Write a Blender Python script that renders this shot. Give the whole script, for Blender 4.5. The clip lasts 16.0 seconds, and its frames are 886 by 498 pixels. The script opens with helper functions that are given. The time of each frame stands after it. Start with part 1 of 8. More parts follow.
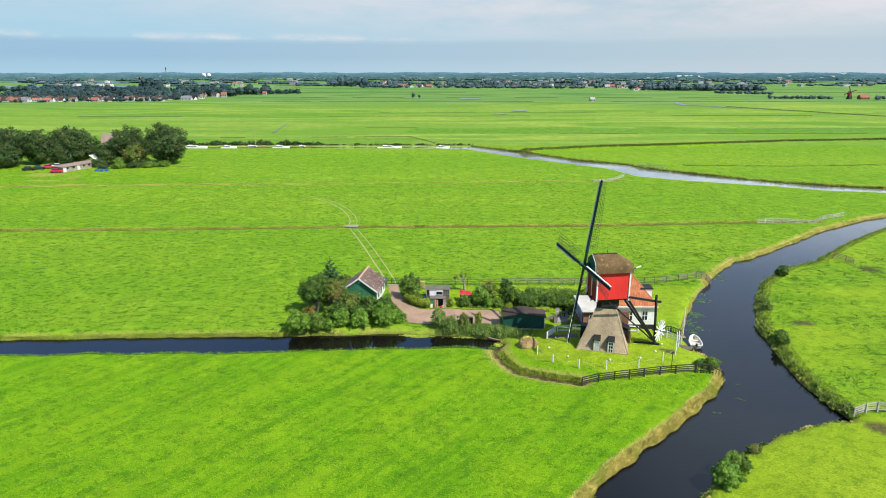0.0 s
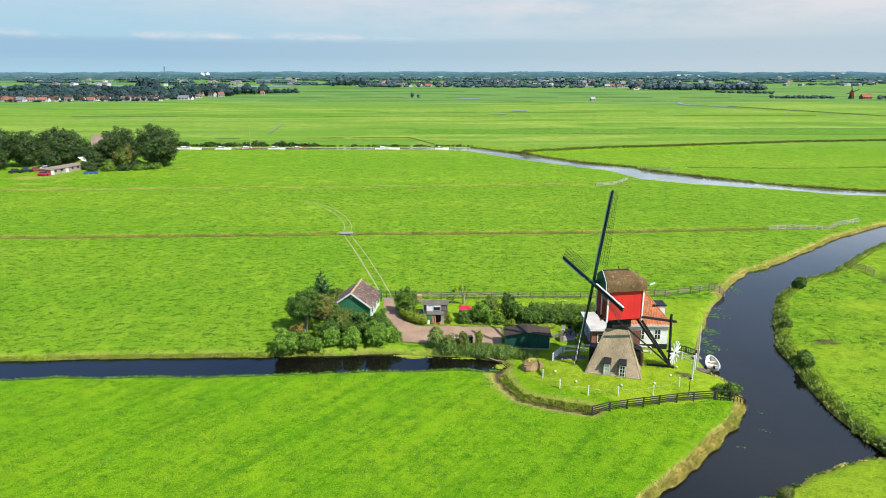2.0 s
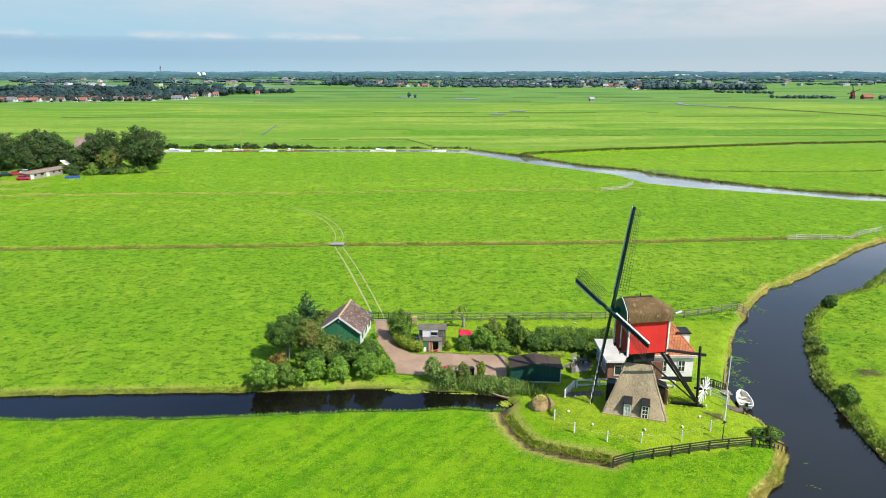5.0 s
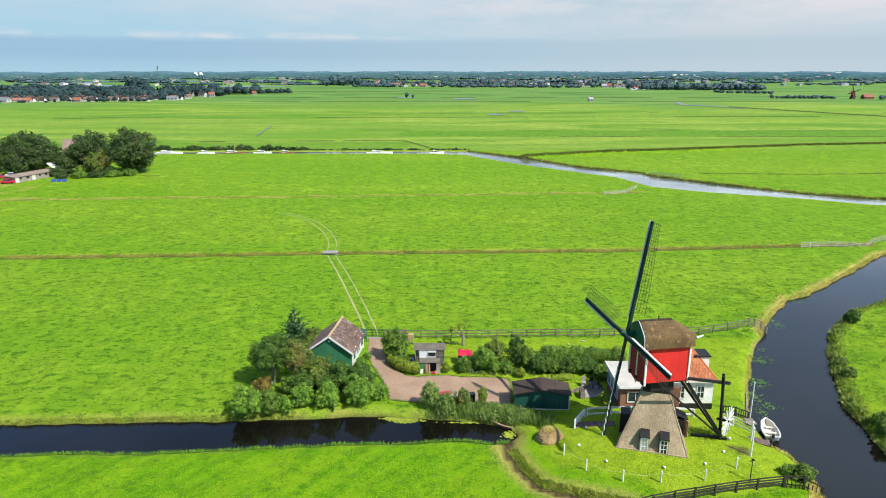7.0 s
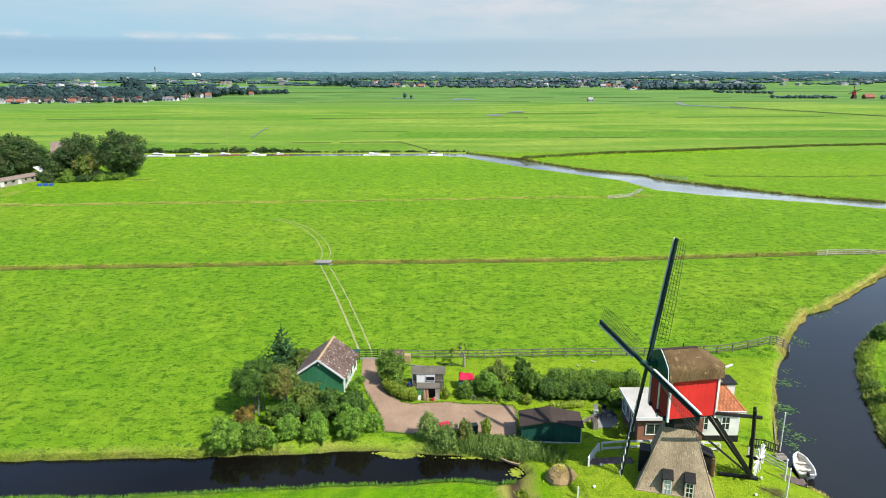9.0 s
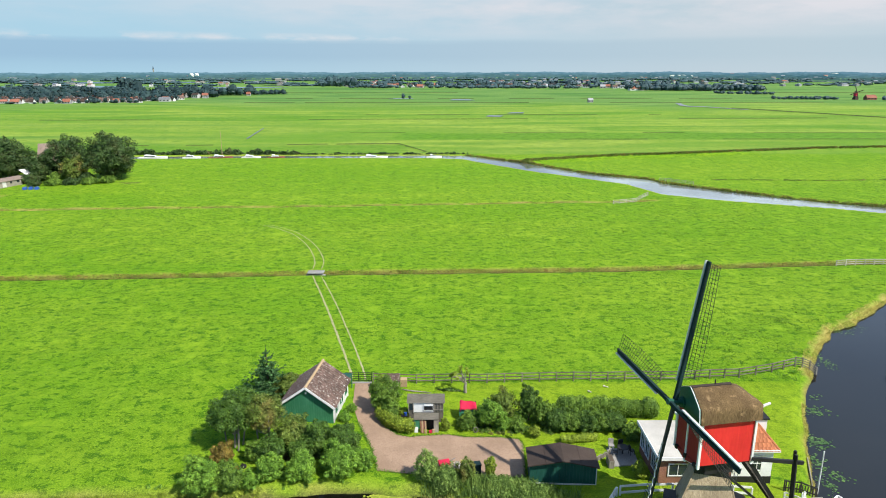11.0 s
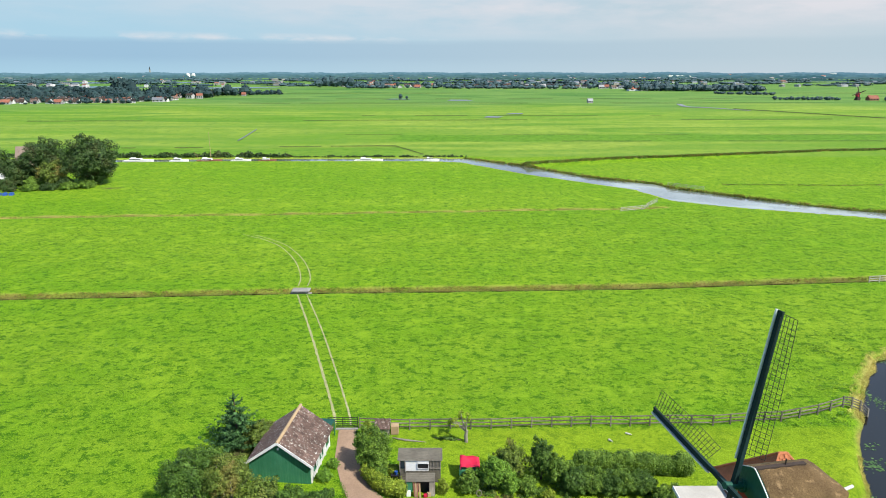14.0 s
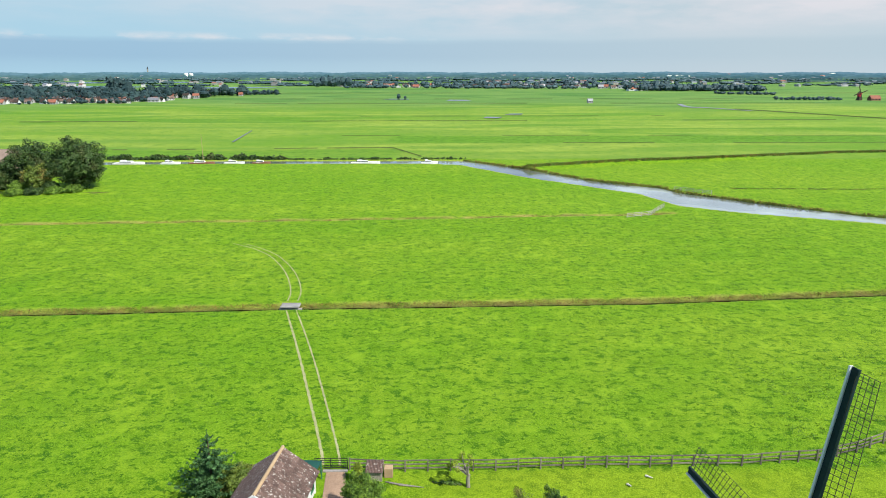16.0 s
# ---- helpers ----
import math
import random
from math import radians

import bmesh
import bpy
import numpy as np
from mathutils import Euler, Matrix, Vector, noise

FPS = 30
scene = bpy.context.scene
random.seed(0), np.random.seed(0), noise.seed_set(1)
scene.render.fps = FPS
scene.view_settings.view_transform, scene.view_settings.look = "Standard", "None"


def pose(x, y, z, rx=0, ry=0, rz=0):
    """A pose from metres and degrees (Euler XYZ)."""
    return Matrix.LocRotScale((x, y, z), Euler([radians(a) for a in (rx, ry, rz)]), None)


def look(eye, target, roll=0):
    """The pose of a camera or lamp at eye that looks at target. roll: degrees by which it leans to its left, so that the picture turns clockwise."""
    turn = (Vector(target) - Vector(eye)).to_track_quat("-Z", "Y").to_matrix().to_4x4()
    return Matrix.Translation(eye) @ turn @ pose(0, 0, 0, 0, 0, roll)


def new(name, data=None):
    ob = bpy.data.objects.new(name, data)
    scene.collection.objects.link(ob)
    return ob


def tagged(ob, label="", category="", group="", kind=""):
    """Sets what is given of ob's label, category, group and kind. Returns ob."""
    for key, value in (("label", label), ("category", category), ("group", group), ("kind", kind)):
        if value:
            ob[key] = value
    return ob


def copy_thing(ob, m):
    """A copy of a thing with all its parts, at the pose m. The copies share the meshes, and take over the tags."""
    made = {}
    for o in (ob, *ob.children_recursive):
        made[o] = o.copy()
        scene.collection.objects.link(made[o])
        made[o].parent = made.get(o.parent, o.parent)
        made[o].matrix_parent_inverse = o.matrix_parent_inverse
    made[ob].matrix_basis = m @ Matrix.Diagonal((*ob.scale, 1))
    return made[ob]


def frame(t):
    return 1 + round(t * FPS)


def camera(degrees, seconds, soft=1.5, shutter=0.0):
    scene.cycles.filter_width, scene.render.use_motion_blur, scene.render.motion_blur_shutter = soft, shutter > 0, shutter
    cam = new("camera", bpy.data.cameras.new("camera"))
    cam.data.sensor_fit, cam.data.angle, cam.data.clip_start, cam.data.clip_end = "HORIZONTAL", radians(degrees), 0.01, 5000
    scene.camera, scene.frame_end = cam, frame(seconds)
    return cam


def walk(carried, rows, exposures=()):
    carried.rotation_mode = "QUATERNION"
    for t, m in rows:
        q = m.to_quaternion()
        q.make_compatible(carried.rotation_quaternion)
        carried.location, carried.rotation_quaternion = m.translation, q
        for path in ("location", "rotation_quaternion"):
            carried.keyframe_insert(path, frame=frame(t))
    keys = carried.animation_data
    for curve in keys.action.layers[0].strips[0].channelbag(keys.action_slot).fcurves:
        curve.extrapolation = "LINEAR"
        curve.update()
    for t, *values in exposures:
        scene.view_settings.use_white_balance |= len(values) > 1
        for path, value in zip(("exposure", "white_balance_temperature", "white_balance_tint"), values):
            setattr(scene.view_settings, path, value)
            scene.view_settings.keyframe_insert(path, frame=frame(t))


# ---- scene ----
# Camera: a drone flying straight ahead over the polder
cam = camera(67.9, 16.0, soft=1.0)
PATH = [
    (0, (0.924, -0.238, 35.221), (0.903, 1.692, 34.696), -0.0),
    (0.5, (0.982, 1.461, 35.259), (0.96, 3.391, 34.734), -0.1),
    (1, (1.022, 3.145, 35.303), (1.001, 5.075, 34.777), -0.0),
    (1.5, (1.051, 4.807, 35.353), (1.031, 6.737, 34.826), -0.0),
    (2, (1.059, 6.417, 35.401), (1.04, 8.346, 34.874), -0.0),
    (2.5, (1.03, 8.01, 35.43), (1.013, 9.939, 34.902), -0.0),
    (3, (1.026, 9.637, 35.402), (1.009, 11.566, 34.875), -0.0),
    (3.5, (0.994, 11.267, 35.359), (0.979, 13.196, 34.832), 0.0),
    (4, (0.955, 12.893, 35.344), (0.942, 14.822, 34.817), 0.0),
    (6.5, (0.903, 20.961, 35.356), (0.896, 22.89, 34.827), 0.0),
    (7, (0.872, 22.576, 35.362), (0.867, 24.505, 34.834), 0.0),
    (7.5, (0.856, 24.231, 35.35), (0.851, 26.16, 34.823), 0.0),
    (8, (0.811, 25.904, 35.34), (0.807, 27.833, 34.812), 0.0),
    (8.5, (0.808, 27.535, 35.314), (0.805, 29.464, 34.786), -0.0),
    (9, (0.806, 29.168, 35.301), (0.805, 31.097, 34.774), -0.1),
    (11.5, (0.716, 37.707, 35.155), (0.721, 39.637, 34.629), -0.0),
    (12, (0.734, 39.526, 35.091), (0.741, 41.455, 34.565), -0.0),
    (12.5, (0.753, 41.296, 35.053), (0.76, 43.226, 34.528), -0.0),
    (13, (0.774, 43.034, 35.033), (0.782, 44.963, 34.508), -0.0),
    (13.5, (0.775, 44.768, 34.981), (0.784, 46.698, 34.456), -0.0),
    (14, (0.79, 46.523, 34.937), (0.8, 48.453, 34.412), -0.0),
    (14.5, (0.763, 48.251, 34.932), (0.774, 50.181, 34.408), -0.0),
    (15, (0.757, 49.974, 35.013), (0.77, 51.903, 34.487), 0.0),
    (15.5, (0.772, 51.74, 35.051), (0.786, 53.669, 34.525), 0.0),
    (16, (0.788, 53.512, 35.099), (0.802, 55.442, 34.573), 0.0),
]
walk(cam, [(t, look(eye, target, roll)) for t, eye, target, roll in PATH])

# World, sun and exposure
SUN_DIR = Vector((0.526, -0.402, 0.75)).normalized()
world = bpy.data.worlds.new("sky")
scene.world = world
world.use_nodes = True
wn, wl = world.node_tree.nodes, world.node_tree.links
wn.clear()
w_out = wn.new("ShaderNodeOutputWorld")
w_bg = wn.new("ShaderNodeBackground")
w_sky = wn.new("ShaderNodeTexSky")
w_sky.sky_type = "NISHITA"
w_sky.sun_disc = False
w_sky.sun_elevation = math.asin(SUN_DIR.z)
w_sky.sun_rotation = math.atan2(SUN_DIR.x, SUN_DIR.y)
w_sky.air_density, w_sky.dust_density, w_sky.ozone_density = 1.0, 0.6, 1.0
w_bg.inputs["Strength"].default_value = 0.075
# broken cloud: a blue-grey deck low over the horizon, pale streaks and lumps above it
w_tc = wn.new("ShaderNodeTexCoord")
w_sep = wn.new("ShaderNodeSeparateXYZ")
wl.new(w_tc.outputs["Generated"], w_sep.inputs["Vector"])


def sky_noise(scale, detail, stretch, shift):
    mp = wn.new("ShaderNodeMapping")
    mp.inputs["Scale"].default_value = stretch
    mp.inputs["Location"].default_value = shift
    wl.new(w_tc.outputs["Generated"], mp.inputs["Vector"])
    t = wn.new("ShaderNodeTexNoise")
    t.inputs["Scale"].default_value, t.inputs["Detail"].default_value, t.inputs["Roughness"].default_value = scale, detail, 0.58
    wl.new(mp.outputs["Vector"], t.inputs["Vector"])
    return t.outputs["Fac"]


def sky_ramp(fac, *stops):
    r = wn.new("ShaderNodeValToRGB")
    e = r.color_ramp.elements
    while len(e) < len(stops):
        e.new(0.5)
    for k, (p, c) in enumerate(stops):
        e[k].position, e[k].color = p, (c, c, c, 1)
    wl.new(fac, r.inputs["Fac"])
    return r.outputs["Color"]


def sky_mix(fac, a, b):
    m = wn.new("ShaderNodeMixRGB")
    for value, slot in ((fac, "Fac"), (a, "Color1"), (b, "Color2")):
        if isinstance(value, tuple):
            m.inputs[slot].default_value = (*value, 1)
        else:
            wl.new(value, m.inputs[slot])
    return m.outputs["Color"]


def sky_math(op, a, b):
    m = wn.new("ShaderNodeMath")
    m.operation = op
    for k, value in enumerate((a, b)):
        if isinstance(value, (int, float)):
            m.inputs[k].default_value = value
        else:
            wl.new(value, m.inputs[k])
    return m.outputs[0]


# low sky: a flat-topped blue deck with small cumulus along its edge, grey cloud spreading to the east
w_east = sky_math("ADD", sky_math("MULTIPLY", w_sep.outputs["X"], 0.5), 0.5)
w_roll = sky_math("ADD", w_sep.outputs["Z"], sky_math("MULTIPLY", sky_math("SUBTRACT", sky_noise(7.0, 4.0, (1.0, 1.0, 3.0), (0.2, 0.0, 0.1)), 0.5), 0.008))
w_upper = sky_mix(sky_ramp(w_east, (0.28, 0.0), (0.5, 0.5), (0.68, 1.0)), (3.45, 5.35, 6.55), (4.45, 5.35, 5.95))
w_under = sky_mix(sky_ramp(w_east, (0.3, 0.0), (0.52, 0.55), (0.72, 1.0)), (2.85, 4.45, 5.85), (4.1, 5.1, 5.75))
w_deck = sky_mix(sky_ramp(w_roll, (0.0, 0.25), (0.008, 0.5), (0.018, 1.0), (0.037, 0.95), (0.0425, 0.0)), w_upper, w_under)
w_puff = sky_math("MULTIPLY", sky_ramp(sky_noise(8.0, 6.0, (1.0, 1.0, 4.0), (0.72, 0.3, 0.0)), (0.47, 0.0), (0.6, 1.0)), sky_ramp(w_sep.outputs["Z"], (0.0385, 0.0), (0.0415, 1.0), (0.0455, 0.55), (0.051, 0.0)))
w_deck = sky_mix(sky_math("MULTIPLY", w_puff, sky_ramp(w_east, (0.42, 0.95), (0.56, 0.0))), w_deck, (6.2, 6.3, 6.6))
w_low = sky_ramp(w_sep.outputs["Z"], (0.0, 1.0), (0.11, 1.0), (0.18, 0.12), (0.4, 0.0))
w_base = sky_mix(w_low, w_sky.outputs["Color"], w_deck)
w_lumps = sky_ramp(sky_noise(4.6, 8.0, (1.0, 1.0, 4.2), (0.3, 0.1, 0.32)), (0.38, 0.0), (0.49, 0.55), (0.60, 1.0))
w_streak = sky_ramp(sky_noise(3.0, 5.0, (1.0, 1.0, 11.0), (0.1, 0.6, 0.2)), (0.38, 0.45), (0.58, 1.0))
w_mask = sky_math("MULTIPLY", sky_ramp(w_sep.outputs["Z"], (0.040, 0.0), (0.058, 0.6), (0.080, 1.0), (0.12, 0.9), (0.18, 0.1), (1.0, 0.1)), sky_ramp(w_east, (0.30, 0.30), (0.45, 0.65), (0.6, 1.0)))
w_times = wn.new("ShaderNodeMath")
w_times.operation = "MULTIPLY"
wl.new(sky_math("MULTIPLY", w_lumps, w_streak), w_times.inputs[0])
wl.new(w_mask, w_times.inputs[1])
w_side = sky_ramp(w_sep.outputs["X"], (0.0, 0.05), (0.1, 0.15), (0.28, 0.75), (0.5, 0.95))
w_high = sky_ramp(w_sep.outputs["Z"], (0.11, 0.0), (0.15, 0.95), (0.22, 0.85), (0.30, 0.6), (0.38, 0.6), (0.48, 0.9), (0.7, 0.9), (0.95, 0.3))
w_bank = wn.new("ShaderNodeMath")
w_bank.operation = "MULTIPLY"
wl.new(w_side, w_bank.inputs[0])
wl.new(w_high, w_bank.inputs[1])
w_clear = sky_ramp(w_sep.outputs["X"], (0.0, 1.0), (0.08, 0.9), (0.3, 0.5), (0.6, 0.3), (0.85, 0.1))
w_blue = wn.new("ShaderNodeMath")
w_blue.operation = "MULTIPLY"
wl.new(w_clear, w_blue.inputs[0])
w_band = sky_ramp(w_sep.outputs["Z"], (0.11, 0.0), (0.17, 1.0), (0.42, 0.85), (0.58, 0.0))
wl.new(w_band, w_blue.inputs[1])
w_open = sky_mix(w_blue.outputs[0], w_base, (1.7, 3.9, 8.6))
w_over = sky_mix(w_bank.outputs[0], w_open, (6.0, 8.2, 11.4))
# sunlit tops of the cloud bank in the north-east
w_tops = sky_math("MULTIPLY", sky_ramp(w_sep.outputs["Z"], (0.115, 0.0), (0.15, 0.9), (0.19, 0.75), (0.25, 0.0)), sky_ramp(w_sep.outputs["X"], (0.12, 0.0), (0.32, 0.8), (0.5, 1.0)))
w_over = sky_mix(w_tops, w_over, (10.5, 12.3, 14.5))
w_cloud = sky_mix(w_times.outputs[0], w_over, (6.1, 6.15, 6.55))
wl.new(w_cloud, w_bg.inputs["Color"])
wl.new(w_bg.outputs["Background"], w_out.inputs["Surface"])

sun = new("sun", bpy.data.lights.new("sun", "SUN"))
sun.data.energy, sun.data.angle, sun.data.color = 4.2, radians(0.55), (1.0, 0.95, 0.86)
sun.matrix_world = look(SUN_DIR * 100, (0, 0, 0))
scene.view_settings.exposure = 0.7

# ---- materials ----
def nodes_of(name):
    m = bpy.data.materials.new(name)
    m.use_nodes = True
    nt = m.node_tree
    return m, nt.nodes, nt.links, nt.nodes["Principled BSDF"]


def noise_node(n, l, pos, scale, detail=4.0, rough=0.55, stretch=None):
    t = n.new("ShaderNodeTexNoise")
    t.inputs["Scale"].default_value, t.inputs["Detail"].default_value, t.inputs["Roughness"].default_value = scale, detail, rough
    src = pos
    if stretch:
        mp = n.new("ShaderNodeMapping")
        mp.inputs["Scale"].default_value = stretch
        l.new(pos, mp.inputs["Vector"])
        src = mp.outputs["Vector"]
    l.new(src, t.inputs["Vector"])
    return t.outputs["Fac"]


def ramp_node(n, l, fac, stops):
    r = n.new("ShaderNodeValToRGB")
    e = r.color_ramp.elements
    while len(e) < len(stops):
        e.new(0.5)
    for k, (p, c) in enumerate(stops):
        e[k].position = p
        e[k].color = (*c, 1) if len(c) == 3 else c
    l.new(fac, r.inputs["Fac"])
    return r.outputs["Color"]


def mix_node(n, l, fac, a, b, mode="MIX"):
    m = n.new("ShaderNodeMixRGB")
    m.blend_type = mode
    for value, slot in ((fac, "Fac"), (a, "Color1"), (b, "Color2")):
        if isinstance(value, (int, float)):
            m.inputs[slot].default_value = value
        elif isinstance(value, tuple):
            m.inputs[slot].default_value = (*value, 1)
        else:
            l.new(value, m.inputs[slot])
    return m.outputs["Color"]


def bump_node(n, l, height, bsdf, strength, distance):
    b = n.new("ShaderNodeBump")
    b.inputs["Strength"].default_value, b.inputs["Distance"].default_value = strength, distance
    l.new(height, b.inputs["Height"])
    l.new(b.outputs["Normal"], bsdf.inputs["Normal"])


def surface(name, dark, light, rough=0.8, big=0.6, fine=9.0, bump=0.3, dist=0.02, stretch=None, metal=0.0, spec=0.3, spread=0.0, dirt=None, dirt_size=1.7):
    """Two-scale mottled surface; spread varies whole pieces, dirt adds stains."""
    m, n, l, p = nodes_of(name)
    pos = n.new("ShaderNodeNewGeometry").outputs["Position"]
    a = noise_node(n, l, pos, big, 4, 0.6)
    f = noise_node(n, l, pos, fine, 6, 0.65, stretch)
    col = mix_node(n, l, ramp_node(n, l, f, ((0.3, (0, 0, 0)), (0.7, (1, 1, 1)))), dark, light)
    lo = tuple(c * 0.72 for c in dark)
    col = mix_node(n, l, ramp_node(n, l, a, ((0.35, (0.55, 0.55, 0.55)), (0.65, (0, 0, 0)))), col, lo)
    if dirt:
        d = noise_node(n, l, pos, dirt_size, 8, 0.7)
        col = mix_node(n, l, ramp_node(n, l, d, ((0.55, (0, 0, 0)), (0.68, (0.8, 0.8, 0.8)))), col, dirt)
    if spread:
        rnd = n.new("ShaderNodeObjectInfo").outputs["Random"]
        hsv = n.new("ShaderNodeHueSaturation")
        mr = n.new("ShaderNodeMapRange")
        mr.inputs["To Min"].default_value, mr.inputs["To Max"].default_value = 1 - spread, 1 + spread
        l.new(rnd, mr.inputs["Value"])
        l.new(mr.outputs["Result"], hsv.inputs["Value"])
        l.new(col, hsv.inputs["Color"])
        col = hsv.outputs["Color"]
    l.new(col, p.inputs["Base Color"])
    p.inputs["Roughness"].default_value, p.inputs["Metallic"].default_value = rough, metal
    p.inputs["Specular IOR Level"].default_value = spec
    bump_node(n, l, f, p, bump, dist)
    return m


def leafy(name, dark, light, warm=None, amount=0.0, clump=0.9):
    """Foliage: every leaf its own tone, with drifts of tone over the crown."""
    m, n, l, p = nodes_of(name)
    g = n.new("ShaderNodeNewGeometry")
    col = mix_node(n, l, ramp_node(n, l, g.outputs["Random Per Island"], ((0.0, (0, 0, 0)), (0.55, (0.42, 0.42, 0.42)), (1.0, (1, 1, 1)))), tuple(c * 0.7 for c in dark), light)
    drift = noise_node(n, l, g.outputs["Position"], clump, 4, 0.65)
    col = mix_node(n, l, ramp_node(n, l, drift, ((0.40, (0.6, 0.6, 0.6)), (0.55, (0, 0, 0)))), col, tuple(c * 0.65 for c in dark))
    col = mix_node(n, l, ramp_node(n, l, drift, ((0.54, (0, 0, 0)), (0.66, (0.35, 0.35, 0.35)))), col, (light[0] * 1.2, light[1] * 1.1, light[2]))
    if warm:
        w = noise_node(n, l, g.outputs["Position"], 0.3, 4, 0.6)
        col = mix_node(n, l, ramp_node(n, l, w, ((0.52, (0, 0, 0)), (0.7, (amount, amount, amount)))), col, warm)
    l.new(col, p.inputs["Base Color"])
    p.inputs["Roughness"].default_value = 0.6
    p.inputs["Specular IOR Level"].default_value = 0.25
    return m


def meadow_material():
    m, n, l, p = nodes_of("meadow_grass")
    pos = n.new("ShaderNodeNewGeometry").outputs["Position"]

    def attr(key):
        a = n.new("ShaderNodeAttribute")
        a.attribute_name = key
        return a.outputs["Fac"]
    wide = noise_node(n, l, pos, 0.014, 4, 0.55, (0.5, 1.5, 1))
    patch = noise_node(n, l, pos, 0.11, 5, 0.62)
    tuft = noise_node(n, l, pos, 0.62, 6, 0.68, (1.0, 0.9, 1))
    spot = noise_node(n, l, pos, 0.85, 4, 0.62, (0.75, 0.95, 1))
    fleck = noise_node(n, l, pos, 1.9, 4, 0.58, (0.75, 0.95, 1))
    fine = noise_node(n, l, pos, 7.0, 5, 0.72)
    clump = noise_node(n, l, pos, 0.26, 5, 0.66, (0.9, 0.9, 1))
    strips = noise_node(n, l, pos, 0.0065, 3, 0.6, (0.25, 1.0, 1))
    thin = noise_node(n, l, pos, 0.05, 3, 0.6, (0.05, 1.0, 1))

    def sward(dark, mid, light, rough=1.0):
        """Grass of one field: drifts of tone, tussocks and blades."""
        c = mix_node(n, l, ramp_node(n, l, patch, ((0.38, (0, 0, 0)), (0.62, (1, 1, 1)))), mid, light)
        c = mix_node(n, l, ramp_node(n, l, tuft, ((0.40, (0.75, 0.75, 0.75)), (0.52, (0, 0, 0)))), c, dark)
        c = mix_node(n, l, ramp_node(n, l, spot, ((0.39, (1.0 * rough,) * 3), (0.46, (0, 0, 0)))), c, (dark[0] * 0.40, dark[1] * 0.60, dark[2] * 0.8))
        c = mix_node(n, l, ramp_node(n, l, fleck, ((0.39, (0.95 * rough,) * 3), (0.43, (0, 0, 0)))), c, (dark[0] * 0.40, dark[1] * 0.58, dark[2] * 0.8))
        c = mix_node(n, l, ramp_node(n, l, fine, ((0.37, (0.85, 0.85, 0.85)), (0.49, (0, 0, 0)))), c, tuple(v * 0.8 for v in dark))
        c = mix_node(n, l, ramp_node(n, l, clump, ((0.36, (0.4 * rough,) * 3), (0.47, (0, 0, 0)))), c, tuple(v * 0.8 for v in dark))
        c = mix_node(n, l, ramp_node(n, l, clump, ((0.56, (0, 0, 0)), (0.66, (0.65 * rough,) * 3))), c, tuple(v * 1.15 for v in light))
        return mix_node(n, l, ramp_node(n, l, fine, ((0.52, (0, 0, 0)), (0.62, (0.8, 0.8, 0.8)))), c, tuple(min(1.0, v * 1.3) for v in light))
    base = sward((0.078, 0.200, 0.005), (0.128, 0.274, 0.009), (0.178, 0.308, 0.013))
    warmer = sward((0.100, 0.212, 0.007), (0.160, 0.296, 0.012), (0.212, 0.335, 0.018))
    base = mix_node(n, l, ramp_node(n, l, wide, ((0.42, (0, 0, 0)), (0.6, (1, 1, 1)))), base, warmer)
    band = ramp_node(n, l, strips, ((0.34, (0.1, 0.1, 0.1)), (0.41, (0.75, 0.75, 0.75)), (0.46, (0.35, 0.35, 0.35)), (0.51, (1, 1, 1)), (0.55, (0.0, 0.0, 0.0)), (0.60, (0.9, 0.9, 0.9)), (0.67, (0.3, 0.3, 0.3))))
    far = mix_node(n, l, band, (0.100, 0.220, 0.020), (0.265, 0.350, 0.050))
    far = mix_node(n, l, ramp_node(n, l, thin, ((0.34, (0.35, 0.35, 0.35)), (0.44, (0, 0, 0)))), far, (0.10, 0.205, 0.04))
    far = mix_node(n, l, ramp_node(n, l, patch, ((0.4, (0.35, 0.35, 0.35)), (0.6, (0, 0, 0)))), far, (0.08, 0.19, 0.02))
    far = mix_node(n, l, ramp_node(n, l, clump, ((0.36, (0.55, 0.55, 0.55)), (0.46, (0, 0, 0)))), far, (0.06, 0.165, 0.012))
    far = mix_node(n, l, ramp_node(n, l, wide, ((0.38, (0.5, 0.5, 0.5)), (0.52, (0, 0, 0)))), far, (0.10, 0.235, 0.014))
    far = mix_node(n, l, attr("parcel"), far, mix_node(n, l, ramp_node(n, l, clump, ((0.4, (0, 0, 0)), (0.55, (1, 1, 1)))), (0.060, 0.172, 0.010), (0.105, 0.235, 0.016)))
    base = mix_node(n, l, attr("far"), base, far)
    remote = mix_node(n, l, band, (0.056, 0.160, 0.030), (0.150, 0.255, 0.055))
    base = mix_node(n, l, attr("remote"), base, remote)
    lush = sward((0.082, 0.230, 0.003), (0.124, 0.292, 0.0045), (0.186, 0.334, 0.007), 0.55)
    turn = n.new("ShaderNodeMapping")
    turn.inputs["Rotation"].default_value = (0, 0, -0.95)
    l.new(pos, turn.inputs["Vector"])
    swath = noise_node(n, l, turn.outputs["Vector"], 0.5, 4, 0.6, (0.07, 1.0, 1))
    lush = mix_node(n, l, ramp_node(n, l, swath, ((0.50, (0, 0, 0)), (0.62, (0.5, 0.5, 0.5)))), lush, (0.185, 0.325, 0.008))
    lush = mix_node(n, l, ramp_node(n, l, swath, ((0.36, (0.45, 0.45, 0.45)), (0.48, (0, 0, 0)))), lush, (0.050, 0.175, 0.003))
    base = mix_node(n, l, attr("lush"), base, lush)
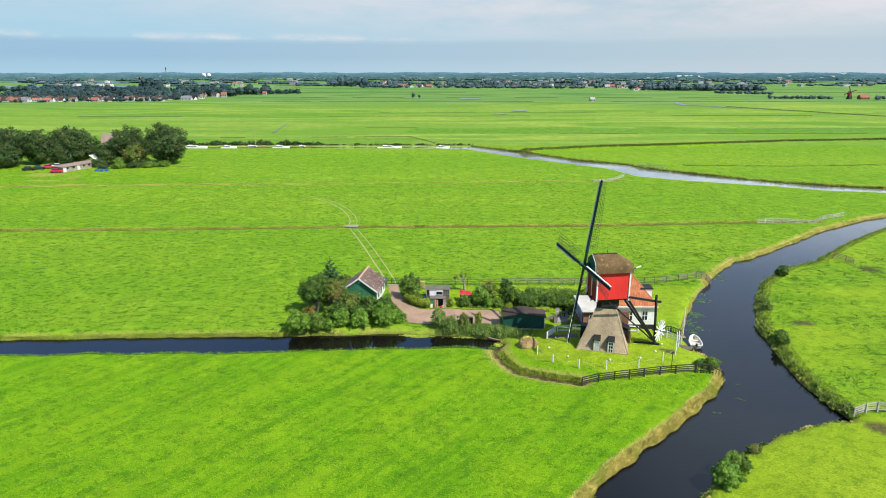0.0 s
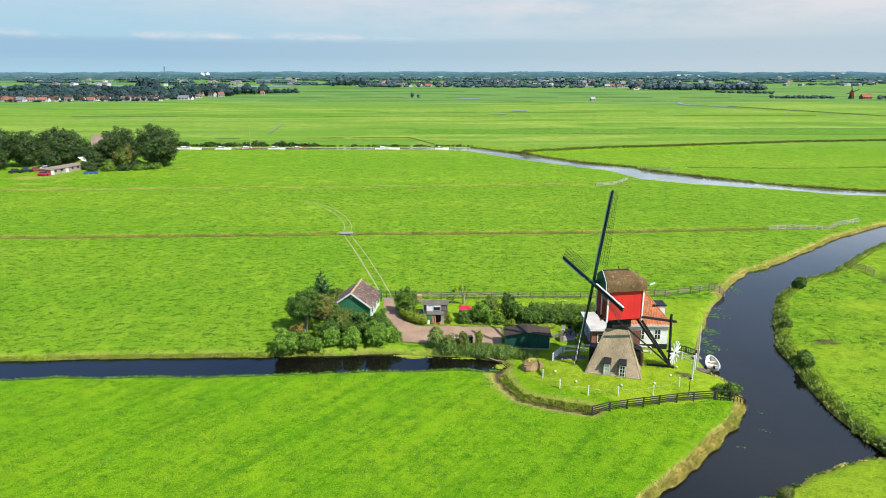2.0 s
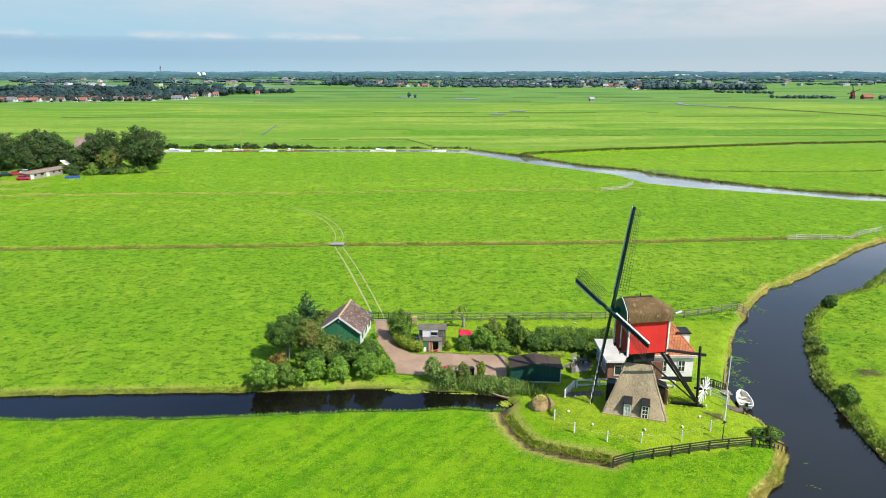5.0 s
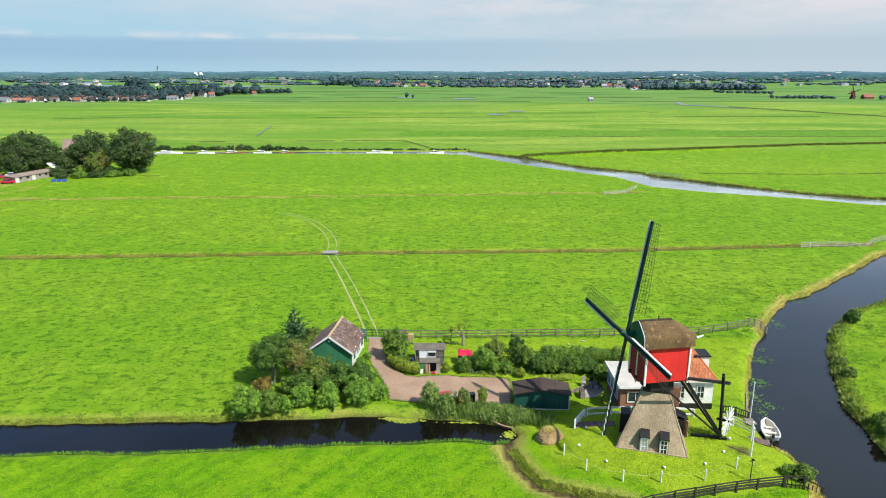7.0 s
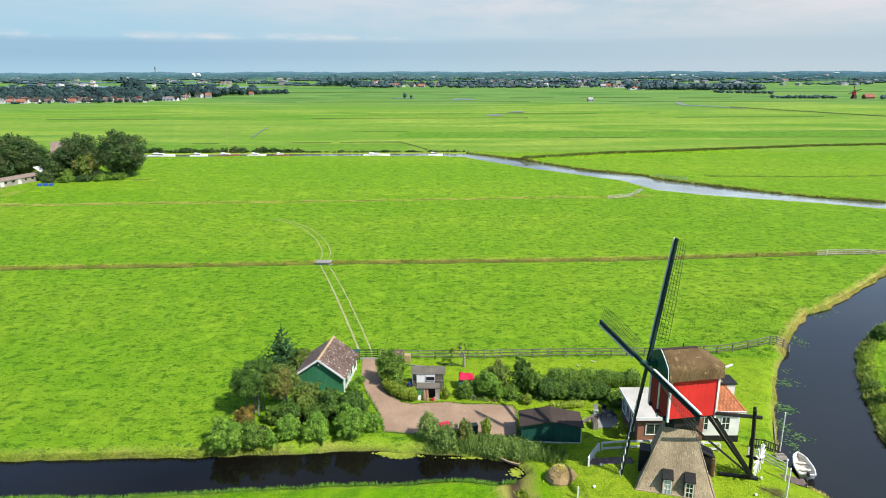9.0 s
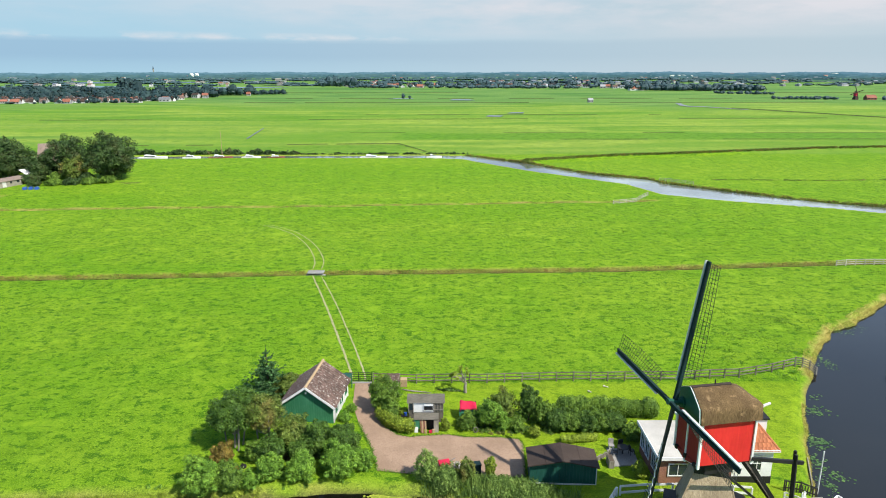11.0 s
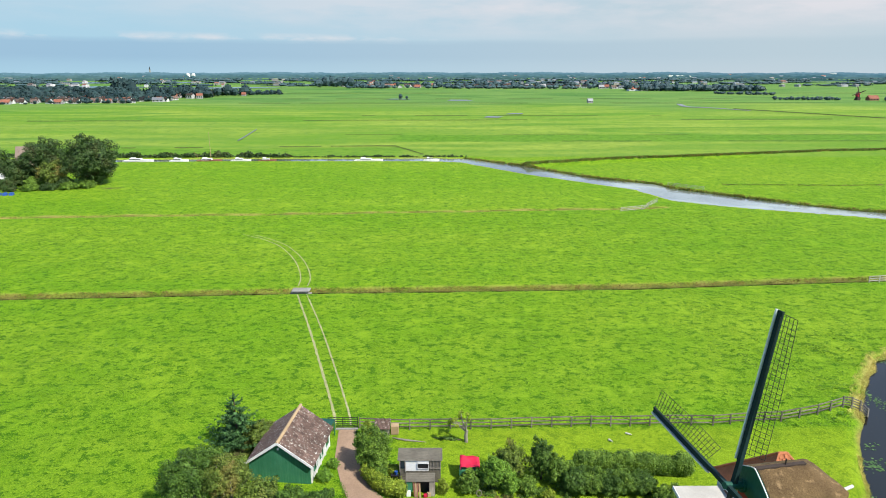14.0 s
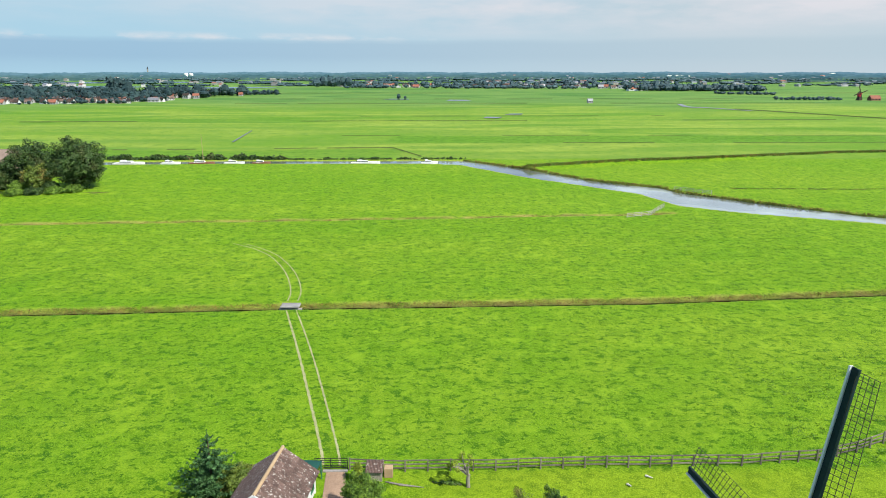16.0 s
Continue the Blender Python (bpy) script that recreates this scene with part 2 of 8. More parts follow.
    lawn = sward((0.165, 0.265, 0.010), (0.218, 0.332, 0.013), (0.260, 0.362, 0.018), 0.4)
    base = mix_node(n, l, attr("lawn"), base, lawn)
    straw = mix_node(n, l, ramp_node(n, l, fine, ((0.35, (0, 0, 0)), (0.65, (1, 1, 1)))), (0.22, 0.205, 0.045), (0.46, 0.39, 0.12))
    base = mix_node(n, l, attr("dry"), base, straw)
    mud = mix_node(n, l, ramp_node(n, l, fine, ((0.35, (0, 0, 0)), (0.65, (1, 1, 1)))), (0.035, 0.026, 0.014), (0.12, 0.085, 0.05))
    base = mix_node(n, l, attr("mud"), base, mud)
    l.new(base, p.inputs["Base Color"])
    p.inputs["Roughness"].default_value = 0.9
    p.inputs["Specular IOR Level"].default_value = 0.08
    h = n.new("ShaderNodeMath")
    h.operation = "ADD"
    l.new(tuft, h.inputs[0])
    l.new(fine, h.inputs[1])
    bump_node(n, l, h.outputs[0], p, 0.8, 0.24)
    return m


def water_material(name, deep, bump):
    m, n, l, p = nodes_of(name)
    pos = n.new("ShaderNodeNewGeometry").outputs["Position"]
    a = noise_node(n, l, pos, 0.05, 3, 0.5)
    col = mix_node(n, l, ramp_node(n, l, a, ((0.36, (0, 0, 0)), (0.64, (1, 1, 1)))), deep, tuple(c * 2.8 for c in deep))
    l.new(col, p.inputs["Base Color"])
    breeze = noise_node(n, l, pos, 0.16, 5, 0.62, (1.0, 0.45, 1))
    l.new(ramp_node(n, l, breeze, ((0.38, (0.03, 0.03, 0.03)), (0.62, (0.11, 0.11, 0.11)))), p.inputs["Roughness"])
    p.inputs["IOR"].default_value = 1.333
    p.inputs["Specular IOR Level"].default_value = 0.5
    swell = n.new("ShaderNodeMath")
    swell.operation = "MULTIPLY"
    l.new(noise_node(n, l, pos, 1.6, 5, 0.65), swell.inputs[0])
    l.new(ramp_node(n, l, breeze, ((0.36, (0.5, 0.5, 0.5)), (0.60, (2.2, 2.2, 2.2)))), swell.inputs[1])
    bump_node(n, l, swell.outputs[0], p, bump, 0.03)
    return m


def glass_material(name, tint=(0.02, 0.03, 0.04)):
    m, n, l, p = nodes_of(name)
    p.inputs["Base Color"].default_value = (*tint, 1)
    p.inputs["Roughness"].default_value = 0.04
    p.inputs["Specular IOR Level"].default_value = 0.8
    return m


MEADOW = meadow_material()
WATER = water_material("dark_polder_water", (0.0030, 0.0027, 0.0021), 0.085)
WATER_CALM = water_material("calm_grey_water", (0.085, 0.100, 0.082), 0.03)
THATCH = surface("weathered_thatch", (0.265, 0.200, 0.120), (0.52, 0.420, 0.275), 0.95, 0.5, 11, 0.9, 0.08, (1, 1, 0.13), dirt=(0.22, 0.165, 0.10))
THATCH_CAP = surface("brown_thatch", (0.070, 0.042, 0.018), (0.200, 0.132, 0.058), 0.95, 0.7, 14, 0.9, 0.06, (1, 1, 0.16), dirt=(0.30, 0.20, 0.10))
RED = surface("red_painted_boards", (0.60, 0.026, 0.024), (0.70, 0.038, 0.033), 0.55, 0.5, 5, 0.15, 0.01, (1, 1, 0.1))
# darker copy of the red; the shade on the mill's front is in this colour
RED_SHADED = surface("shaded_red_boards", (0.30, 0.022, 0.02), (0.36, 0.03, 0.028), 0.6, 0.5, 5, 0.2, 0.01, (1, 1, 0.1))
WHITE = surface("white_paint", (0.70, 0.70, 0.68), (0.82, 0.82, 0.80), 0.55, 0.8, 6, 0.1, 0.01)
OFFWHITE = surface("weathered_white_paint", (0.52, 0.52, 0.50), (0.72, 0.72, 0.70), 0.65, 0.8, 6, 0.15, 0.01, dirt=(0.38, 0.36, 0.32))
MILLGREEN = surface("mill_green_paint", (0.006, 0.075, 0.050), (0.014, 0.115, 0.078), 0.5, 0.9, 6, 0.15, 0.01)
SAILBLUE = surface("dark_sail_board_paint", (0.003, 0.019, 0.020), (0.008, 0.034, 0.034), 0.75, 0.7, 6, 0.15, 0.01)
TAR = surface("tarred_black_timber", (0.008, 0.008, 0.009), (0.028, 0.027, 0.027), 0.6, 0.8, 8, 0.25, 0.01)
LATTICE = surface("brown_lattice_wood", (0.03, 0.034, 0.028), (0.075, 0.075, 0.058), 0.8, 0.8, 9, 0.2, 0.01)
GREYWOOD = surface("weathered_grey_wood", (0.18, 0.16, 0.125), (0.37, 0.34, 0.285), 0.85, 0.7, 9, 0.35, 0.01, (1, 1, 0.2), spread=0.25)
DARKWOOD = surface("dark_fence_wood", (0.022, 0.020, 0.017), (0.065, 0.058, 0.048), 0.85, 0.7, 9, 0.35, 0.01, spread=0.25)
CREAM = surface("cream_gelcoat", (0.62, 0.58, 0.48), (0.74, 0.70, 0.60), 0.5, 0.8, 6, 0.1, 0.01)
PLANK = surface("purplish_brown_planks", (0.12, 0.085, 0.075), (0.22, 0.165, 0.15), 0.85, 0.7, 9, 0.3, 0.01, spread=0.2)
DULLTILE = surface("faded_red_roof_tile", (0.26, 0.095, 0.06), (0.36, 0.15, 0.10), 0.85, 0.2, 3, 0.2, 0.01, spread=0.2)
BARNGREEN = surface("green_barn_boards", (0.030, 0.165, 0.080), (0.060, 0.215, 0.118), 0.6, 0.5, 6, 0.2, 0.01, (1, 1, 0.1))
SHEDGREEN = surface("dark_green_shed_boards", (0.009, 0.065, 0.045), (0.02, 0.10, 0.07), 0.6, 0.5, 6, 0.2, 0.01, (1, 1, 0.1))
BITUMEN = surface("brown_bitumen_felt", (0.042, 0.029, 0.022), (0.072, 0.052, 0.042), 0.9, 0.4, 12, 0.2, 0.01)
ROOFTILE = surface("lichened_brown_roof_tile", (0.085, 0.052, 0.042), (0.16, 0.105, 0.085), 0.85, 0.8, 7, 0.3, 0.01, spread=0.3, dirt=(0.60, 0.57, 0.50), dirt_size=4.2)
ORANGETILE = surface("orange_clay_pantile", (0.36, 0.115, 0.045), (0.50, 0.185, 0.08), 0.75, 0.8, 7, 0.3, 0.01, spread=0.2)
PAVING = surface("pinkish_brick_paving", (0.275, 0.180, 0.120), (0.395, 0.280, 0.195), 0.9, 0.35, 8, 0.25, 0.01, dirt=(0.23, 0.155, 0.11))
BRICK = surface("brown_brick", (0.17, 0.075, 0.05), (0.29, 0.14, 0.095), 0.85, 0.8, 8, 0.3, 0.01, spread=0.2)
FLATROOF = surface("pale_roof_gravel", (0.42, 0.40, 0.36), (0.57, 0.55, 0.50), 0.9, 0.5, 25, 0.3, 0.01)
CONCRETE = surface("grey_concrete", (0.22, 0.21, 0.195), (0.38, 0.37, 0.345), 0.9, 0.6, 9, 0.25, 0.01)
RIDGE = surface("pale_ridge_tile", (0.36, 0.25, 0.14), (0.48, 0.35, 0.21), 0.85, 0.9, 8, 0.25, 0.01)
CRIMSON = surface("crimson_tarpaulin", (0.50, 0.012, 0.045), (0.60, 0.025, 0.07), 0.5, 1.2, 4, 0.3, 0.03)
STRAWHEAP = surface("rotting_straw", (0.24, 0.155, 0.07), (0.48, 0.34, 0.17), 0.95, 0.9, 12, 0.9, 0.06)
SAND = surface("pale_sandy_track", (0.24, 0.25, 0.09), (0.45, 0.43, 0.24), 0.95, 0.6, 7, 0.4, 0.02, dirt=(0.15, 0.25, 0.03), dirt_size=1.4)
PALEWOOD = surface("bleached_fence_wood", (0.30, 0.28, 0.24), (0.56, 0.54, 0.48), 0.85, 0.7, 9, 0.35, 0.01, spread=0.25)
FADEDROOF = surface("faded_brown_roof", (0.22, 0.165, 0.135), (0.36, 0.28, 0.225), 0.9, 0.4, 3, 0.3, 0.02, dirt=(0.16, 0.12, 0.10))
FENCEWOOD = surface("brown_grey_fence_wood", (0.115, 0.098, 0.072), (0.27, 0.24, 0.19), 0.85, 0.7, 9, 0.35, 0.01, (1, 1, 0.2), spread=0.3)
FARWALL = surface("dull_rendered_wall", (0.30, 0.30, 0.30), (0.46, 0.46, 0.45), 0.8, 0.3, 3, 0.1, 0.01, spread=0.3)
BARK = surface("grey_brown_bark", (0.07, 0.052, 0.036), (0.16, 0.125, 0.09), 0.95, 0.9, 9, 0.8, 0.03)
CURTAIN = surface("curtained_pane", (0.50, 0.50, 0.47), (0.70, 0.70, 0.66), 0.25, 1.5, 7, 0.05, 0.005, spec=0.6)
HUTROOF = surface("weathered_grey_board_roof", (0.095, 0.085, 0.066), (0.21, 0.19, 0.15), 0.9, 0.8, 7, 0.4, 0.02, (0.3, 3, 1))
GLASS = glass_material("window_glass")
METAL = surface("grey_metal", (0.30, 0.31, 0.32), (0.42, 0.43, 0.44), 0.4, 0.8, 9, 0.1, 0.005, metal=0.6)
TEALBAG = surface("teal_plastic", (0.04, 0.26, 0.25), (0.07, 0.34, 0.32), 0.4, 1.0, 5, 0.2, 0.02)
BLUECOVER = surface("blue_tarpaulin", (0.02, 0.07, 0.30), (0.04, 0.12, 0.42), 0.5, 1.0, 5, 0.2, 0.02)
LEAF_DARK = leafy("dark_leaf", (0.036, 0.094, 0.010), (0.110, 0.205, 0.026))
LEAF_MID = leafy("garden_leaf", (0.060, 0.138, 0.012), (0.185, 0.305, 0.034))
WILLOW = leafy("willow_leaf", (0.085, 0.170, 0.026), (0.24, 0.355, 0.075))
LEAF_BRIGHT = leafy("fresh_leaf", (0.080, 0.195, 0.014), (0.225, 0.405, 0.042))
LEAF_YELLOW = leafy("yellowing_leaf", (0.14, 0.21, 0.012), (0.31, 0.40, 0.035))
LEAF_WARM = leafy("rusty_leaf", (0.070, 0.125, 0.014), (0.185, 0.255, 0.040), (0.24, 0.145, 0.045), 0.75)
NEEDLE = leafy("conifer_needle", (0.026, 0.086, 0.022), (0.085, 0.195, 0.058))
REED = leafy("reed_blade", (0.10, 0.19, 0.02), (0.24, 0.34, 0.06), (0.34, 0.27, 0.09), 0.7)
STRAW = leafy("dry_bank_grass", (0.50, 0.44, 0.08), (0.80, 0.70, 0.22), (0.24, 0.36, 0.025), 0.9)
TUFT = leafy("meadow_tuft", (0.062, 0.175, 0.005), (0.125, 0.262, 0.009))
DUCKWEED = leafy("duckweed", (0.20, 0.26, 0.02), (0.34, 0.40, 0.05))
RUSH = leafy("brown_rush", (0.115, 0.090, 0.014), (0.33, 0.245, 0.050), (0.13, 0.20, 0.016), 0.8)
LILY = leafy("lily_pad", (0.045, 0.12, 0.025), (0.12, 0.22, 0.06))
# blue of distant haze is mixed into this leaf colour
HAZY_WOODS = leafy("hazy_far_wood_leaf", (0.046, 0.094, 0.104), (0.066, 0.120, 0.124), None, 0.0, 0.02)
FARMLEAF = leafy("farm_tree_leaf", (0.030, 0.070, 0.015), (0.066, 0.122, 0.027), (0.115, 0.105, 0.035), 0.5, 0.22)
# village trees likewise carry the haze as a blue leaf tint
HAZY_VILLAGELEAF = leafy("hazy_village_tree_leaf", (0.020, 0.048, 0.050), (0.031, 0.066, 0.062), None, 0.0, 0.03)

# ---- mesh helpers ----
class Geo:
    """Vertices and faces collected piece by piece."""

    def __init__(self):
        self.v, self.f = [], []

    def add(self, verts, faces):
        k = len(self.v)
        self.v += [tuple(p) for p in verts]
        self.f += [tuple(i + k for i in q) for q in faces]
        return self

    def box(self, c, s, rz=0.0, taper=1.0):
        """A box with its centre at c; taper shrinks the top."""
        x, y, z = (a / 2 for a in s)
        ca, sa = math.cos(rz), math.sin(rz)
        pts = []
        for dz, k in ((-z, 1.0), (z, taper)):
            for dx, dy in ((-x, -y), (x, -y), (x, y), (-x, y)):
                dx, dy = dx * k, dy * k
                pts.append((c[0] + dx * ca - dy * sa, c[1] + dx * sa + dy * ca, c[2] + dz))
        return self.add(pts, [(3, 2, 1, 0), (4, 5, 6, 7), (0, 1, 5, 4), (1, 2, 6, 5), (2, 3, 7, 6), (3, 0, 4, 7)])

    def beam(self, a, b, w, h, up=(0, 0, 1), w2=None, h2=None):
        """A square beam from a to b."""
        a, b = Vector(a), Vector(b)
        d = (b - a).normalized()
        s = d.cross(Vector(up))
        if s.length < 1e-3:
            s = d.cross(Vector((1, 0, 0)))
        s.normalize()
        u = s.cross(d)
        pts = []
        for p, ww, hh in ((a, w, h), (b, w2 or w, h2 or h)):
            for i, j in ((-1, -1), (1, -1), (1, 1), (-1, 1)):
                pts.append(p + s * (i * ww / 2) + u * (j * hh / 2))
        return self.add(pts, [(3, 2, 1, 0), (4, 5, 6, 7), (0, 1, 5, 4), (1, 2, 6, 5), (2, 3, 7, 6), (3, 0, 4, 7)])

    def tube(self, pts, radii, n=8):
        """A round tapering tube along points."""
        pts = [Vector(p) for p in pts]
        ring = []
        for k, p in enumerate(pts):
            d = (pts[min(k + 1, len(pts) - 1)] - pts[max(k - 1, 0)]).normalized()
            s = d.cross(Vector((0.31, 0.17, 0.93)))
            if s.length < 1e-3:
                s = d.cross(Vector((1, 0, 0)))
            s.normalize()
            u = s.cross(d)
            ring += [p + (s * math.cos(2 * math.pi * i / n) + u * math.sin(2 * math.pi * i / n)) * radii[k] for i in range(n)]
        faces = [(k * n + i, k * n + (i + 1) % n, (k + 1) * n + (i + 1) % n, (k + 1) * n + i) for k in range(len(pts) - 1) for i in range(n)]
        faces += [tuple(reversed(range(n))), tuple(range((len(pts) - 1) * n, len(pts) * n))]
        return self.add(ring, faces)

    def slab(self, quad, thick):
        """A board from four corners, thickened against its normal."""
        q = [Vector(p) for p in quad]
        nrm = (q[1] - q[0]).cross(q[-1] - q[0]).normalized() * thick
        k = len(q)
        faces = [tuple(range(k)), tuple(reversed(range(k, 2 * k)))]
        faces += [(i, k + i, k + (i + 1) % k, (i + 1) % k) for i in range(k)]
        return self.add(q + [p - nrm for p in q], faces)

    def prism(self, outline, z0, z1):
        """An upright prism over a plan outline (counterclockwise)."""
        k = len(outline)
        pts = [(x, y, z0) for x, y in outline] + [(x, y, z1) for x, y in outline]
        return self.add(pts, [tuple(reversed(range(k))), tuple(range(k, 2 * k))] + [(i, (i + 1) % k, k + (i + 1) % k, k + i) for i in range(k)])


def mesh_object(name, geo, material, smooth=False):
    me = bpy.data.meshes.new(name)
    me.from_pydata(geo.v, [], geo.f)
    me.materials.append(material)
    if smooth:
        me.polygons.foreach_set("use_smooth", [True] * len(me.polygons))
    me.update()
    return new(name, me)


def part(name, geo, material, parent, label="", smooth=False, bevel=0.0):
    ob = mesh_object(name, geo, material, smooth)
    ob.parent = parent
    if label:
        tagged(ob, label)
    if bevel:
        b = ob.modifiers.new("worn_edge", "BEVEL")
        b.width, b.segments, b.limit_method = bevel, 1, "ANGLE"
    return ob


def piece(name, data, parent, m):
    """One more object on a shared mesh."""
    ob = new(name, data)
    ob.parent = parent
    ob.matrix_basis = m
    return ob


def thing(name, x, y, z, label, category, group="", rz=0.0, kind=""):
    ob = new(name)
    ob.matrix_basis = pose(x, y, z, 0, 0, rz)
    ob.empty_display_size = 0.3
    return tagged(ob, label, category, group, kind)


def shared(name, geo, material):
    me = bpy.data.meshes.new(name)
    me.from_pydata(geo.v, [], geo.f)
    me.materials.append(material)
    return me


# ---- the land: one sheet with the waterways sunk into it ----
WATER_Z = -0.7
RIVER_WEST = [(-230, -250), (-110, -110), (-22, 2), (-8, 21), (3, 36), (13.3, 49.4), (15.9, 52.8), (20.1, 56.8), (24.5, 61.1), (28.1, 65.1), (31.3, 68.3), (33.4, 71.8), (34.4, 74.6), (34.2, 78.4), (32.8, 80.6), (33.2, 85.6), (36.6, 93), (40.7, 101.5), (44.8, 107.8), (50.3, 115.9), (56.3, 122.7), (61, 125.7), (66.6, 130.3), (76.6, 139), (85.4, 147), (94.9, 153.9), (103.3, 159.7), (111.4, 163.8), (150, 180), (200, 186)]
RIVER_EAST = [(200, 172), (150, 168), (120, 160), (102.9, 150.6), (94.5, 144), (82.2, 133.2), (73.1, 124.2), (71.2, 121.8), (63.2, 117.7), (58.4, 112.8), (53.6, 107), (48.8, 97.5), (45.2, 88.8), (44.4, 84.5), (43.9, 79.8), (42.9, 74.2), (42.8, 69.3), (43, 65.2), (43.2, 62.6), (39.5, 61.6), (35, 59.8), (32.2, 58.2), (29.5, 56.6), (25.2, 52.6), (23.5, 50.1), (14, 38), (3, 20), (-8, 0), (-96, -114), (-216, -256)]
CANAL = [(-150, 81), (-100, 82), (-56.4, 83.3), (-43, 84.2), (-36, 84.5), (-27.7, 84.8), (-20.6, 85.0), (-15.2, 85.4), (-6.7, 86), (-1.6, 85.6), (4, 84.9), (7.5, 83.8), (8.3, 82.2), (7, 81), (5.8, 80.4), (1.8, 80.8), (-6.2, 80.3), (-14.1, 79.8), (-19.2, 79.3), (-25.8, 78.6), (-32.2, 78.5), (-45.2, 78.2), (-52.8, 77.6), (-100, 75), (-150, 73)]
FAR_RIVER_N = [(-260, 316), (-121, 315), (-78, 317.5), (-27, 317.5), (-3.5, 318.5), (10.5, 317), (31.6, 296), (42.7, 279), (50.7, 268), (60.2, 260), (69.4, 253.5), (71.5, 246), (82.8, 235), (96.6, 222), (106.5, 213.5), (121.5, 206), (133.8, 202), (170, 196), (200, 187)]
FAR_RIVER_S = [(200, 178), (160, 188), (132.2, 195.5), (115.3, 199.4), (105.1, 206), (90.7, 212.5), (76.9, 219), (66.3, 226.5), (63, 236), (60.8, 244), (53.2, 251.5), (44, 262), (33, 273), (21.9, 288.6), (9.5, 306), (-3.5, 309), (-27, 309.5), (-78, 309.5), (-121, 307.5), (-260, 308)]
DITCH_A = [(-160, 142.5), (-81, 145.6), (-50, 147.3), (-21.9, 149), (2.5, 149.8), (33, 151), (72, 154.6), (90, 156)]
DITCH_B = [(-180, 199), (-139.7, 202.5), (-97, 205.6), (-41, 209), (-12, 211), (48, 215.2), (60, 217)]
DITCH_C = [(7.4, 81), (6.9, 79), (7.9, 75.6), (9.2, 73.2), (11, 72.3), (16.4, 70.4)]
DIKE = [(34, 294), (72.3, 308.4), (120.5, 320.8), (171.9, 334.2), (224.8, 342.9), (330, 360)]
YARD = [(-9.4, 106), (-9.0, 100.6), (-7.9, 96.8), (-6.0, 91.9), (-5.2, 88.4), (-2.2, 87.9), (4.8, 87.2), (8.2, 87.4), (8.6, 92.6), (8.3, 93.6), (6.1, 94), (3, 94), (1.3, 94.5), (-1.8, 94.2), (-2.4, 94), (-3.8, 94.5), (-5.3, 96.3), (-7.0, 101.1), (-7.7, 106)]


def polyline_distance(px, py, line):
    d = np.full(px.shape, 1e9)
    for (x0, y0), (x1, y1) in zip(line[:-1], line[1:]):
        dx, dy = x1 - x0, y1 - y0
        t = np.clip(((px - x0) * dx + (py - y0) * dy) / (dx * dx + dy * dy + 1e-9), 0, 1)
        d = np.minimum(d, np.hypot(px - x0 - t * dx, py - y0 - t * dy))
    return d


def polygon_distance(px, py, ring):
    """Distance to the outline, negative inside."""
    d = polyline_distance(px, py, ring + ring[:1])
    inside = np.zeros(px.shape, bool)
    for (x0, y0), (x1, y1) in zip(ring, ring[1:] + ring[:1]):
        if y0 != y1:
            inside ^= ((y0 > py) != (y1 > py)) & (px < (x1 - x0) * (py - y0) / (y1 - y0) + x0)
    return np.where(inside, -d, d)


def ease(a):
    a = np.clip(a, 0, 1)
    return a * a * (3 - 2 * a)


def wobble(px, py, s, seed):
    """Cheap smooth irregularity from a few crossing waves."""
    r = np.random.RandomState(seed)
    w = np.zeros(np.shape(px))
    for _ in range(7):
        a, k, ph = r.uniform(0, 6.28), r.uniform(0.5, 1.8) / s, r.uniform(0, 6.28)
        w = w + np.sin((px * math.cos(a) + py * math.sin(a)) * k * 6.28 + ph)
    return w / 3.5


